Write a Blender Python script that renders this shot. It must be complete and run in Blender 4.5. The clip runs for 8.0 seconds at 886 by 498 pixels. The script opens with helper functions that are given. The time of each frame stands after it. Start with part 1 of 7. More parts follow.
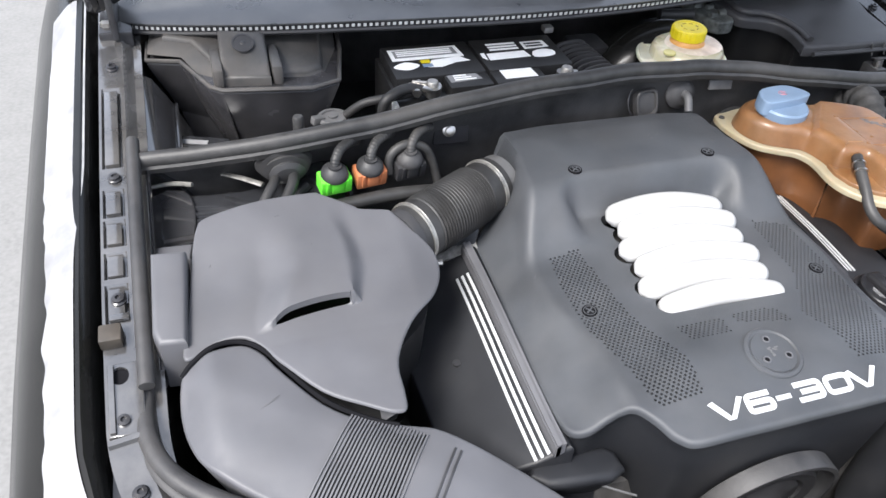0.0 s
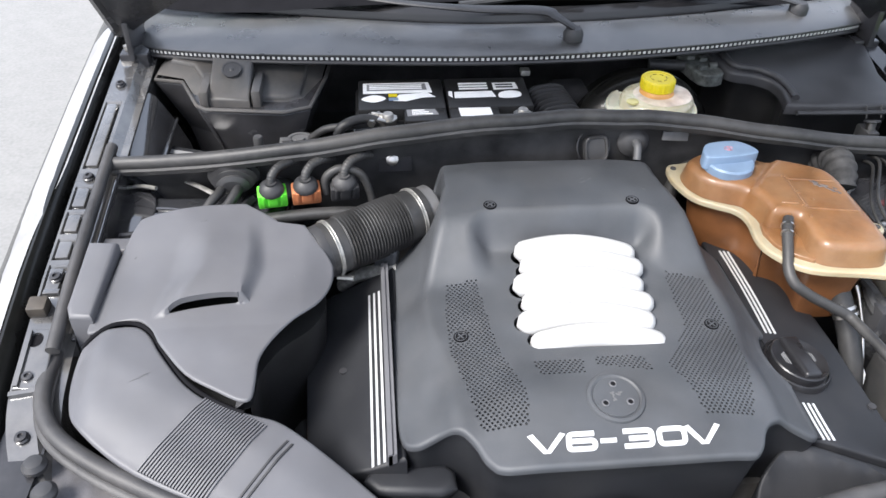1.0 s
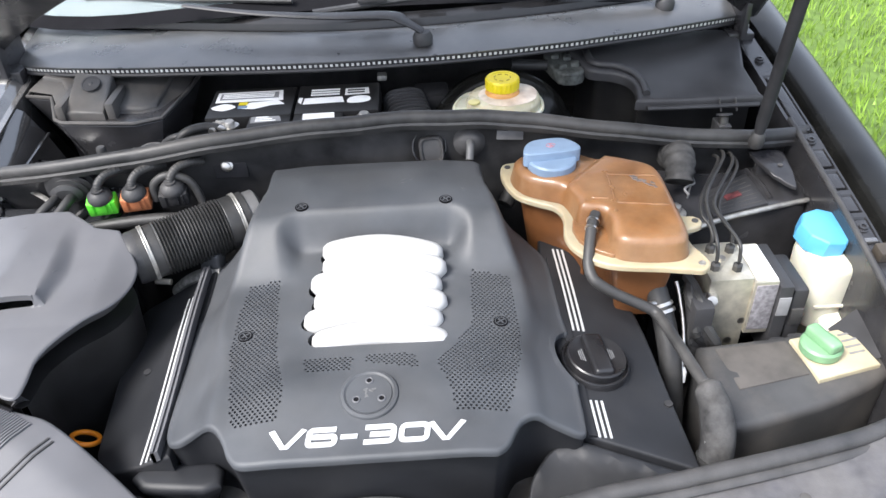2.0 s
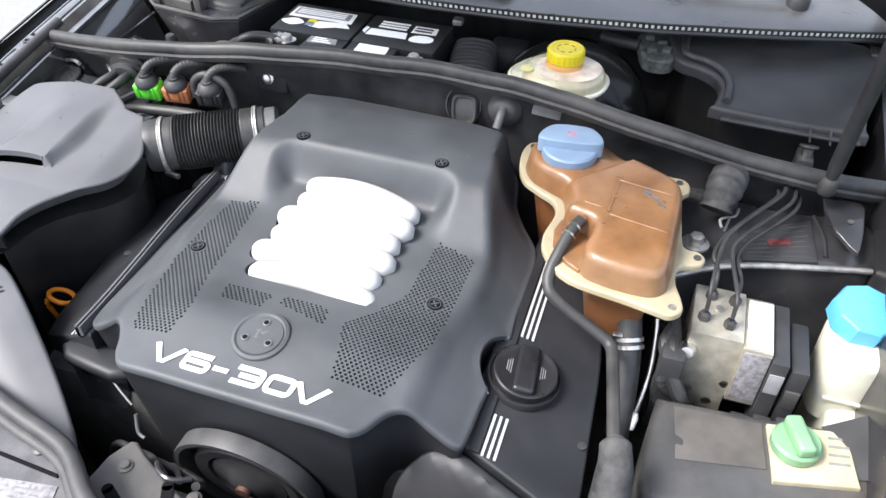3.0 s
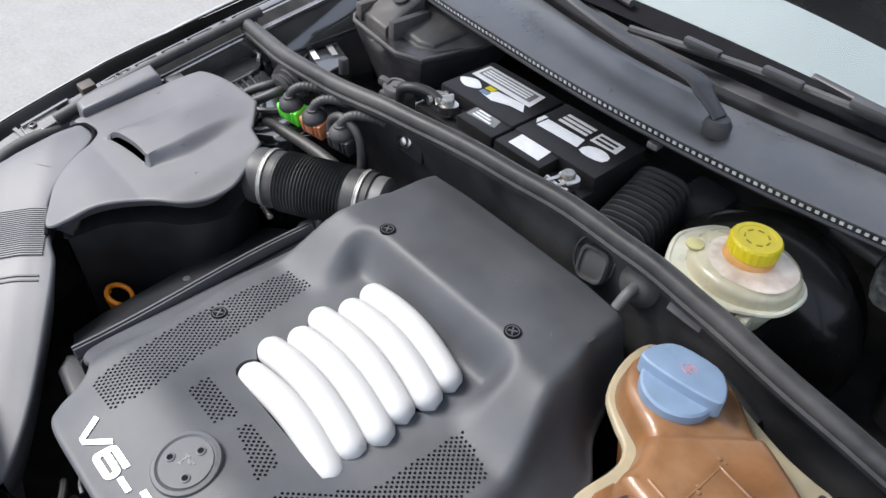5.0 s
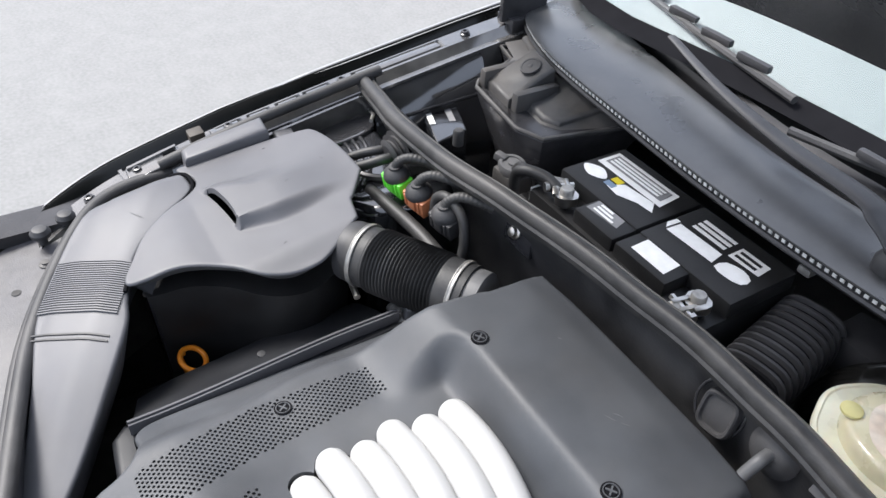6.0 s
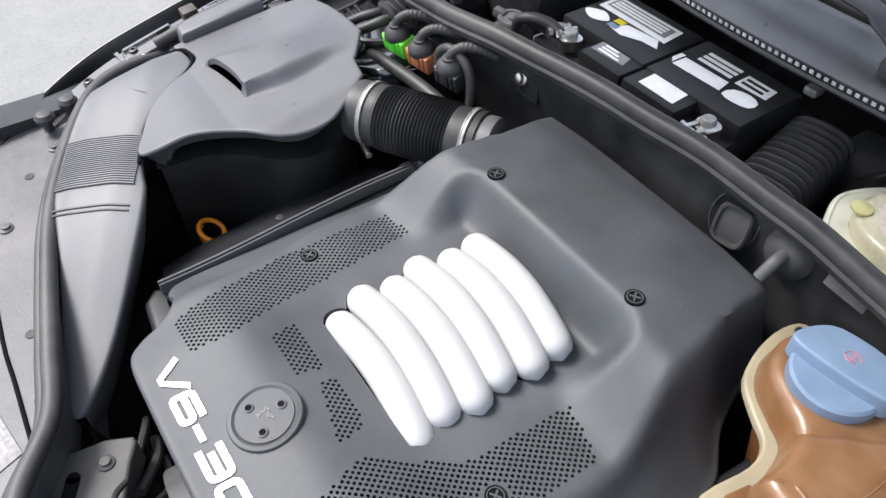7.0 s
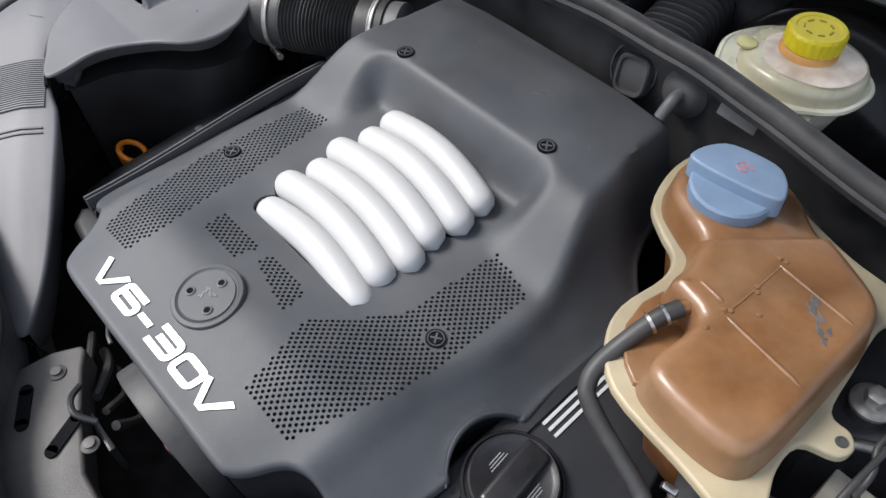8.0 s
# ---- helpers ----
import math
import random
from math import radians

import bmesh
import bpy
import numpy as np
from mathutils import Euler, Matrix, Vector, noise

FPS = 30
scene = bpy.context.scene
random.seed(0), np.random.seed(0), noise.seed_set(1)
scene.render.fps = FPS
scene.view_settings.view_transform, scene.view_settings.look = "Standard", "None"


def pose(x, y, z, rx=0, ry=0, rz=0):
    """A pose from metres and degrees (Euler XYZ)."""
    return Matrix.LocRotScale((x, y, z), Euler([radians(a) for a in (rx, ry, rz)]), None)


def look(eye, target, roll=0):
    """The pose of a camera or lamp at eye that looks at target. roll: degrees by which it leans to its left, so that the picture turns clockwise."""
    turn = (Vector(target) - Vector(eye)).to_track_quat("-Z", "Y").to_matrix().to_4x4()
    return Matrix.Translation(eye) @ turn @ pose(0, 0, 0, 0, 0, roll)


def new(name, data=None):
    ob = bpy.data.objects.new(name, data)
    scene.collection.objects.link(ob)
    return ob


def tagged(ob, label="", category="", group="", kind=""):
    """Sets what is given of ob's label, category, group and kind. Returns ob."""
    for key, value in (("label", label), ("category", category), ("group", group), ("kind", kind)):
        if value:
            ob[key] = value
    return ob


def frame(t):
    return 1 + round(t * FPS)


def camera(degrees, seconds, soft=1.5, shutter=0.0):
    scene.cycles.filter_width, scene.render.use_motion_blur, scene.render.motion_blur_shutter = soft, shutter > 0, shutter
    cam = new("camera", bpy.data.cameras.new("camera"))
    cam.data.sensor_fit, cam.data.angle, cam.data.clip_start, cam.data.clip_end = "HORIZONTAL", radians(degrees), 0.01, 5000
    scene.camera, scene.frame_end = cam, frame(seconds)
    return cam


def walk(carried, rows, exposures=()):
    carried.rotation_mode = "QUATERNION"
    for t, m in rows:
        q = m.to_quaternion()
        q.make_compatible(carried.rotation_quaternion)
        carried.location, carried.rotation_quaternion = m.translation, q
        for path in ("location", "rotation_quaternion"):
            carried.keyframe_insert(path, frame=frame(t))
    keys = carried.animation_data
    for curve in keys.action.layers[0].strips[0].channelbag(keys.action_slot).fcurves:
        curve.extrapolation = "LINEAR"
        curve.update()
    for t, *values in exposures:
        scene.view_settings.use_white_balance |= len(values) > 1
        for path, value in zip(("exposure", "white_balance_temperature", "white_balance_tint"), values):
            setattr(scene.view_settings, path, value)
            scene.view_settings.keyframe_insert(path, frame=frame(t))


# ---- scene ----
cam = camera(60.5, 8.0)
EXPOSURES = [(0.0, 1.14), (1.5, 1.24), (3.0, 1.4), (3.5, 1.38), (4.5, 1.12), (5.2, 0.93), (6.5, 1.0), (7.0, 0.96), (8.0, 0.55)]
PATH = [
    (0, (-0.522, -0.706, 1.408), (0.002, 0.739, 0.128), 4.2),
    (0.5, (-0.453, -0.725, 1.425), (0.055, 0.746, 0.169), 7.0),
    (1, (-0.245, -0.823, 1.455), (-0.08, 0.745, 0.225), 1.4),
    (1.2, (-0.173, -0.871, 1.456), (-0.051, 0.715, 0.244), 0.5),
    (1.3, (-0.123, -0.886, 1.462), (-0.028, 0.686, 0.231), -0.5),
    (1.5, (-0.054, -0.91, 1.456), (0.014, 0.686, 0.253), -2.6),
    (1.7, (-0.003, -0.904, 1.45), (0.071, 0.712, 0.275), -2.6),
    (2.8, (0.29, -0.731, 1.424), (-0.063, 0.735, 0.11), -0.8),
    (3, (0.351, -0.756, 1.43), (-0.125, 0.676, 0.118), 0.5),
    (3.5, (0.485, -0.782, 1.434), (-0.226, 0.585, 0.159), 0.4),
    (4, (0.474, -0.663, 1.432), (-0.334, 0.601, 0.109), 1.3),
    (4.5, (0.433, -0.515, 1.429), (-0.378, 0.647, 0.018), 3.3),
    (5, (0.399, -0.406, 1.433), (-0.652, 0.643, 0.094), 4.5),
    (5.2, (0.379, -0.356, 1.425), (-0.755, 0.637, 0.11), 5.4),
    (6.3, (0.301, -0.32, 1.412), (-0.986, 0.512, 0.127), 3.2),
    (6.5, (0.313, -0.336, 1.398), (-0.906, 0.511, 0.058), 3.5),
    (7, (0.348, -0.374, 1.369), (-0.794, 0.424, -0.066), 0.8),
    (7.5, (0.382, -0.402, 1.352), (-0.68, 0.4, -0.142), 0.6),
    (8, (0.413, -0.409, 1.342), (-0.549, 0.451, -0.186), -0.9),
]
walk(cam, [(t, look(eye, target, roll)) for t, eye, target, roll in PATH], EXPOSURES)

# ---- light ----
world = bpy.data.worlds.new("sky")
scene.world = world
world.use_nodes = True
wn = world.node_tree
sky = wn.nodes.new("ShaderNodeTexSky")
sky.sky_type = "NISHITA"
sky.sun_disc = False
sky.sun_elevation, sky.sun_rotation = radians(52), radians(238)
sky.dust_density, sky.air_density = 5.0, 1.0
haze = wn.nodes.new("ShaderNodeMix")
haze.data_type = "RGBA"
haze.inputs["Factor"].default_value = 0.6
haze.inputs["B"].default_value = (5.9, 6.5, 7.8, 1)
wn.links.new(sky.outputs[0], haze.inputs["A"])
wn.links.new(haze.outputs["Result"], wn.nodes["Background"].inputs[0])
wn.nodes["Background"].inputs[1].default_value = 0.136
sun_data = bpy.data.lights.new("sun", "SUN")
sun_data.energy, sun_data.angle, sun_data.color = 3.0, radians(22), (1.0, 0.985, 0.97)
sun = new("sun", sun_data)
sun.matrix_basis = look((-2.7, -1.7, 4.1), (0, 0, 0))


# ---- materials ----
def material(name, color, rough=0.5, metal=0.0, vary=0.25, scale=30.0, bump=0.15, grain=600.0, spec=0.5,
             dust=None, dust_amount=0.35, coat=0.0, sub=0.0, trans=0.0):
    m = bpy.data.materials.new(name)
    m.use_nodes = True
    nt = m.node_tree
    b = nt.nodes["Principled BSDF"]
    tc = nt.nodes.new("ShaderNodeTexCoord")
    n1 = nt.nodes.new("ShaderNodeTexNoise")
    n1.inputs["Scale"].default_value, n1.inputs["Detail"].default_value = scale, 6
    n2 = nt.nodes.new("ShaderNodeTexNoise")
    n2.inputs["Scale"].default_value, n2.inputs["Detail"].default_value = grain, 3
    nt.links.new(tc.outputs["Object"], n1.inputs["Vector"])
    nt.links.new(tc.outputs["Object"], n2.inputs["Vector"])
    ramp = nt.nodes.new("ShaderNodeValToRGB")
    e = ramp.color_ramp.elements
    lo = [c * (1 - vary) for c in color]
    hi = [min(1.0, c * (1 + vary)) for c in color]
    e[0].position, e[0].color = 0.3, (*lo, 1)
    e[1].position, e[1].color = 0.7, (*hi, 1)
    nt.links.new(n1.outputs["Fac"], ramp.inputs["Fac"])
    out = ramp.outputs["Color"]
    if dust:
        n3 = nt.nodes.new("ShaderNodeTexNoise")
        n3.inputs["Scale"].default_value, n3.inputs["Detail"].default_value, n3.inputs["Roughness"].default_value = 9.0, 9, 0.65
        nt.links.new(tc.outputs["Object"], n3.inputs["Vector"])
        r3 = nt.nodes.new("ShaderNodeMapRange")
        r3.inputs["From Min"].default_value, r3.inputs["From Max"].default_value = 0.42, 0.72
        r3.inputs["To Max"].default_value = dust_amount
        nt.links.new(n3.outputs["Fac"], r3.inputs["Value"])
        mix = nt.nodes.new("ShaderNodeMix")
        mix.data_type = "RGBA"
        nt.links.new(r3.outputs["Result"], mix.inputs["Factor"])
        nt.links.new(out, mix.inputs["A"])
        mix.inputs["B"].default_value = (*dust, 1)
        out = mix.outputs["Result"]
    nt.links.new(out, b.inputs["Base Color"])
    rr = nt.nodes.new("ShaderNodeMapRange")
    rr.inputs["To Min"].default_value, rr.inputs["To Max"].default_value = max(0.02, rough - 0.1), min(1, rough + 0.1)
    nt.links.new(n1.outputs["Fac"], rr.inputs["Value"])
    nt.links.new(rr.outputs["Result"], b.inputs["Roughness"])
    if bump:
        bp = nt.nodes.new("ShaderNodeBump")
        bp.inputs["Strength"].default_value, bp.inputs["Distance"].default_value = bump, 0.0006
        nt.links.new(n2.outputs["Fac"], bp.inputs["Height"])
        nt.links.new(bp.outputs["Normal"], b.inputs["Normal"])
    b.inputs["Metallic"].default_value = metal
    b.inputs["Specular IOR Level"].default_value = spec
    b.inputs["Coat Weight"].default_value = coat
    b.inputs["Coat Roughness"].default_value = 0.08
    if sub:
        b.inputs["Subsurface Weight"].default_value = sub
        b.inputs["Subsurface Radius"].default_value = (0.02, 0.01, 0.005)
        b.inputs["Subsurface Scale"].default_value = 0.5
    if trans:
        b.inputs["Transmission Weight"].default_value = trans
    return m


DUST = (0.16, 0.15, 0.14)
PLASTIC = material("cover_plastic", (0.057, 0.061, 0.068), 0.5, vary=0.2, scale=14, bump=0.45, grain=1500, spec=0.45, dust=DUST, dust_amount=0.14)
PLASTIC_BOX = material("air_box_plastic", (0.097, 0.098, 0.107), 0.48, vary=0.14, scale=12, bump=0.25, grain=1400, dust=DUST, dust_amount=0.14)
PLASTIC_DARK = material("dark_plastic", (0.031, 0.031, 0.0335), 0.5, vary=0.3, scale=25, bump=0.3, grain=900, dust=DUST, dust_amount=0.05)
# Bank covers' own black; it also paints shade on the engine cover's skirt
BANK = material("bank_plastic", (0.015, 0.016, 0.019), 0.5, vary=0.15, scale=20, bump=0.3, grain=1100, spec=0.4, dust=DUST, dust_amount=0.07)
BLACK_CASE = material("black_case_plastic", (0.016, 0.016, 0.0165), 0.45, vary=0.3, scale=25, bump=0.3, grain=900, spec=0.35, dust=DUST, dust_amount=0.04)
CAP_BLACK = material("glossy_black_plastic", (0.014, 0.014, 0.016), 0.3, vary=0.25, scale=40, bump=0.2, grain=700, dust=DUST, dust_amount=0.06)
# Flat lightless black; in holes, gaps and grooves it paints their shade
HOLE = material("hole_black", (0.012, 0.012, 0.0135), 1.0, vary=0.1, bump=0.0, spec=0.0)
PLASTIC_COWL = material("cowl_plastic", (0.056, 0.058, 0.060), 0.30, vary=0.15, scale=18, bump=0.3, grain=1200, spec=1.0, dust=DUST, dust_amount=0.3)
PLASTIC_DUSTY = material("dusty_plastic", (0.048, 0.048, 0.049), 0.5, vary=0.25, scale=20, bump=0.35, grain=800, dust=(0.16, 0.14, 0.12), dust_amount=0.45)
CARRIER = material("carrier_plastic", (0.062, 0.061, 0.068), 0.5, vary=0.3, scale=60, bump=0.5, grain=500, dust=(0.17, 0.16, 0.15), dust_amount=0.5)
RUBBER = material("rubber", (0.032, 0.032, 0.034), 0.55, vary=0.25, scale=40, bump=0.35, grain=500, dust=DUST, dust_amount=0.3)
SEAL_RUBBER = material("seal_rubber", (0.030, 0.030, 0.031), 0.48, vary=0.3, scale=60, bump=0.4, grain=500, spec=0.4, dust=DUST, dust_amount=0.28)
BULKHEAD = material("matt_bulkhead_paint", (0.041, 0.041, 0.043), 0.42, vary=0.45, scale=18, bump=0.3, grain=300, spec=0.35, dust=(0.11, 0.105, 0.1), dust_amount=0.3)
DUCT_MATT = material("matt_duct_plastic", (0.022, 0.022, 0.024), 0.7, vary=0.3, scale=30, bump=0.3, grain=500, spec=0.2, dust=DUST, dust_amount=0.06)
ELBOW = material("dull_dusty_rubber", (0.036, 0.036, 0.037), 0.75, vary=0.5, scale=70, bump=0.8, grain=220, spec=0.2, dust=(0.16, 0.155, 0.15), dust_amount=0.6)
HOSE = material("hose_rubber", (0.024, 0.024, 0.0245), 0.52, vary=0.3, scale=45, bump=0.3, grain=500, dust=DUST, dust_amount=0.25)
PAINT = material("black_paint", (0.008, 0.008, 0.0075), 0.22, vary=0.4, scale=10, bump=0.0, spec=0.22, coat=0.1, dust=(0.1, 0.1, 0.095), dust_amount=0.06)
PAINT_INNER = material("inner_black_paint", (0.028, 0.028, 0.031), 0.24, vary=0.4, scale=16, bump=0.2, grain=300, dust=(0.14, 0.13, 0.12), dust_amount=0.12)
GLOSS = material("gloss_black_paint", (0.03, 0.03, 0.033), 0.07, vary=0.3, scale=20, bump=0.0, spec=1.0, coat=1.0, dust=(0.1, 0.1, 0.1), dust_amount=0.15)
RAIL = material("dusty_rail_paint", (0.055, 0.055, 0.057), 0.14, vary=0.4, scale=22, bump=0.2, grain=300, spec=1.0, coat=1.0, dust=(0.22, 0.205, 0.185), dust_amount=0.35)
TOWER = material("tower_paint", (0.022, 0.023, 0.026), 0.13, vary=0.3, scale=20, bump=0.1, grain=300, spec=0.8, coat=1.0, dust=(0.08, 0.08, 0.085), dust_amount=0.12)
VOID = material("grimy_black", (0.075, 0.073, 0.072), 0.8, vary=0.4, scale=30, bump=0.3, grain=200, spec=0.2, dust=(0.07, 0.062, 0.055), dust_amount=0.4)
WHITE = material("white_paint", (0.45, 0.45, 0.447), 0.42, vary=0.03, scale=12, bump=0.15, grain=900)
SILVER = material("silver_print", (0.75, 0.76, 0.77), 0.35, metal=0.3, vary=0.04, scale=60, bump=0.1)
STRIPE = material("bright_metal_strip", (0.74, 0.75, 0.76), 0.34, metal=0.4, vary=0.05, scale=60, bump=0.1)
STEEL = material("steel", (0.55, 0.53, 0.5), 0.32, metal=1.0, vary=0.2, scale=80, bump=0.15, grain=400)
ZINC = material("dull_zinc", (0.36, 0.35, 0.33), 0.45, metal=0.7, vary=0.3, scale=90, bump=0.4, grain=300)
ALU = material("cast_aluminium", (0.62, 0.58, 0.48), 0.42, metal=0.75, vary=0.2, scale=60, bump=0.5, grain=350)
TANK = material("stained_tank_plastic", (0.175, 0.08, 0.030), 0.4, vary=0.26, scale=26, bump=0.4, grain=180, dust=(0.30, 0.185, 0.105), dust_amount=0.6, sub=0.15, coat=0.2)
TANK_LOW = material("stained_tank_bottom", (0.15, 0.06, 0.022), 0.4, vary=0.3, scale=20, bump=0.25, grain=260)
CREAM = material("cream_plastic", (0.32, 0.28, 0.195), 0.42, vary=0.15, scale=25, bump=0.2, dust=(0.5, 0.38, 0.22), dust_amount=0.4, sub=0.2)
CAP_BLUE = material("faded_blue_plastic", (0.17, 0.24, 0.34), 0.42, vary=0.1, scale=40, bump=0.2)
CAP_CYAN = material("bright_blue_plastic", (0.10, 0.38, 0.66), 0.35, vary=0.06, scale=40, bump=0.1)
CAP_GREEN = material("green_plastic", (0.18, 0.34, 0.19), 0.4, vary=0.12, scale=40, bump=0.15)
CAP_YELLOW = material("yellow_plastic", (0.62, 0.5, 0.01), 0.38, vary=0.08, scale=50, bump=0.15)
RESERVOIR = material("milky_plastic", (0.68, 0.66, 0.52), 0.28, vary=0.2, scale=18, bump=0.15, sub=0.2, coat=0.4)
BOTTLE = material("white_bottle_plastic", (0.62, 0.6, 0.5), 0.4, vary=0.08, scale=20, bump=0.15, sub=0.25)
PLUG_GREEN = material("bright_green_plastic", (0.13, 0.72, 0.05), 0.4, vary=0.1, scale=60, bump=0.1)
PLUG_BROWN = material("brown_orange_plastic", (0.45, 0.16, 0.07), 0.45, vary=0.15, scale=60, bump=0.1)
ORANGE = material("orange_plastic", (0.85, 0.27, 0.02), 0.4, vary=0.1, scale=60, bump=0.1)
PAPER_WORN = material("worn_sticker", (0.20, 0.19, 0.20), 0.5, vary=0.5, scale=140, bump=0.05, dust=(0.12, 0.11, 0.115), dust_amount=0.5)
PAPER = material("sticker_white", (0.84, 0.84, 0.83), 0.45, vary=0.06, scale=90, bump=0.05)
PAPER_GREY = material("sticker_grey", (0.22, 0.22, 0.225), 0.5, vary=0.2, scale=70, bump=0.05)
INK = material("ink", (0.02, 0.02, 0.022), 0.5, vary=0.1, scale=50, bump=0.0)
GREY_PLASTIC = material("grey_plastic", (0.11, 0.11, 0.112), 0.5, vary=0.2, scale=40, bump=0.2)
CONCRETE = material("pale_road", (0.215, 0.214, 0.209), 0.9, vary=0.13, scale=70, bump=0.6, grain=220, dust=(0.27, 0.267, 0.26), dust_amount=0.5)
CHALK_GLARE = material("chalky_coat_and_glare", (0.32, 0.32, 0.324), 0.4, vary=0.2, scale=40, bump=0.1, coat=0.3, dust=(0.12, 0.12, 0.125), dust_amount=0.6)
GRASS = material("grass_blades", (0.2, 0.32, 0.05), 0.6, vary=0.45, scale=9, bump=0.2, grain=80)
SOIL = material("lawn_soil", (0.09, 0.15, 0.026), 0.9, vary=0.4, scale=14, bump=0.6, grain=60)
GLASS = material("windscreen_glass", (0.9, 0.95, 0.94), 0.12, vary=0.02, scale=8, bump=0.0, trans=1.0)
MESH_WHITE = material("pale_mesh", (0.62, 0.62, 0.6), 0.5, vary=0.2, scale=60, bump=0.1)
TRIM = material("windscreen_trim", (0.008, 0.008, 0.009), 0.22, vary=0.3, scale=25, bump=0.1, dust=DUST, dust_amount=0.05)
SKY_SHEET = material("sky_reflection_sheet", (0.13, 0.16, 0.17), 0.5, vary=0.06, scale=6, bump=0.1)


# ---- mesh helpers ----
def ss(a, b, v):
    k = min(1.0, max(0.0, (v - a) / (b - a)))
    return k * k * (3 - 2 * k)


def finish(name, bm, mat, angle=38):
    bmesh.ops.remove_doubles(bm, verts=bm.verts, dist=1e-6)
    bmesh.ops.recalc_face_normals(bm, faces=bm.faces)
    me = bpy.data.meshes.new(name)
    bm.to_mesh(me)
    bm.free()
    me.polygons.foreach_set("use_smooth", [True] * len(me.polygons))
    me.set_sharp_from_angle(angle=radians(angle))
    me.materials.append(mat)
    return me


def thing(name, at, label="", category="", group="", kind=""):
    ob = new(name)
    ob.empty_display_size = 0.05
    ob.location = at
    return tagged(ob, label, category, group, kind)


def part(name, bm, mat, parent, label="", angle=38):
    """One mesh in world places under a thing (an Empty) or under one of its parts."""
    ob = new(name, finish(name, bm, mat, angle))
    ob.parent = parent
    if parent.type == "EMPTY":
        ob.matrix_parent_inverse = Matrix.Translation(-parent.location)
    return tagged(ob, label)


def setting(name, bm, mat, label, category, angle=38):
    return tagged(new(name, finish(name, bm, mat, angle)), label, category, kind="structure")


def curve_points(pts, n=6, closed=False):
    """Catmull-Rom through the points."""
    P = [Vector(p) for p in pts]
    out = []
    N = len(P)
    for i in range(N if closed else N - 1):
        if closed:
            a, b, c, d = P[i - 1], P[i], P[(i + 1) % N], P[(i + 2) % N]
        else:
            a, b, c, d = P[max(0, i - 1)], P[i], P[i + 1], P[min(N - 1, i + 2)]
        for k in range(n):
            t = k / n
            out.append(0.5 * ((2 * b) + (c - a) * t + (2 * a - 5 * b + 4 * c - d) * t * t + (3 * b - a - 3 * c + d) * t ** 3))
    if not closed:
        out.append(P[-1])
    return out


def add_tube(bm, pts, r, seg=12, caps=True, squash=1.0):
    """A round tube along pts; r is a number or a function of the way along it, 0 to 1."""
    pts = [Vector(p) for p in pts]
    n = len(pts)
    rings = []
    up = Vector((0, 0, 1))
    for i, p in enumerate(pts):
        d = (pts[min(i + 1, n - 1)] - pts[max(i - 1, 0)]).normalized()
        side = d.cross(up)
        if side.length < 1e-3:
            side = d.cross(Vector((0, 1, 0)))
        side.normalize()
        top = side.cross(d)
        rad = r(i / (n - 1)) if callable(r) else r
        rings.append([bm.verts.new(p + rad * (math.cos(a) * side + squash * math.sin(a) * top))
                      for a in (2 * math.pi * k / seg for k in range(seg))])
    for A, B in zip(rings, rings[1:]):
        for k in range(seg):
            bm.faces.new((A[k], A[(k + 1) % seg], B[(k + 1) % seg], B[k]))
    if caps:
        bm.faces.new(rings[0][::-1])
        bm.faces.new(rings[-1])
    return bm


def tube(pts, r, seg=12, n=6, smooth=True, squash=1.0):
    return add_tube(bmesh.new(), curve_points(pts, n) if smooth else pts, r, seg, squash=squash)


def add_lathe(bm, profile, m=Matrix(), seg=32, wobble=None):
    """A turned form round its own z: profile is (radius, height) pairs."""
    rings = []
    for r, h in profile:
        if r < 1e-5:
            rings.append([bm.verts.new(m @ Vector((0, 0, h)))])
        else:
            rings.append([bm.verts.new(m @ Vector((r * (1 + (wobble(a, h) if wobble else 0)) * math.cos(a), r * (1 + (wobble(a, h) if wobble else 0)) * math.sin(a), h)))
                          for a in (2 * math.pi * k / seg for k in range(seg))])
    for A, B in zip(rings, rings[1:]):
        for k in range(seg):
            f = [A[k % len(A)], A[(k + 1) % len(A)], B[(k + 1) % len(B)], B[k % len(B)]]
            f = list(dict.fromkeys(f))
            if len(f) > 2:
                bm.faces.new(f)
    for R, flip in ((rings[0], True), (rings[-1], False)):
        if len(R) > 2:
            bm.faces.new(R[::-1] if flip else R)
    return bm


def lathe(profile, m=Matrix(), seg=32, wobble=None):
    return add_lathe(bmesh.new(), profile, m, seg, wobble)


def add_box(bm, size, m=Matrix(), bevel=0.002, seg=2):
    g = bmesh.ops.create_cube(bm, size=1, matrix=m @ Matrix.Diagonal((*size, 1)))
    if bevel:
        edges = {e for v in g["verts"] for e in v.link_edges}
        bmesh.ops.bevel(bm, geom=list(edges), offset=bevel, segments=seg, profile=0.6, affect="EDGES")
    return bm


def box(x0, y0, z0, x1, y1, z1, bevel=0.003, rot=0.0):
    m = pose((x0 + x1) / 2, (y0 + y1) / 2, (z0 + z1) / 2, 0, 0, rot)
    return add_box(bmesh.new(), (abs(x1 - x0), abs(y1 - y0), abs(z1 - z0)), m, bevel)


def area(pts):
    return 0.5 * sum(a[0] * b[1] - b[0] * a[1] for a, b in zip(pts, pts[1:] + pts[:1]))


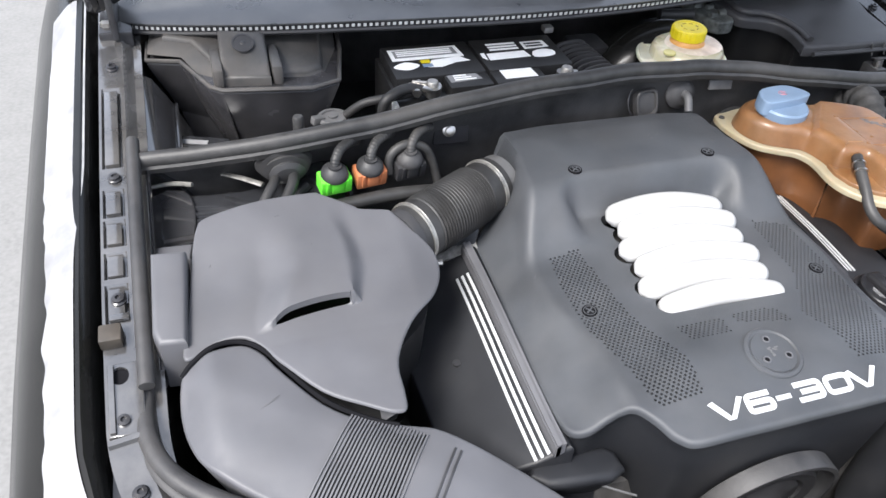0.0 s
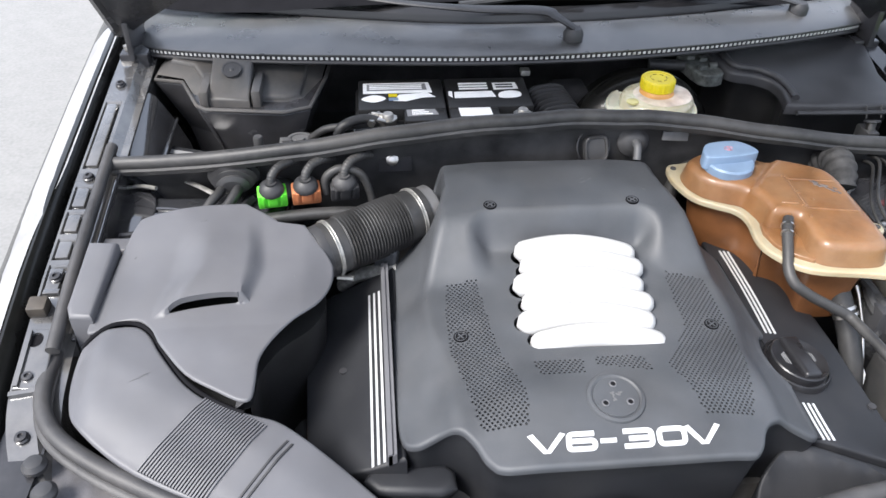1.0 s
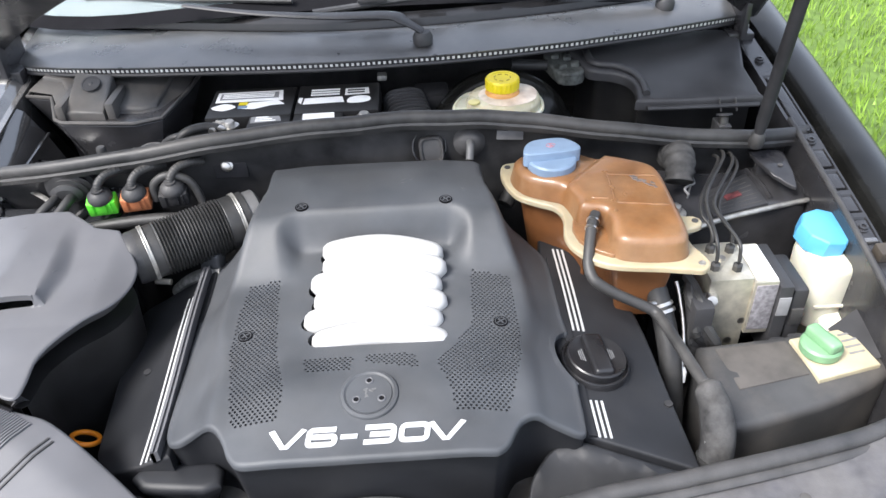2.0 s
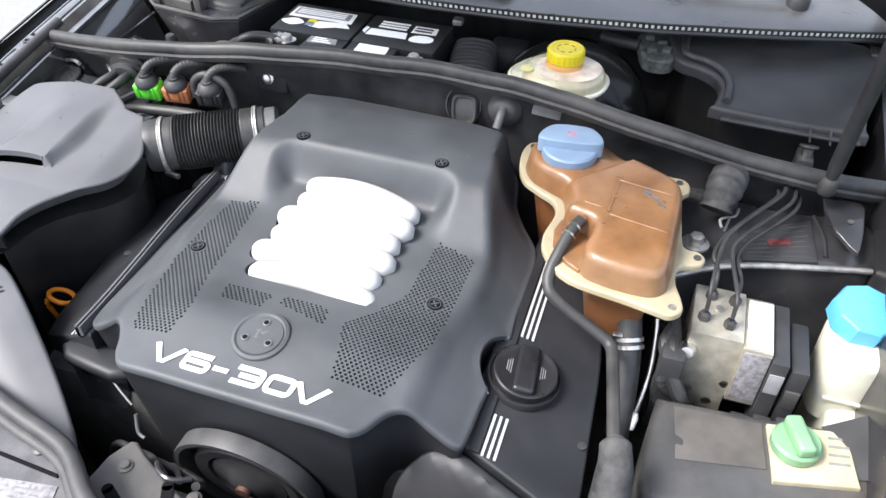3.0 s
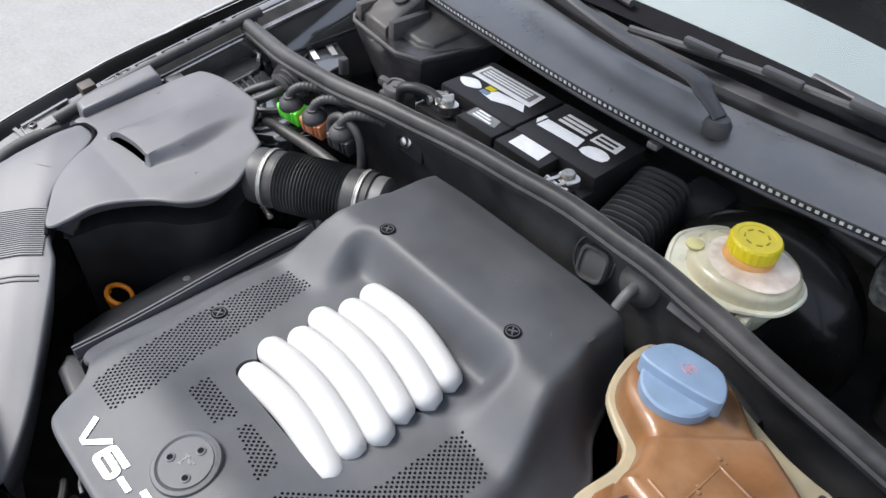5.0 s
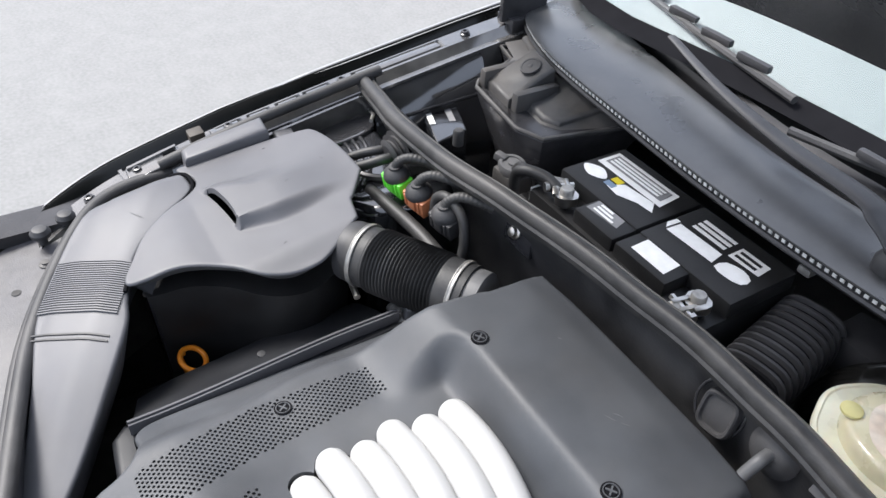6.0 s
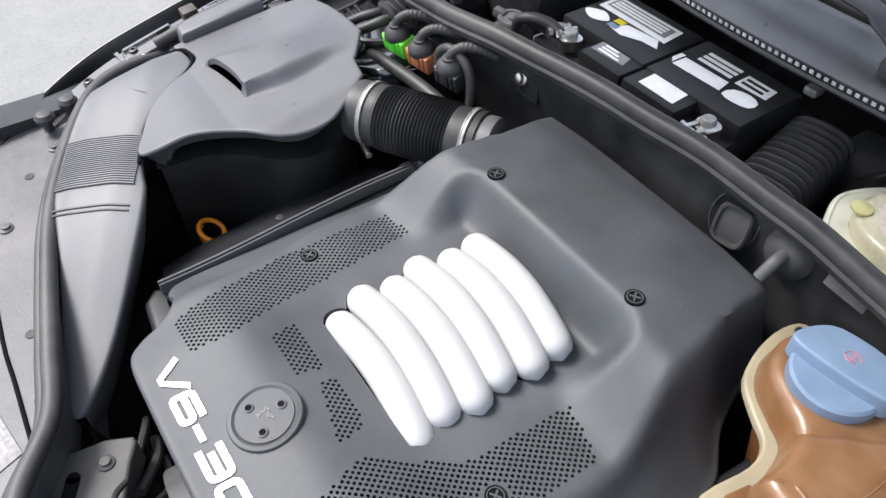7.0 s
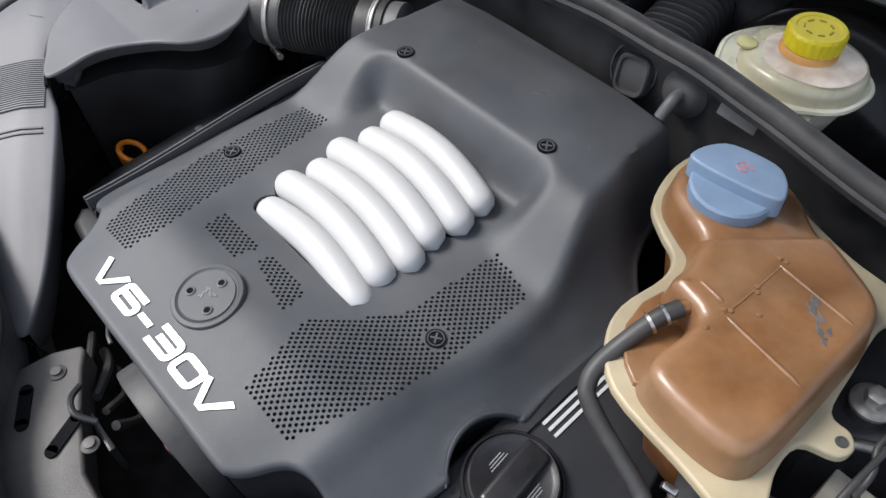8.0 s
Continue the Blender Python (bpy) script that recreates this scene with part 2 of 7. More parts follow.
def offset_loop(pts, d):
    """A closed counter-clockwise loop moved outward by d."""
    out = []
    n = len(pts)
    for i in range(n):
        a, b, c = pts[i - 1], pts[i], pts[(i + 1) % n]
        t1, t2 = (b - a).normalized(), (c - b).normalized()
        nrm = Vector((t1.y + t2.y, -t1.x - t2.x))
        if nrm.length < 1e-6:
            nrm = Vector((t1.y, -t1.x))
        nrm.normalize()
        k = max(0.5, nrm.dot(Vector((t1.y, -t1.x))))
        out.append(b + nrm * d / k)
    return out


def inside(p, loop):
    c = False
    for a, b in zip(loop, loop[1:] + loop[:1]):
        if (a[1] > p[1]) != (b[1] > p[1]) and p[0] < (b[0] - a[0]) * (p[1] - a[1]) / (b[1] - a[1]) + a[0]:
            c = not c
    return c


def add_pad(bm, outline, zf, r=0.006, depth=0.03, res=0.012, n=4, taper=0.0, steps=4, floor=None, holes=(), clear=()):
    """A moulded sheet: the closed outline in plan, a height zf(x, y), a rolled edge of radius r and a skirt that drops by depth (or to floor).
    holes are (loop, depth) pairs cut through it; no extra points are laid inside the loops named in clear."""
    from mathutils.geometry import delaunay_2d_cdt
    loop = [Vector((p.x, p.y)) for p in curve_points([(*p, 0) for p in outline], n, True)] if n > 1 else [Vector(p) for p in outline]
    if area([tuple(p) for p in loop]) < 0:
        loop.reverse()
    inner = offset_loop(loop, -r) if r else loop
    xs, ys = [p.x for p in inner], [p.y for p in inner]
    far = offset_loop(inner, -res * 0.45)
    pts = list(inner)
    x = min(xs) + res / 2
    row = 0
    while x < max(xs):
        y = min(ys) + (res / 2 if row % 2 else 0)
        while y < max(ys):
            if inside((x, y), far) and not any(inside((x, y), c) for c in clear):
                pts.append(Vector((x, y)))
            y += res
        x += res * 0.87
        row += 1
    k = len(inner)
    loops = []
    for loop2, _ in holes:
        loops.append(list(range(len(pts), len(pts) + len(loop2))))
        pts += [Vector(p) for p in loop2]
    v2, _, f2, _, _, from_face = delaunay_2d_cdt(pts, [(i, (i + 1) % k) for i in range(k)], [list(range(k))] + loops, 1, 1e-7)
    top = [bm.verts.new((p.x, p.y, zf(p.x, p.y))) for p in v2]
    for ring, (_, deep) in zip(loops, holes):
        low = [bm.verts.new(top[i].co - Vector((0, 0, deep))) for i in ring]
        for i in range(len(ring)):
            j = (i + 1) % len(ring)
            bm.faces.new((top[ring[i]], top[ring[j]], low[j], low[i]))
    for f, came in zip(f2, from_face):
        if any(c > 0 for c in came):
            continue
        try:
            bm.faces.new([top[i] for i in f])
        except ValueError:
            pass
    prev = top[:k]
    if len(v2) < k:
        return bm
    rings = []
    if r:
        for s in range(1, steps + 1):
            a = math.pi / 2 * s / steps
            rings.append([(inner[i] + (loop[i] - inner[i]) * math.sin(a), r * (1 - math.cos(a))) for i in range(k)])
    low = offset_loop(loop, taper) if taper else loop
    rings.append([(low[i], r + depth) for i in range(k)])
    for j, ring in enumerate(rings):
        last = j == len(rings) - 1
        cur = [bm.verts.new((p.x, p.y, floor if (last and floor is not None) else zf(inner[i].x, inner[i].y) - d)) for i, (p, d) in enumerate(ring)]
        for i in range(k):
            bm.faces.new((prev[i], cur[i], cur[(i + 1) % k], prev[(i + 1) % k]))
        prev = cur
    return bm


def pad(*a, **k):
    return add_pad(bmesh.new(), *a, **k)


def loft(sections, closed=False):
    """A sheet through rows of points of equal length."""
    bm = bmesh.new()
    rows = [[bm.verts.new(p) for p in s] for s in sections]
    for A, B in zip(rows, rows[1:]):
        for i in range(len(A) - (0 if closed else 1)):
            bm.faces.new((A[i], A[(i + 1) % len(A)], B[(i + 1) % len(B)], B[i]))
    return bm


def strip_on(zf, x0, y0, x1, y1, w, lift, steps=8, thick=0.0008):
    """A thin raised bar that follows a moulded surface."""
    bm = bmesh.new()
    d = Vector((x1 - x0, y1 - y0)).normalized()
    nx, ny = -d.y * w / 2, d.x * w / 2
    rows = []
    for i in range(steps + 1):
        t = i / steps
        x, y = x0 + (x1 - x0) * t, y0 + (y1 - y0) * t
        a, b = (x + nx, y + ny), (x - nx, y - ny)
        rows.append([(*a, zf(*a) - thick), (*a, zf(*a) + lift), (*b, zf(*b) + lift), (*b, zf(*b) - thick)])
    bm.free()
    bm = loft(rows)
    bm.verts.ensure_lookup_table()
    bm.faces.new([bm.verts[i] for i in range(4)])
    bm.faces.new([bm.verts[-1 - i] for i in range(4)])
    return bm


def merge(*bms):
    out = bmesh.new()
    for b in bms:
        me = bpy.data.meshes.new("m")
        b.to_mesh(me)
        b.free()
        out.from_mesh(me)
        bpy.data.meshes.remove(me)
    return out


def aim(p, d):
    """A pose at p whose z points along d."""
    return Matrix.Translation(p) @ Vector(d).to_track_quat("Z", "Y").to_matrix().to_4x4()


# ---- ground ----
def build_ground():
    bm = bmesh.new()
    for x0, x1 in ((-60.0, 1.6),):
        vs = [bm.verts.new(p) for p in ((x0, -60, 0), (x1, -60, 0), (x1, 60, 0), (x0, 60, 0))]
        bm.faces.new(vs)
    setting("road", bm, CONCRETE, "pale worn concrete pavement under the car", "pavement")
    bm = bmesh.new()
    vs = [bm.verts.new(p) for p in ((1.6, -60, 0), (60, -60, 0), (60, 60, 0), (1.6, 60, 0))]
    bm.faces.new(vs)
    setting("ground", bm, SOIL, "green lawn beside the pavement", "lawn")
    rnd = random.Random(4)
    verts, faces = [], []
    for _ in range(26000):
        x, y = 1.62 + rnd.random() ** 1.3 * 4.2, rnd.uniform(-0.8, 6.5)
        h, a, w = rnd.uniform(0.03, 0.085), rnd.uniform(0, 6.3), rnd.uniform(0.003, 0.006)
        lx, ly = rnd.uniform(-0.03, 0.03), rnd.uniform(-0.03, 0.03)
        k = len(verts)
        verts += [(x - w * math.cos(a), y - w * math.sin(a), 0), (x + w * math.cos(a), y + w * math.sin(a), 0),
                  (x + lx * 0.5, y + ly * 0.5, h * 0.7), (x + lx, y + ly, h)]
        faces += [(k, k + 1, k + 2), (k, k + 2, k + 3)]
    me = bpy.data.meshes.new("grass")
    me.from_pydata(verts, [], faces)
    me.materials.append(GRASS)
    tagged(new("grass", me), "short bright green lawn grass", "grass", kind="stuff")


build_ground()


# ---- car body ----
def rail_z(y):
    pts = ((-0.6, 0.70), (-0.4, 0.752), (-0.154, 0.817), (-0.066, 0.839), (0.112, 0.872), (0.33, 0.907), (0.6, 0.945))
    for (a, za), (b, zb) in zip(pts, pts[1:]):
        if y <= b:
            return za + (zb - za) * max(0, (y - a) / (b - a))
    return pts[-1][1]


def nose_in(y):
    """How far the wing has swung inward towards the car's nose."""
    return 0.0 if y > -0.20 else min(0.30, 2.2 * (y + 0.20) ** 2)


def build_wing(side, name):
    car = thing(name, (side * 0.75, 0, 0), "glossy black front wing with worn chipped clear coat" if side < 0 else "glossy black front wing beside the lawn", "car wing")
    rows, inner = [], []
    ys = [0.85 - 0.04 * i for i in range(37)]
    for y in ys:
        z, d = rail_z(y) + 0.018, nose_in(y)
        prof = ((0.660, -0.045), (0.668, -0.032), (0.674, -0.014), (0.682, -0.008), (0.694, -0.012), (0.709, -0.022), (0.725, -0.038),
                (0.740, -0.055), (0.757, -0.082), (0.775, -0.125), (0.795, -0.25), (0.805, -0.42), (0.79, -0.6))
        if side > 0:
            prof = tuple((x + 0.028 * ss(0.674, 0.709, x), h + 0.006 * ss(0.674, 0.709, x)) for x, h in prof)
        rows.append([(side * (x - d * (0.9 + 0.1 * i / 12)), y, max(0.12, z + h)) for i, (x, h) in enumerate(prof)])
    part("panel", loft(rows), PAINT, car)
    if side < 0:
        # chalky band of peeled clear coat, ragged outside; its paleness also paints sun glare
        band = []
        for k in range(420):
            y = 0.5 - 0.0024 * k
            z, d = rail_z(y) + 0.018, nose_in(y)
            rag = 0.0045 * noise.noise((y * 38, 3, 0)) + 0.007 * noise.noise((y * 9, 7, 0)) - 0.010 * ss(0.35, 0.7, noise.noise((y * 14, 1, 5)) + 0.3)
            rag *= 0.08 + 0.92 * ss(0.2, 0.04, y)
            a0 = 0.6875 - 0.0105 * ss(-0.02, 0.14, y)
            out = 0.008 * ss(-0.02, 0.14, y)
            w = (a0, 0.694, 0.702, 0.709, 0.7215 + rag + out)
            h = [(-0.0095 - 0.001 * ss(-0.02, 0.14, y), -0.012, -0.0165, -0.022, -0.0345 - (rag + out) * 1.08)[i] + 0.0009 for i in range(5)]
            band.append([(side * (a - d * 0.93), y, z + b) for a, b in zip(w, h)])
        part("peeled_coat_glare", loft(band), CHALK_GLARE, car, "chalky pale band of peeled clear coat and painted sun glare")
    return car


BROWN_STOP = material("brown_dusty_plastic", (0.042, 0.036, 0.030), 0.6, vary=0.3, scale=60, bump=0.3, dust=(0.13, 0.10, 0.07), dust_amount=0.4)


def build_rail(side):
    """The ledge inside the wing, with its pressed windows, screws, bracket and rubber lip."""
    rail = thing("inner_wing_rail", (side * 0.645, 0, 0.6), "dusty black sheet-metal rail inside the front wing", "wing rail")
    ys = [0.62 - 0.02 * i for i in range(53)]
    windows = ((0.285, 0.135), (0.095, 0.055), (0.045, 0.010), (-0.002, -0.035), (-0.047, -0.088))

    def sunk(x, y):
        for a, b in windows:
            if b < y < a and 0.636 < x < 0.658:
                return -0.006
        return 0.0

    bm = bmesh.new()
    fine = [0.62 - 0.004 * i for i in range(262)]
    xs = (0.607, 0.6075, 0.618, 0.630, 0.635, 0.637, 0.648, 0.657, 0.659, 0.662)
    grid = []
    for y in fine:
        d = nose_in(y)
        row = []
        for i, x in enumerate(xs):
            x = x if side < 0 else max(x, 0.630 + 0.0004 * i)
            z = rail_z(y) + sunk(x, y) - (0.012 if x < 0.628 else 0.0)
            if i == 0:
                z -= 0.25
            row.append(bm.verts.new((side * (x - d), y, z)))
        grid.append(row)
    for A, B in zip(grid, grid[1:]):
        for i in range(len(A) - 1):
            bm.faces.new((A[i], A[i + 1], B[i + 1], B[i]))
    RAIL_SIDE = RAIL if side < 0 else PAINT_INNER
    part("ledge", bm, RAIL_SIDE, rail)
    for a, b in windows:
        y = (a + b) / 2
        tilt = math.degrees(math.atan2(rail_z(a) - rail_z(b), a - b))
        part("pressed_pad", add_box(bmesh.new(), (0.0165, a - b - 0.005, 0.006), pose(side * 0.6475, y, rail_z(y) - 0.0022, tilt), 0.0016), RAIL_SIDE, rail)
    for y in (0.33, 0.112, -0.066, -0.2, -0.27):
        z = rail_z(y)
        x = side * (0.645 - nose_in(y))
        part("screw", lathe(((0.008, 0), (0.008, 0.002), (0.006, 0.003), (0.006, 0.006), (0.003, 0.0065), (0.003, 0.004), (0, 0.004)), pose(x, y, z + 0.0005, 11), 14), PAINT_INNER, rail)
    y = -0.154
    part("hole", lathe(((0.0092, 0.0), (0.009, 0.0008), (0.0082, 0.0008), (0.008, 0.0003), (0, 0.0003)), pose(side * 0.647, y, rail_z(y) + 0.0008, 13.5), 20), HOLE, rail, "open round hole")
    y = -0.112
    part("stop_block", add_box(bmesh.new(), (0.022, 0.022, 0.016), pose(side * 0.653, y, rail_z(y) + 0.007, 8), 0.003), BROWN_STOP, rail, "dusty grey-brown plastic stop")
    part("raised_tab", add_box(bmesh.new(), (0.02, 0.008, 0.006), pose(side * 0.645, -0.088, rail_z(-0.088) + 0.002, 8), 0.002), RAIL, rail)
    lip = [(side * ((0.622 if side < 0 else 0.634) - nose_in(y)), y, rail_z(y) + (0.010 if side < 0 else 0.003)) for y in (0.165, 0.12, 0.04, -0.04, -0.12, -0.175)]
    part("rubber_lip", tube(lip, 0.0082 if side < 0 else 0.0045, 10, 4), RUBBER, rail, "dusty black rubber lip")
    if side < 0:
        on_rail = lambda x, y: rail_z(y)
        part("pressed_bracket", pad([(-x, y) for x, y in ((0.626, -0.140), (0.626, -0.215), (0.659, -0.215), (0.659, -0.140))], lambda x, y: rail_z(y) + 0.0035, r=0.0015, depth=0.005, res=0.02, n=1, holes=[([(-0.647 + 0.0085 * math.cos(a), -0.154 + 0.0095 * math.sin(a)) for a in (2 * math.pi * k / 20 for k in range(20))], 0.004)]), RAIL_SIDE, rail, "pressed steel bracket with a round hole")
        part("bracket_rib", strip_on(on_rail, -0.655, -0.143, -0.655, -0.213, 0.005, 0.007, 8), RAIL_SIDE, rail)
        part("bracket_rib", strip_on(on_rail, -0.630, -0.218, -0.660, -0.222, 0.005, 0.006, 6), RAIL_SIDE, rail)
        flange = [(-(0.6085 - nose_in(y)), y, rail_z(y) - 0.006) for y in (0.135, 0.08, 0.02, -0.04, -0.10, -0.15)]
        part("inner_flange", tube(flange, 0.0028, 8, 4), GLOSS, rail, "glossy black flange edge")
    return rail


build_wing(-1, "front_wing")
build_wing(1, "front_wing")
build_rail(-1)
build_rail(1)


# plenum wall under the rear seal, bay floor and inner sides
SEAL = ((-0.622, 0.142, 0.876), (-0.54, 0.126, 0.888), (-0.467, 0.111, 0.900), (-0.341, 0.103, 0.918), (-0.24, 0.111, 0.929), (-0.12, 0.126, 0.934), (0.02, 0.138, 0.935), (0.12, 0.138, 0.934),
        (0.21, 0.132, 0.928), (0.338, 0.128, 0.908), (0.458, 0.125, 0.890), (0.555, 0.127, 0.880), (0.63, 0.142, 0.872), (0.662, 0.16, 0.866))


def build_setting():
    line = curve_points(SEAL, 4)
    rows = []
    for p in line:
        rows.append([(p.x, 0.135, 0.42), (p.x, 0.150, 0.80), (p.x, max(p.y, 0.118) + 0.010, p.z - 0.030), (p.x, p.y - 0.004, p.z - 0.012), (p.x, p.y + 0.010, p.z - 0.012), (p.x, 0.17, 0.85), (p.x, 0.175, 0.70), (p.x, 0.2, 0.70), (p.x, 0.62, 0.70), (p.x, 0.66, 0.90)])
    setting("wall_north", loft(rows), BULKHEAD, "black painted bulkhead and rain tray behind the engine", "bulkhead")
    setting("floor", box(-0.75, -0.7, 0.38, 0.75, 0.75, 0.42, 0.0), VOID, "dark grimy underside of the engine bay", "bay floor")
    for s, n in ((-1, "wall_west"), (1, "wall_east")):
        setting(n, box(s * (0.609 if s < 0 else 0.631), -0.75, 0.12, s * 0.66, 0.7, 0.78 if s < 0 else 0.72, 0.0), PAINT_INNER, "black painted inner wing panel", "inner wing")
    setting("wall_south", box(-0.6, -0.66, 0.12, 0.6, -0.63, 0.66, 0.0), VOID, "dark panel behind the car's grille", "front panel")


build_setting()


def build_tower(side):
    """Strut tower shelf beside the bulkhead."""
    def zf(x, y):
        return 0.815 + 0.16 * (y - 0.05) + (0.018 * ss(0.47, 0.40, abs(x)) if side < 0 else 0.0)
    o = ((0.61, 0.125), (0.50, 0.13), (0.40, 0.15), (0.36, 0.13), (0.37, 0.06), (0.42, 0.015), (0.61, 0.01)) if side < 0 else ((0.628, 0.13), (0.50, 0.125), (0.40, 0.14), (0.37, 0.07), (0.394, -0.026), (0.44, 0.0), (0.49, 0.020), (0.56, 0.036), (0.628, 0.050))
    t = thing("strut_tower", (side * 0.5, 0.08, 0.5), "black painted strut tower with a bright rolled front edge", "strut tower")
    part("shelf", pad([(side * x, y) for x, y in o], zf, r=0.012, depth=0.25, res=0.03, n=3), TOWER if side < 0 else PAINT_INNER, t)
    ridge = [(side * x, y, zf(side * x, y) + 0.004) for x, y in ((0.60, 0.045), (0.53, 0.05), (0.47, 0.065), (0.42, 0.095))]
    if side < 0:
        part("pressed_ridge", tube(ridge, 0.006, 8), PAINT_INNER, t)
        part("flat_facet", pad(((-0.609, 0.036), (-0.609, 0.126), (-0.572, 0.130), (-0.560, 0.10), (-0.564, 0.052), (-0.575, 0.034)), lambda x, y: zf(x, y) + 0.006, r=0.003, depth=0.008, res=0.02, n=2), GLOSS, t, "smooth glossy facet")
        part("bright_rib", tube([(-0.524, 0.1415, 0.844), (-0.500, 0.119, 0.848), (-0.476, 0.097, 0.849)], 0.0042, 10, squash=0.6), ZINC, t, "bright worn pressed rib")
        part("rear_crease", tube([(-0.610, 0.140, 0.836), (-0.585, 0.134, 0.842), (-0.560, 0.118, 0.848)], 0.003, 8), ZINC, t)
        for k in range(3):
            crease = [(-0.60 + 0.02 * k, 0.100 - 0.012 * k), (-0.54 + 0.012 * k, 0.098 - 0.014 * k), (-0.49 + 0.010 * k, 0.080 - 0.016 * k), (-0.455 + 0.008 * k, 0.052 - 0.016 * k)]
            part("pressed_crease", tube([(x, y, zf(x, y) + 0.0012) for x, y in crease], 0.0036, 8, 5), TOWER, t)
    else:
        edge = ((0.392, -0.032, 0.800), (0.44, -0.003, 0.805), (0.49, 0.017, 0.808), (0.56, 0.033, 0.811), (0.628, 0.047, 0.813))
        # Zinc colour paints the sky highlight along the black painted edge
        part("rolled_edge", tube(edge, 0.0042, 10, 6), ZINC, t, "rolled edge coloured bright for its sky highlight")
        part("pressed_crease", tube([(x, y, zf(x, y) + 0.0006) for x, y in ((0.575, 0.052), (0.572, 0.085), (0.560, 0.118))], 0.0030, 8, 5), PAINT_INNER, t)
        part("stud_nut", lathe(((0.0075, 0), (0.0075, 0.005), (0.004, 0.006), (0.004, 0.012), (0, 0.0125)), pose(0.455, 0.105, zf(0.455, 0.105)), 6), ZINC, t)
    return zf


def build_arch():
    rows = []
    for k in range(9):
        y = 0.135 + 0.025 * k
        rows.append([(-0.609, y, rail_z(y) - 0.016), (-0.598, y, rail_z(y) - 0.022), (-0.575, y - 0.002, 0.835 + 0.05 * (y - 0.13)), (-0.556, y - 0.004, 0.800), (-0.548, y - 0.004, 0.76), (-0.545, y - 0.004, 0.70)])
    p = thing("wheel_arch", (-0.58, 0.24, 0.70), "glossy black sheet-metal wheel arch sloping down beside the rail", "wheel arch")
    part("sheet", loft(rows), TOWER, p)
    part("pressed_step", tube([(-0.571, 0.135 + 0.025 * k, 0.832 + 0.05 * (0.025 * k)) for k in range(9)], 0.003, 8), TOWER, p)


build_arch()
tower_l = build_tower(-1)
tower_r = build_tower(1)


def build_seal():
    s = thing("rear_bay_seal", (0, 0.2, 0.87), "long dusty black rubber seal across the bulkhead", "rubber seal")
    line = curve_points(SEAL, 6)
    line = [p + Vector((0, 0.0016 * noise.noise((p.x * 9, 2, 0)), 0.0022 * noise.noise((p.x * 14, 0, 0)))) for p in line]
    rows = []
    prof = ((-0.010, -0.016), (-0.0130, -0.008), (-0.0108, -0.0048), (-0.0128, -0.001), (-0.0120, 0.005), (-0.0085, 0.0095), (-0.003, 0.0112), (0.0018, 0.0095), (0.0042, 0.0015), (0.0085, 0.0048), (0.012, 0.002), (0.011, -0.016))
    n = len(line)
    for i, p in enumerate(line):
        d = (line[min(i + 1, n - 1)] - line[max(i - 1, 0)]).normalized()
        w = Vector((-d.y, d.x, 0)).normalized()
        rows.append([p + w * a + Vector((0, 0, b)) for a, b in prof])
    part("bulb", loft([r[:9] for r in rows]), SEAL_RUBBER, s, angle=45)
    part("lip", loft([r[8:] for r in rows]), SEAL_RUBBER, s, angle=45)
    part("end_plug", lathe(((0.012, -0.008), (0.015, -0.004), (0.015, 0.004), (0.011, 0.008), (0, 0.009)), aim(SEAL[0], (-1, 0.1, -0.1)), 16), RUBBER, s)


build_seal()

FRONT_SEAL = ((-0.628, -0.160, 0.803), (-0.625, -0.222, 0.800), (-0.602, -0.270, 0.797), (-0.550, -0.312, 0.791), (-0.465, -0.358, 0.785), (-0.395, -0.388, 0.779), (-0.315, -0.412, 0.773), (-0.226, -0.435, 0.770), (-0.15, -0.455, 0.770), (-0.09, -0.497, 0.770), (-0.02, -0.52, 0.770),
              (0.039, -0.514, 0.770), (0.096, -0.474, 0.770), (0.167, -0.420, 0.770), (0.231, -0.400, 0.770), (0.32, -0.388, 0.772), (0.468, -0.362, 0.773), (0.555, -0.336, 0.766), (0.615, -0.305, 0.764), (0.650, -0.270, 0.765))


def carrier_z(x, y):
    return 0.757 + 0.16 * max(-0.12, y + 0.46) * 0.5 - 0.25 * max(0.0, -0.60 - y)


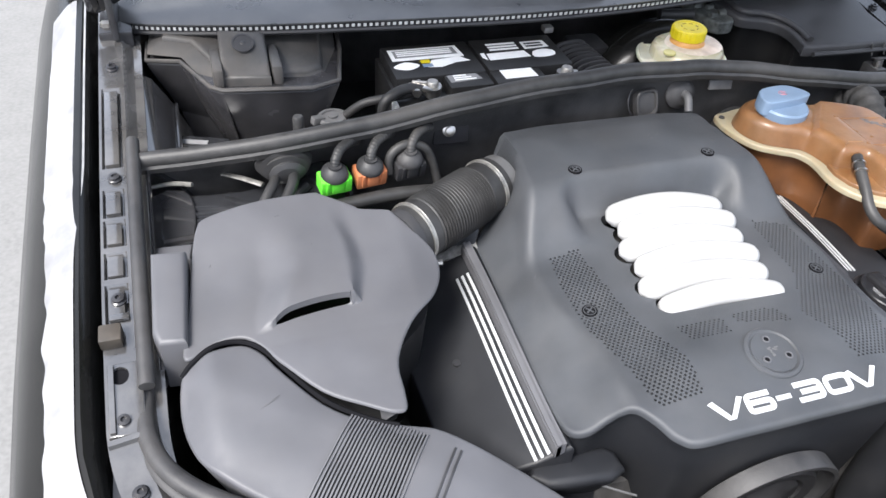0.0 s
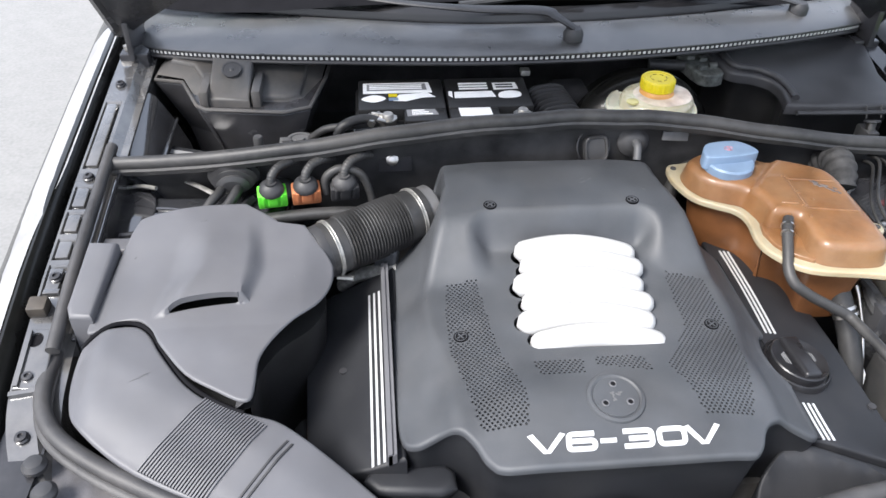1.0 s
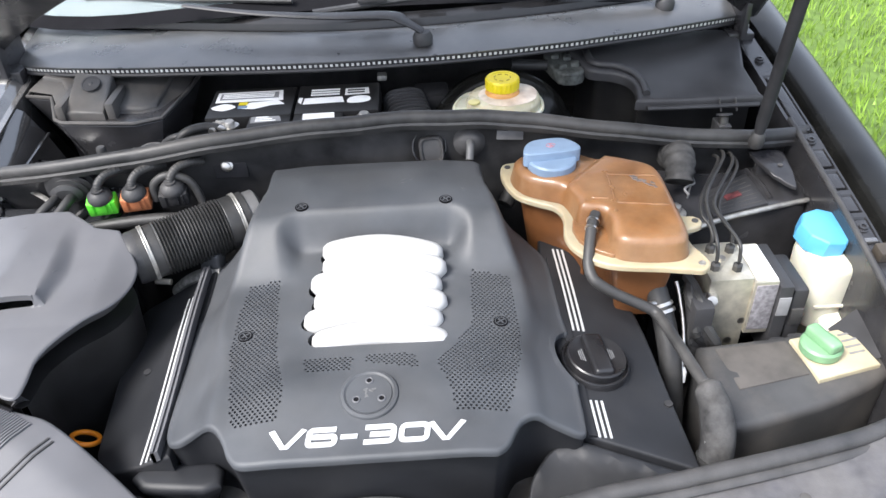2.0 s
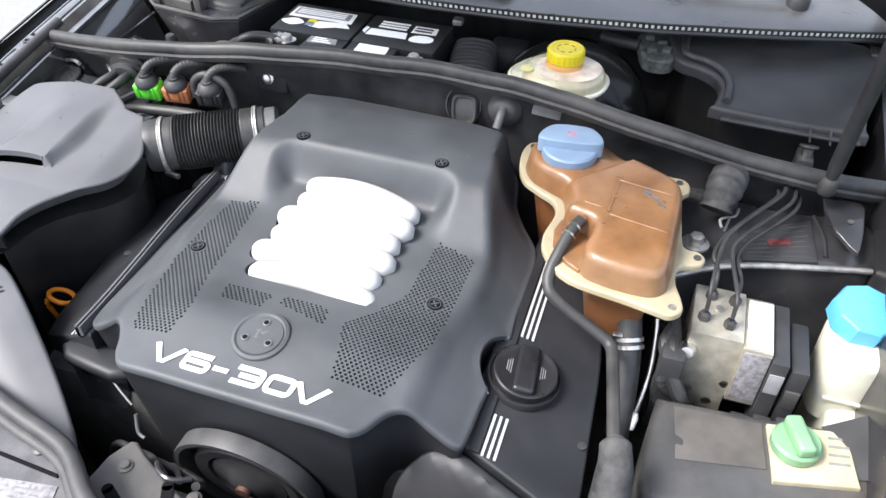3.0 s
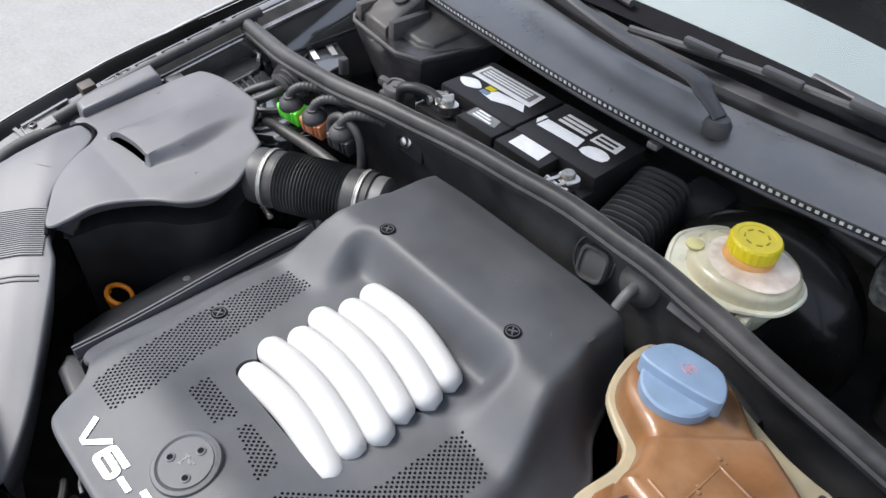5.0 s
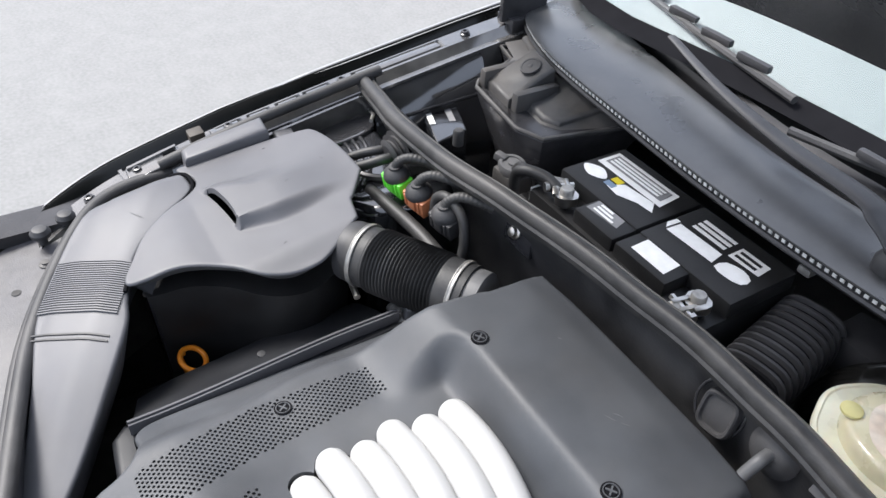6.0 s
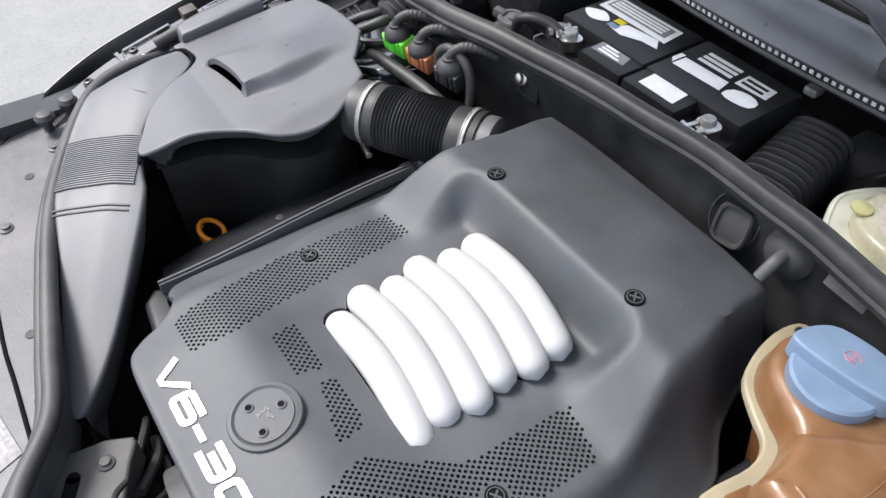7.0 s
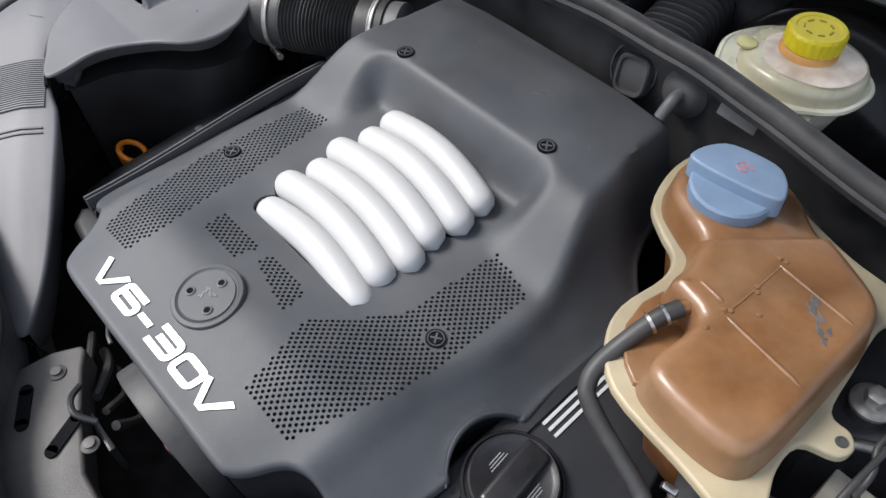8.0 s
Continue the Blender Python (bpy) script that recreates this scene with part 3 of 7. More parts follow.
def build_front():
    c = thing("lock_carrier", (0, -0.5, 0.6), "dusty grey-black plastic panel over the radiator", "front panel")
    o = [(p[0], p[1] + 0.006) for p in FRONT_SEAL] + [(0.655, -0.30), (0.628, -0.38), (0.545, -0.49), (0.42, -0.575), (0.2, -0.625), (0, -0.64), (-0.2, -0.625), (-0.42, -0.575), (-0.545, -0.49), (-0.628, -0.38), (-0.648, -0.28)]
    part("top_panel", pad(o, carrier_z, r=0.005, depth=0.05, res=0.02, n=3), CARRIER, c)
    bracket = pad(((-0.125, -0.40), (-0.10, -0.41), (0.0, -0.455), (0.085, -0.46), (0.09, -0.50), (-0.02, -0.53), (-0.10, -0.50), (-0.14, -0.455)), lambda x, y: 0.725, r=0.004, depth=0.03, res=0.02, n=2)
    part("lock_bracket", bracket, PLASTIC_DUSTY, c)
    for x, y, r in ((-0.045, -0.452, 28), (-0.095, -0.468, 60)):
        m = pose(x, y, 0.7262, 0, 0, r)
        part("slot", merge(add_box(bmesh.new(), (0.012, 0.036, 0.002), m, 0.0), lathe(((0.006, -0.001), (0.006, 0.001), (0, 0.001)), m @ pose(0, 0.018, 0), 14), lathe(((0.006, -0.001), (0.006, 0.001), (0, 0.001)), m @ pose(0, -0.018, 0), 14)), HOLE, c, "dark slotted opening")
    for x, y in ((-0.184, -0.455), (0.001, -0.548), (0.357, -0.432), (-0.44, -0.43), (-0.55, -0.345), (0.335, -0.50), (-0.02, -0.44), (-0.11, -0.43)):
        z = carrier_z(x, y) if y < -0.45 or abs(x) > 0.15 else 0.725
        part("screw", lathe(((0.0085, 0), (0.0085, 0.0015), (0.005, 0.003), (0.005, 0.005), (0, 0.0055)), pose(x, y, z), 14), ZINC if y < -0.5 else PLASTIC_DUSTY, c)
    for x, y in ((-0.27, -0.445), (0.44, -0.41), (0.40, -0.47), (-0.515, -0.385)):
        part("hole", lathe(((0.006, 0), (0.0055, 0.001), (0, 0.0004)), pose(x, y, carrier_z(x, y)), 14), VOID, c, "open round hole")
    s = thing("front_bay_seal", (0, -0.4, 0.76), "thick wavy dusty rubber seal along the front edge", "rubber seal")
    part("strip", tube([(p[0], p[1] + 0.001, p[2]) for p in FRONT_SEAL], 0.0094, 14, 6, squash=0.9), RUBBER, s)
    part("foot", tube([(p[0], p[1] - 0.0085, p[2] - 0.0065) for p in FRONT_SEAL], 0.0080, 10, 6, squash=0.5), RUBBER, s)
    for x, y in ((-0.590, -0.340), (-0.610, -0.306)):
        clip = thing("push_clip", (x, y, 0.775), "black mushroom-headed push clip on the front panel", "push clip", "push clips")
        part("head", lathe(((0.006, -0.008), (0.006, 0.004), (0.0125, 0.005), (0.013, 0.010), (0.009, 0.015), (0, 0.017)), pose(x, y, 0.778), 18), PLASTIC_DARK, clip)
    # joint between the upper and lower plastic panels
    part("panel_joint", tube([(x, y, carrier_z(x, y) + 0.0005) for x, y in ((-0.40, -0.458), (-0.279, -0.471), (-0.219, -0.473), (-0.146, -0.476))], 0.0022, 8, 4), HOLE, c, "dark joint line")
    part("cable_line", tube([(x, y, carrier_z(x, y) + 0.003) for x, y in ((-0.112, -0.553), (-0.104, -0.555), (-0.059, -0.557), (-0.006, -0.556))], 0.0022, 8, 4), CARRIER, c)
    plug = thing("front_connector", (-0.06, -0.568, 0.75), "small black plug on the front panel", "connector")
    part("body", add_box(bmesh.new(), (0.030, 0.016, 0.010), pose(-0.062, -0.570, carrier_z(-0.06, -0.57) + 0.006, 0, 0, 6), 0.003), PLASTIC_DARK, plug)
    for k in range(3):
        part("fin", add_box(bmesh.new(), (0.003, 0.016, 0.004), pose(-0.054 + 0.007 * k, -0.570, carrier_z(-0.06, -0.57) + 0.0115, 0, 0, 6), 0.001), PLASTIC_DUSTY, plug)
    part("big_screw", lathe(((0.0135, 0), (0.0135, 0.002), (0.010, 0.004), (0.006, 0.004), (0.005, 0.0025), (0, 0.0025)), pose(-0.006, -0.542, carrier_z(-0.006, -0.542)), 18), PAPER_GREY, c, "pale round fastener")
    # sticker on the carrier
    st = thing("warning_sticker", (-0.17, -0.52, 0.76), "worn white sticker with rows of grey print", "sticker")
    corners = ((-0.213, -0.497), (-0.139, -0.485), (-0.118, -0.555), (-0.195, -0.566))
    bm = pad(corners, lambda x, y: carrier_z(x, y) + 0.0012, r=0.0004, depth=0.0006, res=0.02, n=1)
    part("paper", bm, PAPER_WORN, st)
    A, B, C, D = (Vector(c) for c in corners)
    for i in range(13):
        v = 0.07 + 0.07 * i
        p, q = A.lerp(D, v), B.lerp(C, v)
        cuts = (0.06, 0.3 + 0.1 * ((i * 7) % 3), 0.62, 0.70 + 0.22 * ((i * 37) % 10) / 10)
        for u0, u1 in ((cuts[0], cuts[1]), (cuts[1] + 0.04, cuts[2]), (cuts[2] + 0.03, cuts[3])):
            a, b = p.lerp(q, u0), p.lerp(q, u1)
            part("print_line", strip_on(lambda x, y: carrier_z(x, y) + 0.0012, a.x, a.y, b.x, b.y, 0.0022 + 0.001 * (i % 2), 0.0003, 4), PAPER_GREY, st)
    # bumper and headlamp shells close the car's nose below the carrier
    rows = []
    for i in range(33):
        a = math.pi * (0.04 + 0.92 * i / 32)
        cx, cy = math.cos(a), math.sin(a)
        rows.append([(0.60 * cx, -0.28 - 0.36 * cy, 0.715), (0.62 * cx, -0.28 - 0.40 * cy, 0.69), (0.64 * cx, -0.28 - 0.45 * cy, 0.62), (0.66 * cx, -0.28 - 0.48 * cy, 0.45), (0.64 * cx, -0.28 - 0.46 * cy, 0.2)])
    b = thing("front_bumper", (0, -0.7, 0.2), "black painted nose and bumper of the car", "bumper")
    part("shell", loft(rows), PAINT, b)


build_front()


# ---- cowl, windscreen, hood ----
COWL_FRONT = ((-0.64, 0.455, 0.925), (-0.593, 0.415, 0.932), (-0.454, 0.357, 0.946), (-0.258, 0.327, 0.952), (-0.067, 0.308, 0.956), (0.125, 0.310, 0.958), (0.30, 0.328, 0.960), (0.378, 0.342, 0.961), (0.455, 0.359, 0.961), (0.53, 0.381, 0.960), (0.60, 0.41, 0.956), (0.65, 0.45, 0.945))


def build_cowl():
    c = thing("cowl_panel", (0, 0.4, 0.9), "long grey-black plastic scuttle panel with a mesh front edge", "scuttle panel")
    line = curve_points(COWL_FRONT, 8)
    rows, trim = [], []
    for p in line:
        back = 0.081 + 0.049 * ss(0.0, 0.6, -p.x)
        rows.append([p + Vector((0, 0.004, -0.002)), p + Vector((0, -0.0055, -0.0005)), p + Vector((0, -0.0055, 0.0015)), p + Vector((0, 0.006, 0.0055)), p + Vector((0, back * 0.35, 0.012)), p + Vector((0, back * 0.8, 0.019)), p + Vector((0, back - 0.004, 0.020)), p + Vector((0, back, 0.018)), p + Vector((0, back + 0.006, 0.002)), p + Vector((0, back + 0.014, 0.0)), p + Vector((0, back + 0.03, 0.02))])
        trim.append([p + Vector((0, back + 0.012, 0.006)), p + Vector((0, back + 0.018, 0.026)), p + Vector((0, back + 0.021, 0.028)), p + Vector((0, back + 0.032, 0.034)), p + Vector((0, back + 0.036, 0.032)), p + Vector((0, back + 0.040, 0.02))])
    part("panel", loft(rows), PLASTIC_COWL, c)
    part("rear_trim", loft(trim), TRIM, c, "black windscreen trim strip")
    part("front_strip", loft([[p + Vector((0, 0.010, -0.016)), p + Vector((0, 0.0, -0.013)), p + Vector((0, -0.001, 0.001)), p + Vector((0, 0.006, 0.004))] for p in line]), PLASTIC_DARK, c, "black mesh strip")
    # mesh edge: solid squares coloured pale for light in the openings between dark teeth
    step = 0.0086
    verts, faces = [], []
    L, acc = 0.0, 0.0
    k = 0
    for a, b in zip(line, line[1:]):
        d = b - a
        while acc <= d.length:
            p = a + d * (acc / d.length)
            t = d.normalized()
            o = p + Vector((0, -0.0022, -0.0082))
            w, h = t * 0.0021, Vector((0, -0.0006, 0.0046))
            i = len(verts)
            verts += [o - w, o + w, o + w + h, o - w + h]
            verts += [v + Vector((0, 0.004, -0.003)) for v in (o - w, o + w, o + w + h, o - w + h)]
            faces += [(i, i + 1, i + 2, i + 3), (i, i + 4, i + 5, i + 1), (i + 1, i + 5, i + 6, i + 2), (i + 2, i + 6, i + 7, i + 3), (i + 3, i + 7, i + 4, i)]
            acc += step
        acc -= d.length
    me = bpy.data.meshes.new("mesh_edge")
    me.from_pydata([tuple(v) for v in verts], [], faces)
    me.materials.append(MESH_WHITE)
    ob = new("mesh_edge", me)
    ob.parent = c
    ob.matrix_parent_inverse = Matrix.Translation(-c.location)
    tagged(ob, "row of small pale mesh squares", kind="stuff")
    part("lower_lip", tube([p + Vector((0, -0.0015, -0.013)) for p in (Vector(q) for q in COWL_FRONT)], 0.0035, 6, 8), PLASTIC_DARK, c)
    # windscreen
    w = thing("windscreen", (0, 0.6, 1.0), "raked car windscreen reflecting the pale sky", "windscreen")
    rows = []
    for i in range(21):
        x = -0.72 + 1.44 * i / 20
        y0, z0 = 0.452 + 0.16 * max(0.0, (abs(x) - 0.40) / 0.32) ** 2, 1.000 - 0.035 * (x / 0.65) ** 2
        rows.append([(x * (1 - 0.1 * k / 6), y0 + 0.13 * k, z0 + 0.075 * k - 0.0012 * k * k) for k in range(7)])
    glass = part("glass", loft(rows), GLASS, w)
    glass.visible_shadow = False
    # pale sheet added behind the glass to stand in for reflected sky
    sh = thing("sunshade", (0, 0.8, 0.9), "pale sheet added behind the windscreen for its sky reflection", "sunshade")
    part("sheet", loft([[(p[0], p[1] + 0.012, p[2] - 0.012) for p in r] for r in rows]), SKY_SHEET, sh)
    rows = [[(r[0][0], r[0][1] - 0.012, r[0][2] - 0.004), (r[0][0], r[0][1] + 0.004, r[0][2] + 0.003), (r[0][0], r[0][1] + 0.016, r[0][2] + 0.0105)] for r in rows]
    part("black_border", loft(rows), HOLE, w, "black lower border")
    # roof and cabin shell behind the glass
    b = thing("cabin", (0, 1.2, 0.8), "black car roof and pillars behind the windscreen", "car cabin")
    rows = []
    for y, z, hw in ((1.18, 1.37, 0.62), (1.4, 1.43, 0.63), (1.9, 1.45, 0.63), (2.5, 1.40, 0.6), (3.1, 1.1, 0.6), (3.6, 0.95, 0.6), (3.65, 0.3, 0.6)):
        rows.append([(-0.80, y, 0.3), (-0.80, y, min(0.95, z - 0.02)), (-hw, y, z - 0.04), (-hw * 0.6, y, z), (0, y, z + 0.015), (hw * 0.6, y, z), (hw, y, z - 0.04), (0.80, y, min(0.95, z - 0.02)), (0.80, y, 0.3)])
    part("shell", loft(rows), PAINT, b)
    for s in (-1, 1):
        part("pillar", tube(((s * 0.735, 0.6, 0.955), (s * 0.70, 0.85, 1.16), (s * 0.64, 1.2, 1.37)), 0.03, 10), PAINT, b)
    part("dashboard", box(-0.68, 0.72, 0.75, 0.68, 1.15, 0.99, 0.03), PLASTIC_DARK, b)


build_cowl()


def build_hood():
    """The open bonnet, hinged behind the bulkhead and propped on a rod."""
    h = thing("open_bonnet", (0, 0.44, 0.96), "black car bonnet standing open over the engine bay", "car bonnet")
    a = radians(50)
    rows = []
    for i in range(25):
        x = -0.66 + 1.32 * i / 24
        k = 1 - (abs(x) / 0.66) ** 2.6
        s0, s1 = 0.245 * k, 1.12 - 0.2 * (x / 0.66) ** 2
        row = []
        for j in range(9):
            s = s0 + (s1 - s0) * j / 8
            lift = 0.03 * (1 - (x / 0.66) ** 2)
            row.append((x, 0.44 - s * math.cos(a) + lift * math.sin(a), 0.962 + s * math.sin(a) + lift * math.cos(a)))
        rows.append(row)
    outer = loft(rows)
    under = loft([[(p[0] * 0.985, p[1] - 0.018, p[2] - 0.012) for p in r] for r in rows])
    part("skin", outer, PAINT, h)
    part("underside", under, PAINT_INNER, h)
    edge = [Vector(r[0]) + Vector((0, -0.009, -0.006)) for r in rows]
    part("rear_rim", tube(edge, 0.011, 8, 2), PAINT_INNER, h)
    for s in (-1, 1):
        part("side_rim", tube([Vector(p) + Vector((0, -0.009, -0.006)) for p in (rows[0] if s < 0 else rows[-1])], 0.011, 8, 2), PAINT_INNER, h)
        hinge = part("hinge", box(s * 0.615, 0.40, 0.905, s * 0.66, 0.50, 0.928, 0.003), PAINT_INNER, h)
        part("arm", box(s * 0.632, 0.39, 0.92, s * 0.642, 0.48, 0.985, 0.003), PAINT_INNER, hinge)
        part("bolt", lathe(((0.008, 0), (0.008, 0.006), (0, 0.007)), pose(s * 0.65, 0.425, 0.928), 6), ZINC, hinge)
    r = thing("bonnet_strut", (0.557, 0.1, 0.89), "black gas strut holding up the bonnet", "gas strut")
    part("rod", tube(((0.557, 0.10, 0.885), (0.555, 0.07, 1.07), (0.551, -0.022, 1.60)), lambda t: 0.0068 + 0.0022 * ss(0.08, 0.1, t), 14), DUCT_MATT, r)
    part("collar", lathe(((0.010, 0), (0.0115, 0.006), (0.010, 0.02), (0.007, 0.024), (0, 0.024)), aim((0.557, 0.101, 0.878), (-0.01, -0.17, 0.98)), 14), HOSE, r)


build_hood()


# ---- engine cover ----
OIL = (0.2660, -0.2080)
RUNNER_LEFT = (-0.076, -0.087, -0.077, -0.083, -0.070, -0.072)
RUNNER_RIGHT = (0.092, 0.086, 0.092, 0.087, 0.094, 0.091)


def runner_y(i, right):
    return -0.2080 + 0.0285 * i if right else -0.2030 + 0.0300 * i


def cover_z(x, y):
    """The moulded top: a low front deck, two shoulders that climb to the rear plateau, and a notch round the window."""
    ax = abs(x)
    base = 0.826 + 0.012 * ss(-0.375, -0.275, y) - 0.014 * ss(-0.300, -0.185, y) - 0.006 * ss(0.09, 0.17, ax) * ss(-0.2, -0.3, y)
    rise = 0.056 * ss(-0.100, -0.008, y)
    d = math.hypot(max(0.0, ax - 0.096), max(0.0, y + 0.040))
    wall = ss(0.001, 0.034, d)
    rise = rise * wall + 0.006 * ss(-0.15, -0.045, y) * (1 - wall)
    s0 = 0.160 + 0.020 * ss(-0.24, -0.15, y) - 0.024 * ss(-0.10, 0.0, y) - 0.008 * ss(0.0, 0.08, y)
    top = base + rise - 0.004 * ss(s0 - 0.06, s0, ax) - 0.003 * ss(0.085, 0.115, y)
    t = min(1.0, max(0.0, (ax - s0) / (0.240 - 0.052 * ss(-0.02, 0.08, y) - s0)))
    soft = ss(-0.13, -0.04, y)
    fall = soft * t * ss(0.0, 0.3, t) * (1.55 - 0.55 * t) + (1 - soft) * (0.75 * t * ss(0.0, 0.4, t) + 0.25 * ss(0.0, 1.0, t))
    return top - (top - 0.777) * min(1.0, fall)


def window_loop():
    """The scalloped opening that the runners fill."""
    def edge(y, tips, right, gap):
        xs = []
        for i, tip in enumerate(tips):
            dy = y - runner_y(i, right)
            if abs(dy) < 0.0155:
                xs.append(abs(tip) - 0.0155 + gap + math.sqrt(0.0155 ** 2 - dy * dy))
        return max(xs) if xs else 0.07
    ys = [-0.2175 + 0.1775 * k / 60 for k in range(61)]
    loop = [(edge(y, RUNNER_RIGHT, True, -0.0070), y) for y in ys] + [(-edge(y, RUNNER_LEFT, False, 0.0016), y + 0.002) for y in reversed(ys)]
    return loop


COVER = [(-0.125, -0.375), (-0.06, -0.377), (0.0, -0.377), (0.06, -0.377), (0.120, -0.376), (0.134, -0.372), (0.144, -0.361), (0.152, -0.346), (0.162, -0.335), (0.180, -0.329), (0.204, -0.331), (0.222, -0.332), (0.2305, -0.327), (0.2325, -0.310), (0.2335, -0.275)]
COVER += [(OIL[0] + 0.0510 * math.cos(radians(a)), OIL[1] + 0.0510 * math.sin(radians(a))) for a in range(232, 120, -10)]
COVER += [(0.237, -0.13), (0.238, -0.05), (0.230, -0.01),
          (0.204, 0.02), (0.187, 0.06), (0.181, 0.088), (0.176, 0.104), (0.162, 0.111), (0.10, 0.114), (0, 0.117), (-0.10, 0.118), (-0.148, 0.118), (-0.163, 0.112), (-0.169, 0.094), (-0.176, 0.06), (-0.192, 0.03), (-0.218, 0.004), (-0.230, -0.02), (-0.233, -0.05),
          (-0.234, -0.16), (-0.234, -0.25), (-0.230, -0.300), (-0.214, -0.316), (-0.188, -0.316), (-0.168, -0.323), (-0.155, -0.340), (-0.145, -0.361)]
SCREWS = ((-0.097, 0.0), (0.097, 0.0), (-0.154, -0.185), (0.152, -0.185))
# perforated fields
FIELDS = (
    ((-0.147, -0.326), (-0.098, -0.326), (-0.094, -0.288), (-0.112, -0.215), (-0.118, -0.16), (-0.124, -0.087), (-0.163, -0.092), (-0.170, -0.16), (-0.168, -0.214), (-0.156, -0.274)),
    ((-0.072, -0.265), (-0.079, -0.237), (-0.021, -0.239), (-0.024, -0.262)),
    ((-0.009, -0.250), (-0.008, -0.234), (0.048, -0.238), (0.054, -0.266)),
    ((0.092, -0.328), (0.083, -0.290), (0.072, -0.253), (0.095, -0.222), (0.117, -0.190), (0.120, -0.139), (0.124, -0.087), (0.172, -0.097), (0.174, -0.183), (0.170, -0.241), (0.146, -0.329)),
)
WINDOW = window_loop()


def perforation():
    """Loops of the small round holes."""
    out, p = [], 0.0057
    for f in FIELDS:
        xs, ys = [a[0] for a in f], [a[1] for a in f]
        j, y = 0, min(ys)
        while y < max(ys):
            x = min(xs) + (p / 2 if j % 2 else 0)
            while x < max(xs):
                if inside((x, y), f) and not inside((x, y), WINDOW) and all(math.hypot(x - a, y - b) > 0.011 for a, b in SCREWS):
                    out.append(([(x + 0.00158 * math.cos(a), y + 0.00158 * math.sin(a)) for a in (i * math.pi / 3.5 for i in range(7))], 0.0022))
                x += p
            y += p * 0.63
            j += 1
    return out


engine = thing("engine_cover", (0, -0.12, 0.7), "dark grey moulded plastic V6 engine cover with silver lettering", "engine cover")
part("shell", pad(COVER, cover_z, r=0.005, depth=0.004, res=0.0058, n=5, holes=[(WINDOW, 0.014)] + perforation(), clear=FIELDS + (WINDOW,)), PLASTIC, engine, angle=50)
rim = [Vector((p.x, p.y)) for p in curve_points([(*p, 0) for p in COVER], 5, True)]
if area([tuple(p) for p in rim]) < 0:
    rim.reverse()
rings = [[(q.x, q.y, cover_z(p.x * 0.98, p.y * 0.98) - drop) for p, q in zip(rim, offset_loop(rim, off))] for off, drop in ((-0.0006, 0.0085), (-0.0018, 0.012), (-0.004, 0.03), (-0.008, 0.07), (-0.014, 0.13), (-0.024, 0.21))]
# Same plastic as the shell, coloured black to paint in the skirt's shade
part("skirt", loft(rings, True), BANK, engine, "steep skirt of the cover, coloured dark for its shade")
lip = [(OIL[0] + 0.0530 * math.cos(radians(a)), OIL[1] + 0.0530 * math.sin(radians(a))) for a in range(236, 116, -4)]
part("filler_lip", tube([(x, y, cover_z(x, y) - 0.0022) for x, y in lip], lambda t: 0.0010 + 0.0022 * math.sin(math.pi * t) ** 0.5, 10, 2), PLASTIC, engine, "raised lip round the oil filler")
# shaded filler under the shell's skirt
part("underbody", pad([(x * 0.84, y * 0.84 - 0.004) for x, y in COVER], lambda x, y: 0.768 if y < 0.0 else 0.80, r=0.0, depth=0.2, res=0.05, n=1), VOID, engine)


def build_runners():
    """Six white intake runners that bulge out of the cover's window."""
    for i in range(6):
        x0, x1, ya, yb = RUNNER_LEFT[i], RUNNER_RIGHT[i], runner_y(i, False), runner_y(i, True)
        pts = []
        for j in range(33):
            t = j / 32
            x = x0 + 0.002 + (x1 - x0 - 0.004) * t
            y = ya + (yb - ya) * t + 0.007 * math.sin(math.pi * t)
            z = 0.8150 - (0.006 if i == 0 else 0.0) + 0.0150 * ss(-0.2, -0.05, ya) + 0.0165 * math.sin(math.pi * min(1, t * 0.9 + 0.08)) ** 0.8
            pts.append((x, y, z))
        part("intake_runner", add_tube(bmesh.new(), pts, lambda t: 0.0158 * max(0.1, math.sqrt(max(0.0, 1 - (1 - min(t, 1 - t) / 0.095) ** 2)) if min(t, 1 - t) < 0.095 else 1.0), 24), WHITE, engine, "glossy white intake runner")


build_runners()


def cover_tilt(x, y):
    e = 0.004
    return Vector((-(cover_z(x + e, y) - cover_z(x - e, y)) / (2 * e), -(cover_z(x, y + e) - cover_z(x, y - e)) / (2 * e), 1)).normalized()


def on_cover(x, y, lift=0.0, spin=0.0):
    n = cover_tilt(x, y)
    return Matrix.Translation(Vector((x, y, cover_z(x, y))) + n * lift) @ Vector((0, 0, 1)).rotation_difference(n).to_matrix().to_4x4() @ pose(0, 0, 0, 0, 0, spin)


for x, y in SCREWS:
    m = on_cover(x, y, 0.0003)
    s = part("cover_screw", lathe(((0.0088, -0.001), (0.0088, 0.0014), (0.0075, 0.0016), (0.0070, 0.0004), (0.0052, 0.0004), (0.005, 0.001), (0, 0.0012)), m, 24), HOLE, engine, "black quarter-turn screw")
    b = bmesh.new()
    add_box(b, (0.0100, 0.0016, 0.001), m @ pose(0, 0, 0.0015, 0, 0, 35), 0.0)
    add_box(b, (0.0016, 0.0100, 0.001), m @ pose(0, 0, 0.0014, 0, 0, 35), 0.0)
    part("cross_rib", b, PLASTIC, s)
    part("rim", lathe(((0.0072, 0), (0.0072, 0.0017), (0.0064, 0.0017), (0.0064, 0)), m, 24), PLASTIC, s)

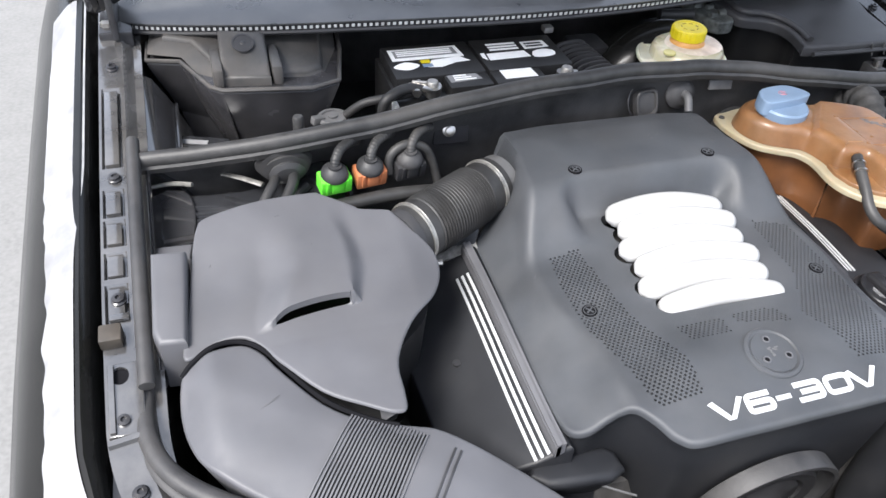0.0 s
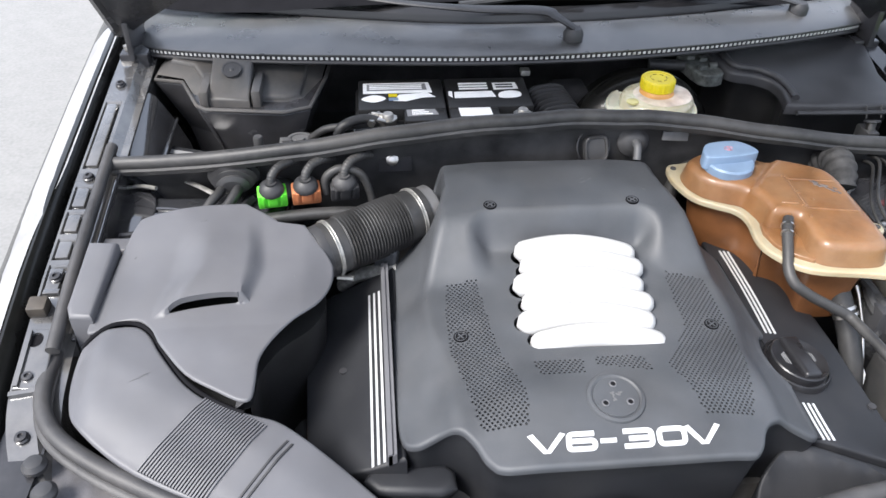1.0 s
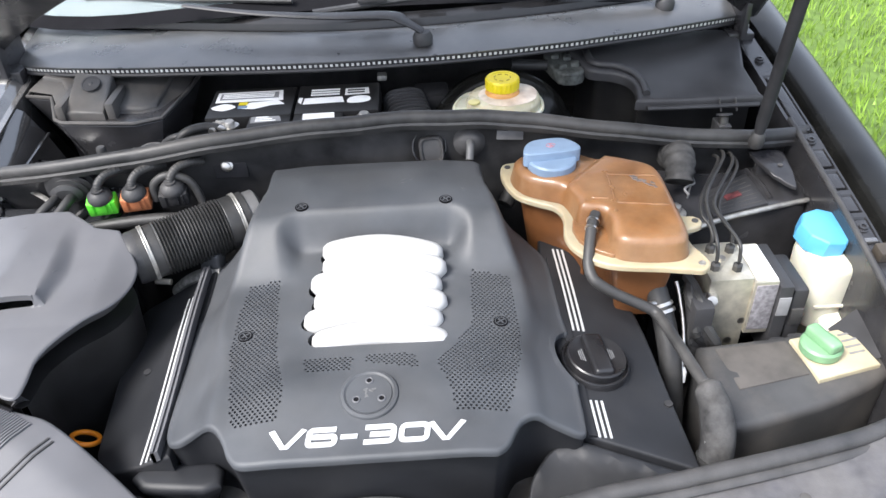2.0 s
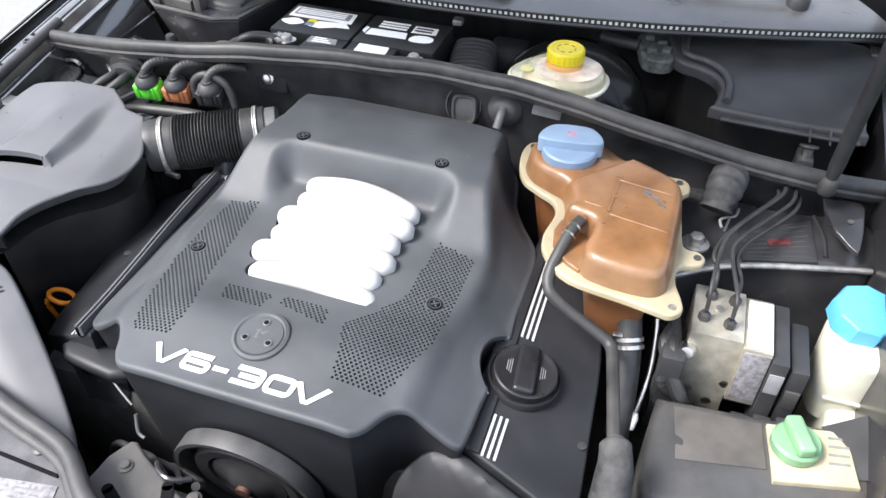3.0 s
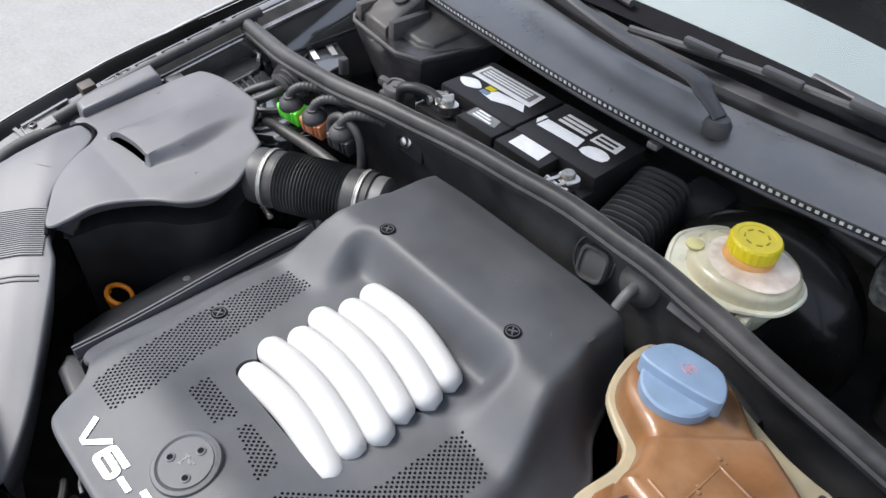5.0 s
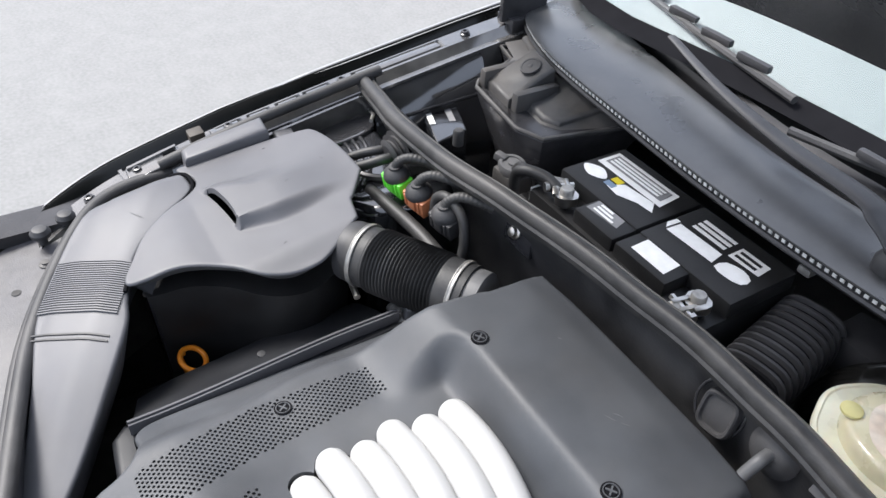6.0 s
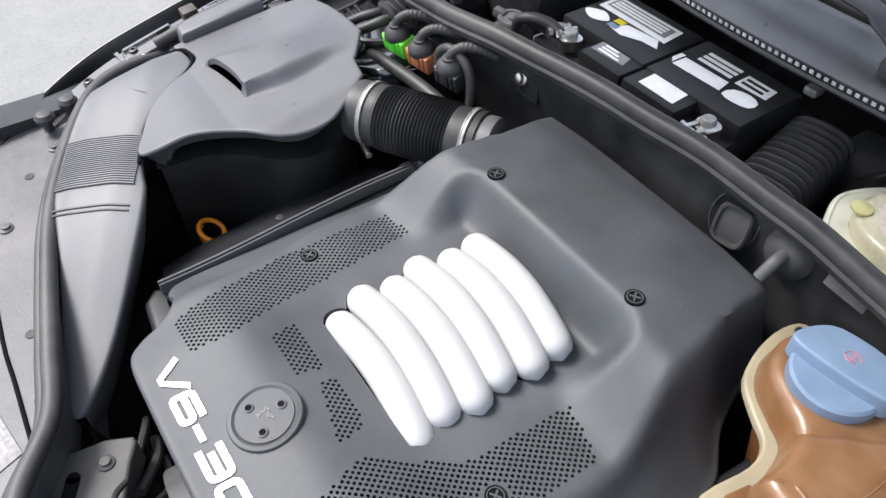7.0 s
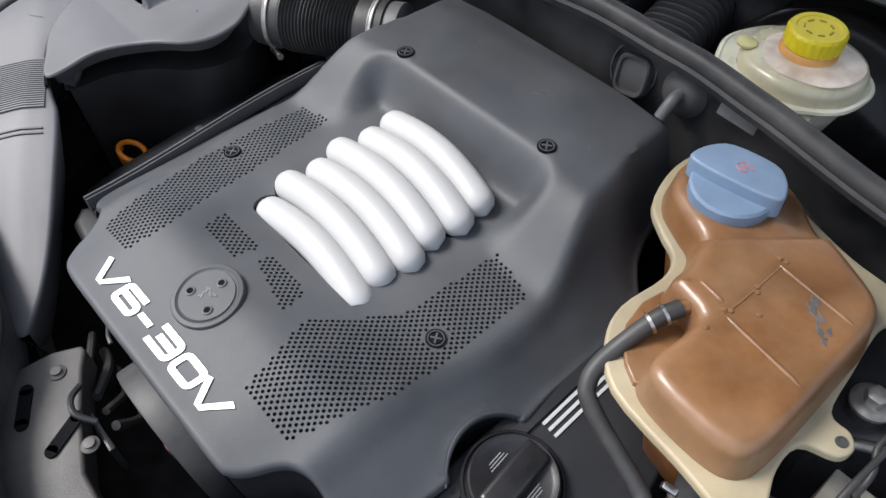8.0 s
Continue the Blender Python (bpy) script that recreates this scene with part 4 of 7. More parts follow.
# lettering
def stroke(bm, path, w, z):
    """A raised bar of width w along a line in the xy plane."""
    pts = [Vector(p) for p in path]
    rows = []
    for i, p in enumerate(pts):
        a = (p - pts[i - 1]).normalized() if i else None
        b = (pts[i + 1] - p).normalized() if i + 1 < len(pts) else None
        d = ((a or b) + (b or a)).normalized()
        n = Vector((-d.y, d.x))
        k = w / 2 / max(0.5, n.dot(Vector((-(a or b).y, (a or b).x))))
        l, r = p + n * k, p - n * k
        rows.append([bm.verts.new(q) for q in ((l.x, l.y, 0), (l.x, l.y, z), (r.x, r.y, z), (r.x, r.y, 0))])
    for A, B in zip(rows, rows[1:]):
        for i in range(3):
            bm.faces.new((A[i], A[i + 1], B[i + 1], B[i]))
    bm.faces.new(rows[0])
    bm.faces.new(rows[-1][::-1])


def rounded(path, r):
    """The corners of a line cut to short arcs."""
    pts = [Vector(p) for p in path]
    out = [pts[0]]
    for a, b, c in zip(pts, pts[1:], pts[2:]):
        p, q = b + (a - b).normalized() * r, b + (c - b).normalized() * r
        out += [(1 - t) ** 2 * p + 2 * t * (1 - t) * b + t * t * q for t in (0, 0.25, 0.5, 0.75, 1)]
    return out + [pts[-1]]


bm = bmesh.new()
H, S = 0.0225, 0.0056
for ch, u0, u1 in (("V", 0.0, 0.205), ("6", 0.200, 0.358), ("-", 0.372, 0.455), ("3", 0.490, 0.648), ("0", 0.660, 0.815), ("V", 0.795, 1.0)):
    x0, x1, h = 0.206 * (u0 - 0.5), 0.206 * (u1 - 0.5), S / 2
    c = (x0 + x1) / 2
    if ch == "V":
        w = S * 1.22
        stroke(bm, ((x0 + w * 0.62, H), (c - w * 0.28, 0.0), (c + w * 0.02, 0.0)), w, 0.0009)
        stroke(bm, ((x1 - w * 0.62, H), (c + w * 0.28, 0.0), (c - w * 0.02, 0.0)), w, 0.0010)
    elif ch == "-":
        stroke(bm, ((x0, H * 0.47), (x1, H * 0.47)), S * 0.9, 0.0009)
    elif ch == "0":
        stroke(bm, rounded(((c, h), (x1 - h, h), (x1 - h, H - h), (x0 + h, H - h), (x0 + h, h), (c + 0.0002, h)), 0.0055), S, 0.0009)
    elif ch == "6":
        stroke(bm, rounded(((x1 - h, H - h), (x0 + h, H - h), (x0 + h, h), (x1 - h, h), (x1 - h, H * 0.53), (x0 + S, H * 0.53)), 0.0042), S, 0.0009)
    else:
        stroke(bm, rounded(((x0, H - h), (x1 - h, H - h), (x1 - h, h), (x0, h)), 0.0050), S, 0.0009)
        stroke(bm, ((x0 + S, H / 2), (x1 - h, H / 2)), S, 0.0011)
for v in bm.verts:
    z = v.co.z
    v.co.y = min(H, max(0.0, v.co.y))
    v.co = Vector((v.co.x - 0.003 + (v.co.y - H / 2) * 0.12, v.co.y - H / 2 - 0.3505, 0))
    v.co.z = cover_z(v.co.x, v.co.y) + 0.0004 + z
part("lettering", bm, SILVER, engine, "raised silver letters V6-30V", angle=20)

# round badge boss
m = on_cover(-0.001, -0.302, 0.0)
badge = part("badge_boss", lathe(((0.0315, -0.004), (0.0315, 0.0008), (0.0305, 0.0022), (0.0272, 0.0028), (0.0255, 0.0014), (0.0248, 0.0012), (0.0242, 0.0024), (0, 0.003)), m, 48), PLASTIC, engine, "empty round badge recess")
for k in range(3):
    a = radians(90 + 120 * k)
    mm = m @ pose(0.0155 * math.cos(a), 0.0155 * math.sin(a), 0.0026)
    hole = part("badge_hole", lathe(((0.0030, -0.001), (0.0030, 0.0004), (0, 0.0004)), mm, 16), HOLE, badge)
    part("hole_rim", lathe(((0.0046, -0.001), (0.0044, 0.0010), (0.0034, 0.0014), (0.0028, 0.0010), (0.0028, 0.0)), mm, 16), PLASTIC_BOX, hole)
for k in range(9):
    rnd = random.Random(k)
    part("glue_speck", add_box(bmesh.new(), (0.004, 0.0018, 0.0006), m @ pose(rnd.uniform(-0.006, 0.006), rnd.uniform(-0.005, 0.005), 0.003, 0, 0, rnd.uniform(0, 180)), 0.0), GREY_PLASTIC, badge)


# ---- cylinder bank covers ----
def build_bank(side):
    b = thing("cylinder_bank_cover", (side * 0.29, -0.17, 0.6), "black ribbed plastic cover of one cylinder bank with three silver stripes", "bank cover")

    def zf(x, y):
        ax = abs(x)
        return 0.776 - 0.016 * ss(-0.05, -0.31, y) - (0.55 if side < 0 else 0.2) * (ax - 0.253)
    if side < 0:
        o = ((0.225, -0.008), (0.30, -0.010), (0.340, -0.014), (0.345, -0.020), (0.345, -0.15), (0.340, -0.26), (0.322, -0.30), (0.262, -0.315), (0.225, -0.318))
    else:
        o = ((0.23, 0.03), (0.27, 0.02), (0.31, -0.03), (0.34, -0.12), (0.350, -0.25), (0.355, -0.345), (0.352, -0.3535), (0.345, -0.352), (0.29, -0.334), (0.231, -0.3155), (0.224, -0.313), (0.22, -0.30))
    part("shell", pad([(side * x, y) for x, y in o], zf, r=0.004, depth=0.13, res=0.02, n=1 if side < 0 else 4), BANK, b)
    part("stripe_rail", strip_on(zf, side * 0.2405, -0.012, side * 0.2405, -0.318, 0.010, 0.0145 if side < 0 else 0.003, 10), PLASTIC_BOX if side < 0 else BANK, b)
    if side < 0:
        part("rail_crest", strip_on(zf, -0.2425, -0.012, -0.2425, -0.318, 0.0045, 0.0175, 10), PLASTIC_BOX, b)
    spans = (((-0.048, -0.312),) if side < 0 else ((0.01, -0.155), (-0.265, -0.318)))
    for a, c in spans:
        for k in range(3):
            x = side * (0.249 + 0.0066 * k)
            part("stripe", strip_on(zf, x, a, x, c, 0.0028, 0.0014, 10), STRIPE, b, "raised silver stripe")
    # nose over the cam drive in front of the bank
    if side > 0:
        nose = ((0.166, -0.362), (0.170, -0.345), (0.182, -0.333), (0.200, -0.322), (0.222, -0.3185), (0.236, -0.3210), (0.29, -0.3385), (0.350, -0.3565), (0.360, -0.362), (0.356, -0.392), (0.30, -0.405), (0.20, -0.400), (0.172, -0.385))

        def nose_z(x, y):
            d = max(0.0, -0.3185 - 0.295 * max(0.0, x - 0.222) - y)
            return 0.7580 - 0.2 * max(0.0, x - 0.235) - 0.006 * ss(0.225, 0.175, x) - 1.3 * max(0.0, d - 0.012)
        part("cam_nose", pad(nose, nose_z, r=0.004, depth=0.16, res=0.010, n=3), BANK, b, "black belt cover with a chamfered edge")
    else:
        nose = ((-0.172, -0.316), (-0.182, -0.306), (-0.240, -0.303), (-0.268, -0.311), (-0.274, -0.322), (-0.258, -0.338), (-0.19, -0.346), (-0.171, -0.338))
        part("cam_nose", pad(nose, lambda x, y: 0.748 - 0.25 * max(0, abs(x) - 0.27), r=0.009, depth=0.07, res=0.02, n=1, taper=-0.03), BANK, b)
    part("bolt", lathe(((0.005, 0), (0.005, 0.003), (0, 0.0035)), pose(side * (0.297 if side < 0 else 0.344), -0.16 if side < 0 else -0.262, zf(0.297, -0.16) if side < 0 else zf(0.344, -0.262)), 12), PLASTIC_DARK, b)


build_bank(-1)
build_bank(1)


def build_oil_cap():
    c = thing("oil_filler_cap", (*OIL, 0.755), "black round oil filler cap with a raised grip bar", "oil cap")
    m = pose(*OIL, 0.7700, 3, 8, 6)
    part("collar", lathe(((0.0425, -0.012), (0.0425, -0.001), (0.041, 0.001), (0.0395, 0.001), (0.0385, -0.002), (0, -0.002)), m, 48), CAP_BLACK, c)
    part("disc", lathe(((0.0365, -0.002), (0.0365, 0.008), (0.035, 0.0095), (0.031, 0.0085), (0.029, 0.0075), (0, 0.0075)), m, 48), CAP_BLACK, c)
    b = bmesh.new()
    add_box(b, (0.024, 0.064, 0.012), m @ pose(0, 0, 0.0095), 0.005, 3)
    part("grip_bar", b, CAP_BLACK, c)
    for s, w in ((-1, 0.020), (1, 0.017)):
        for k in range(3):
            b = bmesh.new()
            add_box(b, (0.0009, w * (1 - 0.15 * k), 0.0005), m @ pose(s * (0.0165 + 0.0024 * k), 0.002, 0.0078), 0.0)
            part("print_line", b, PAPER_GREY, c)


build_oil_cap()


# ---- air box, intake duct and hose ----
def slit_line(x):
    return -0.1335 - 0.010 * min(1.6, max(0.0, (-0.418 - x) / 0.072)) ** 2


def air_z(x, y):
    z = 0.843 + 0.16 * (y + 0.17) if y > -0.17 else 0.843 + 0.05 * (y + 0.17)
    k = ss(-0.140, -0.085, y)
    xr = -0.408 + 0.006 * k - 0.006 * ss(-0.07, -0.01, y)
    inside_x = ss(-0.514 + 0.012 * k, -0.476 + 0.022 * k, x) * (1 - ss(xr - 0.003 - 0.004 * k, xr + 0.007 + 0.009 * k, x))
    bulge = 0.0145 * inside_x * ss(0.024, -0.085, y) * (1 - ss(-0.0004, -0.0034, y - slit_line(x)))
    edge = -0.008 * ss(-0.345, -0.30, x) - 0.011 * ss(-0.47, -0.585, x)
    return z + bulge + edge - 0.007 * ss(-0.19, -0.275, y)


AIR = ((-0.560, 0.010), (-0.568, -0.03), (-0.577, -0.10), (-0.586, -0.155), (-0.575, -0.160), (-0.556, -0.150), (-0.530, -0.150), (-0.512, -0.165), (-0.494, -0.194), (-0.462, -0.234), (-0.425, -0.258), (-0.400, -0.272), (-0.388, -0.270),
       (-0.385, -0.25), (-0.382, -0.215), (-0.357, -0.172), (-0.325, -0.142), (-0.308, -0.112), (-0.304, -0.085), (-0.310, -0.062), (-0.338, -0.016), (-0.345, -0.010), (-0.374, -0.003), (-0.381, 0.003), (-0.414, 0.028), (-0.428, 0.033), (-0.500, 0.031), (-0.548, 0.024))

air = thing("air_filter_box", (-0.45, -0.1, 0.5), "large dark grey moulded plastic air filter housing", "air filter box")
slit = [(-0.4925 + 0.0785 * k / 24, 0.0010 + 0.0016 * math.sin(math.pi * k / 24) ** 0.6) for k in range(25)]
SLIT = [(x, slit_line(x) - 0.0018 - w) for x, w in slit] + [(x, slit_line(x) - 0.0018 + w) for x, w in reversed(slit)]
part("lid", pad(AIR, air_z, r=0.003, depth=0.026, res=0.0034, n=4, steps=4, taper=-0.024, holes=[(SLIT, 0.008)], clear=(SLIT,)), PLASTIC_BOX, air)
part("lower_case", pad([(-0.455 + (x + 0.455) * 0.92, -0.11 + (y + 0.11) * 0.91) for x, y in AIR], lambda x, y: 0.80, r=0.0, depth=0.3, res=0.06, n=3, taper=-0.02), BLACK_CASE, air)
part("side_tab", pad(((-0.609, -0.030), (-0.572, -0.033), (-0.580, -0.148), (-0.606, -0.146), (-0.612, -0.130)), lambda x, y: 0.862 + 0.2 * (y + 0.07), r=0.006, depth=0.06, res=0.03, n=1), PLASTIC_BOX, air)
part("rear_tab", pad(((-0.606, 0.012), (-0.565, 0.010), (-0.570, -0.016), (-0.608, -0.016)), lambda x, y: 0.842, r=0.004, depth=0.05, res=0.03, n=1), PLASTIC_BOX, air)

DUCT = ((-0.589, -0.168), (-0.594, -0.205), (-0.588, -0.245), (-0.570, -0.280), (-0.520, -0.322), (-0.437, -0.366), (-0.345, -0.393), (-0.265, -0.421), (-0.19, -0.443), (-0.170, -0.435), (-0.185, -0.415), (-0.232, -0.374), (-0.296, -0.325), (-0.354, -0.286),
        (-0.385, -0.276), (-0.425, -0.263), (-0.462, -0.239), (-0.494, -0.199), (-0.512, -0.170), (-0.530, -0.156), (-0.556, -0.156), (-0.575, -0.163))


def duct_z(x, y):
    u = (x + 0.55) * 0.83 + (y + 0.2) * -0.55
    v = (x + 0.45) * 0.55 + (y + 0.27) * 0.83
    z = 0.837 - 0.023 * ss(0.0, 0.17, u) - 0.085 * ss(0.15, 0.46, u) - 0.030 * ss(-0.558, -0.612, x)
    return z - 0.22 * max(0.0, -0.0 - v) - 0.5 * max(0.0, -0.045 - v) ** 1.4


duct = thing("intake_duct", (-0.42, -0.3, 0.6), "dark grey plastic intake snorkel with a ribbed bellows band", "intake duct")
seam = [(x, y, duct_z(x, y) + 0.0012) for x, y in ((-0.590, -0.170), (-0.577, -0.162), (-0.556, -0.154), (-0.531, -0.154), (-0.510, -0.169), (-0.491, -0.198), (-0.460, -0.238), (-0.424, -0.263), (-0.397, -0.276))]
# Black tube added along the seam to paint the lid's shadow gap
part("seam_shade", tube(seam, 0.0026, 8, 5), HOLE, air, "black tube for the shadow gap under the lid's front edge")
part("shell", pad(DUCT, duct_z, r=0.0045, depth=0.07, res=0.011, n=4, steps=5, taper=-0.02), PLASTIC_BOX, duct)
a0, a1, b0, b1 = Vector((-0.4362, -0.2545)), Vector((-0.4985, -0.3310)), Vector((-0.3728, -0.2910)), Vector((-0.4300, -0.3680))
# Black sheet laid on the duct to paint shade between the ribs
part("groove_shade", pad((tuple(a0), tuple(a1), tuple(b1), tuple(b0)), lambda x, y: duct_z(x, y) + 0.0003, r=0.0, depth=0.0004, res=0.008, n=1), HOLE, duct, "black sheet painting the shade between the ribs")
for k in range(23):
    t = k / 22
    p, q = a0.lerp(b0, t), a1.lerp(b1, t)
    part("rib", strip_on(duct_z, p.x, p.y, q.x, q.y, 0.0017, 0.0024, 12, 0.001), PLASTIC_BOX, duct)
for k in (0.0, 0.006):
    d = Vector((0.83, -0.55)) * (0.028 + k)
    p, q = b0 + d, b1 + d
    part("collar_line", strip_on(duct_z, p.x, p.y, q.x, q.y, 0.0018, 0.0016, 12), PLASTIC_DARK, duct)

HA, HB = Vector((-0.320, -0.022, 0.831)), Vector((-0.186, 0.051, 0.837))


def build_intake_hose():
    h = thing("intake_hose", HA, "corrugated black rubber intake hose with steel clamps", "intake hose")
    d = (HB - HA).normalized()
    L = (HB - HA).length
    N = 240
    m = aim(HA, d)
    prof = []
    for i in range(N + 1):
        t = i / N
        ribbed = ss(0.16, 0.2, t) * ss(0.80, 0.76, t)
        prof.append((0.0375 + 0.0024 * ribbed * math.sin(t * 2 * math.pi * 34), L * t))
    part("sleeve", lathe(prof, m, 36), HOSE, h, angle=80)
    for t, name in ((0.07, "clamp"), (0.92, "clamp")):
        c = part(name, lathe(((0.0380, -0.0026), (0.0394, -0.0028), (0.0397, -0.0020), (0.0393, -0.0014), (0.0393, 0.0014), (0.0397, 0.0020), (0.0394, 0.0028), (0.0380, 0.0026)), m @ pose(0, 0, L * t), 40), ZINC, h, "thin dull steel hose clamp")
        p = HA + d * L * t + (Vector((0.42, -0.55, -0.72)) if t < 0.5 else Vector((0.3, -0.4, -0.85))).normalized() * 0.044
        part("clamp_screw", add_tube(bmesh.new(), [p - Vector((0.011, -0.002, 0)), p + Vector((0.011, -0.002, 0))], 0.0042, 8), STEEL, c)
    part("end_cuff", lathe(((0.036, -0.012), (0.037, -0.008), (0.037, 0.004), (0.036, 0.008)), m, 36), PLASTIC_DARK, h)
    part("throttle_neck", lathe(((0.034, -0.004), (0.035, 0.004), (0.035, 0.016), (0.030, 0.020), (0, 0.021)), m @ pose(0, 0, L), 32), GREY_PLASTIC, h)


build_intake_hose()

dip = thing("dipstick", (-0.368, -0.225, 0.6), "orange plastic dipstick ring handle", "dipstick")
rm = aim((-0.368, -0.225, 0.704), (0.30, 0.42, 0.86))
ring = [rm @ Vector((0.0165 * math.cos(a), 0.0165 * math.sin(a), 0)) for a in (2 * math.pi * k / 32 for k in range(33))]
part("ring", add_tube(bmesh.new(), ring, 0.0034, 10, caps=False), ORANGE, dip)
part("stem", tube(((-0.382, -0.233, 0.705), (-0.386, -0.236, 0.690), (-0.378, -0.225, 0.62), (-0.36, -0.21, 0.5)), 0.0035, 8), ORANGE, dip)


# ---- coolant tank ----
TANK_FLANGE = ((0.186, 0.112), (0.182, 0.075), (0.196, 0.030), (0.222, 0.008), (0.244, -0.006), (0.252, -0.030), (0.247, -0.075), (0.258, -0.108), (0.290, -0.138), (0.355, -0.150), (0.385, -0.156), (0.402, -0.158), (0.413, -0.146), (0.410, -0.128), (0.402, -0.105), (0.403, -0.078),
               (0.425, -0.068), (0.430, -0.055), (0.422, -0.045), (0.405, -0.040), (0.399, 0.0), (0.394, 0.052), (0.402, 0.070), (0.400, 0.086), (0.391, 0.094), (0.375, 0.095), (0.345, 0.099), (0.31, 0.110), (0.275, 0.122), (0.24, 0.125), (0.21, 0.119))
TANK_TOP = ((0.202, 0.085), (0.198, 0.055), (0.212, 0.028), (0.238, 0.012), (0.258, 0.0), (0.267, -0.028), (0.268, -0.050), (0.276, -0.056), (0.295, -0.061), (0.301, -0.068), (0.302, -0.085), (0.299, -0.112), (0.312, -0.130), (0.360, -0.137), (0.385, -0.130), (0.392, -0.10), (0.393, -0.02), (0.392, 0.020), (0.381, 0.044), (0.347, 0.064), (0.318, 0.079), (0.29, 0.102), (0.268, 0.112), (0.232, 0.108))


TANK_SMUDGE = material("tank_smudge", (0.10, 0.092, 0.09), 0.55, vary=0.3, scale=90, bump=0.1)


def tank_z(x, y):
    z = 0.888 + 0.02 * (y + 0.02)
    neck = 1 - ss(0.038, 0.062, math.hypot(x - 0.248, y - 0.060))
    lobe = 0.0016 * ss(0.319, 0.311, x) * ss(-0.062, -0.05, y) * ss(0.03, 0.018, y)
    rise = 0.0075 * ss(0.0, 0.009, ((x - 0.255) * 0.07 - (y + 0.005) * 0.06) / 0.0922)
    return z + 0.004 * neck + rise + lobe - 0.006 * ss(0.05, 0.1, y)


tank = thing("coolant_tank", (0.31, 0, 0.72), "brown-stained translucent coolant expansion tank with a cream flange", "coolant tank")
flange = part("flange", pad(TANK_FLANGE, lambda x, y: 0.862, r=0.003, depth=0.005, res=0.03, n=4), CREAM, tank, "cream plastic flange")
part("upper_shell", pad(TANK_TOP, tank_z, r=0.012, depth=0.02, res=0.0042, n=5, steps=5, taper=0.004, floor=0.8625), TANK, tank)
part("lower_shell", pad([(0.305 + (x - 0.305) * 0.93, -0.005 + (y + 0.005) * 0.93) for x, y in TANK_TOP], lambda x, y: 0.855, r=0.002, depth=0.10, res=0.05, n=4, taper=-0.016), TANK_LOW, tank, "darker brown lower half")
for x, y in ((0.193, 0.104), (0.402, -0.146), (0.388, 0.083), (0.421, -0.057)):
    part("bolt_hole", lathe(((0.0045, 0.0), (0.0042, 0.0014), (0.003, 0.0014), (0.0028, 0.0006), (0, 0.0006)), pose(x, y, 0.862), 16), ZINC if y < -0.1 else PLASTIC_DUSTY, flange)
part("hose_shelf", pad(((0.262, -0.045), (0.305, -0.052), (0.308, -0.122), (0.284, -0.118), (0.262, -0.09)), lambda x, y: 0.8675, r=0.002, depth=0.006, res=0.03, n=2), TANK, tank)
part("nipple", tube(((0.298, -0.046, 0.884), (0.290, -0.057, 0.8855), (0.284, -0.069, 0.8835)), 0.0055, 12), TANK, tank)
for pts in (((0.285, -0.040), (0.307, -0.044)), ((0.316, 0.016), (0.381, 0.006)), ((0.316, -0.052), (0.382, -0.064))):
    (xa, ya), (xb, yb) = pts
    part("moulded_rib", add_tube(bmesh.new(), [(xa + (xb - xa) * k / 12, ya + (yb - ya) * k / 12, tank_z(xa + (xb - xa) * k / 12, ya + (yb - ya) * k / 12) - 0.0006) for k in range(13)], lambda t: 0.0021 * min(1.0, 0.4 + 8 * min(t, 1 - t)), 10), TANK, tank)
for x, y in ((0.318, 0.022), (0.313, 0.021), (0.316, -0.014), (0.319, -0.018), (0.331, -0.034), (0.315, -0.046), (0.311, -0.049), (0.311, -0.070)):
    part("moulded_stud", lathe(((0.0026, -0.0006), (0.0022, 0.0008), (0.0010, 0.0012), (0, 0.0012)), pose(x, y, tank_z(x, y)), 12), TANK, tank)
seam = [(0.318, 0.018), (0.317, -0.010), (0.315, -0.040), (0.313, -0.052)]
part("mould_seam", tube([(x, y, tank_z(x, y) - 0.0004) for x, y in seam], 0.0011, 8, 5), TANK, tank)
rnd = random.Random(9)
for k in range(11):
    x, y = 0.350 + 0.0028 * k + rnd.uniform(-0.004, 0.004), 0.006 - 0.0028 * k + rnd.uniform(-0.003, 0.003)
    part("smudge", lathe(((0.0048, -0.0004), (0.004, 0.0002), (0, 0.0003)), pose(x, y, tank_z(x, y) + 0.0003, 0, 0, rnd.uniform(-60, 20)) @ Matrix.Diagonal((rnd.uniform(0.5, 1.3), rnd.uniform(0.25, 0.6), 1, 1)), 9, wobble=lambda a, h: 0.3 * math.sin(3 * a)), TANK_SMUDGE, tank, "dark dirt smudge")

m = pose(0.248, 0.054, 0.893, 2, 0, 7)
part("neck", lathe(((0.036, -0.012), (0.036, -0.003), (0.034, 0.0), (0.030, 0.001)), m, 40), material("foggy_neck", (0.42, 0.26, 0.14), 0.45, vary=0.2, scale=40, sub=0.2), tank, "paler foggy filler neck")
cap = part("cap", lathe(((0.0335, -0.004), (0.0345, 0.0), (0.0345, 0.011), (0.0325, 0.0135), (0, 0.0135)), m, 48, wobble=lambda a, h: 0.010 * (abs(math.sin(a * 10)) ** 3)), CAP_BLUE, tank, "faded blue round cap")
wing = [(-0.037, -0.006), (-0.018, -0.009), (0.018, -0.009), (0.037, -0.006), (0.040, 0.002), (0.033, 0.019), (0.018, 0.031), (-0.018, 0.031), (-0.033, 0.019), (-0.040, 0.002)]
bm = pad(wing, lambda x, y: 0.0255 - 0.06 * max(0.0, y - 0.005), r=0.0025, depth=0.018, res=0.02, n=3)
bm.transform(m)
part("grip", bm, CAP_BLUE, cap)
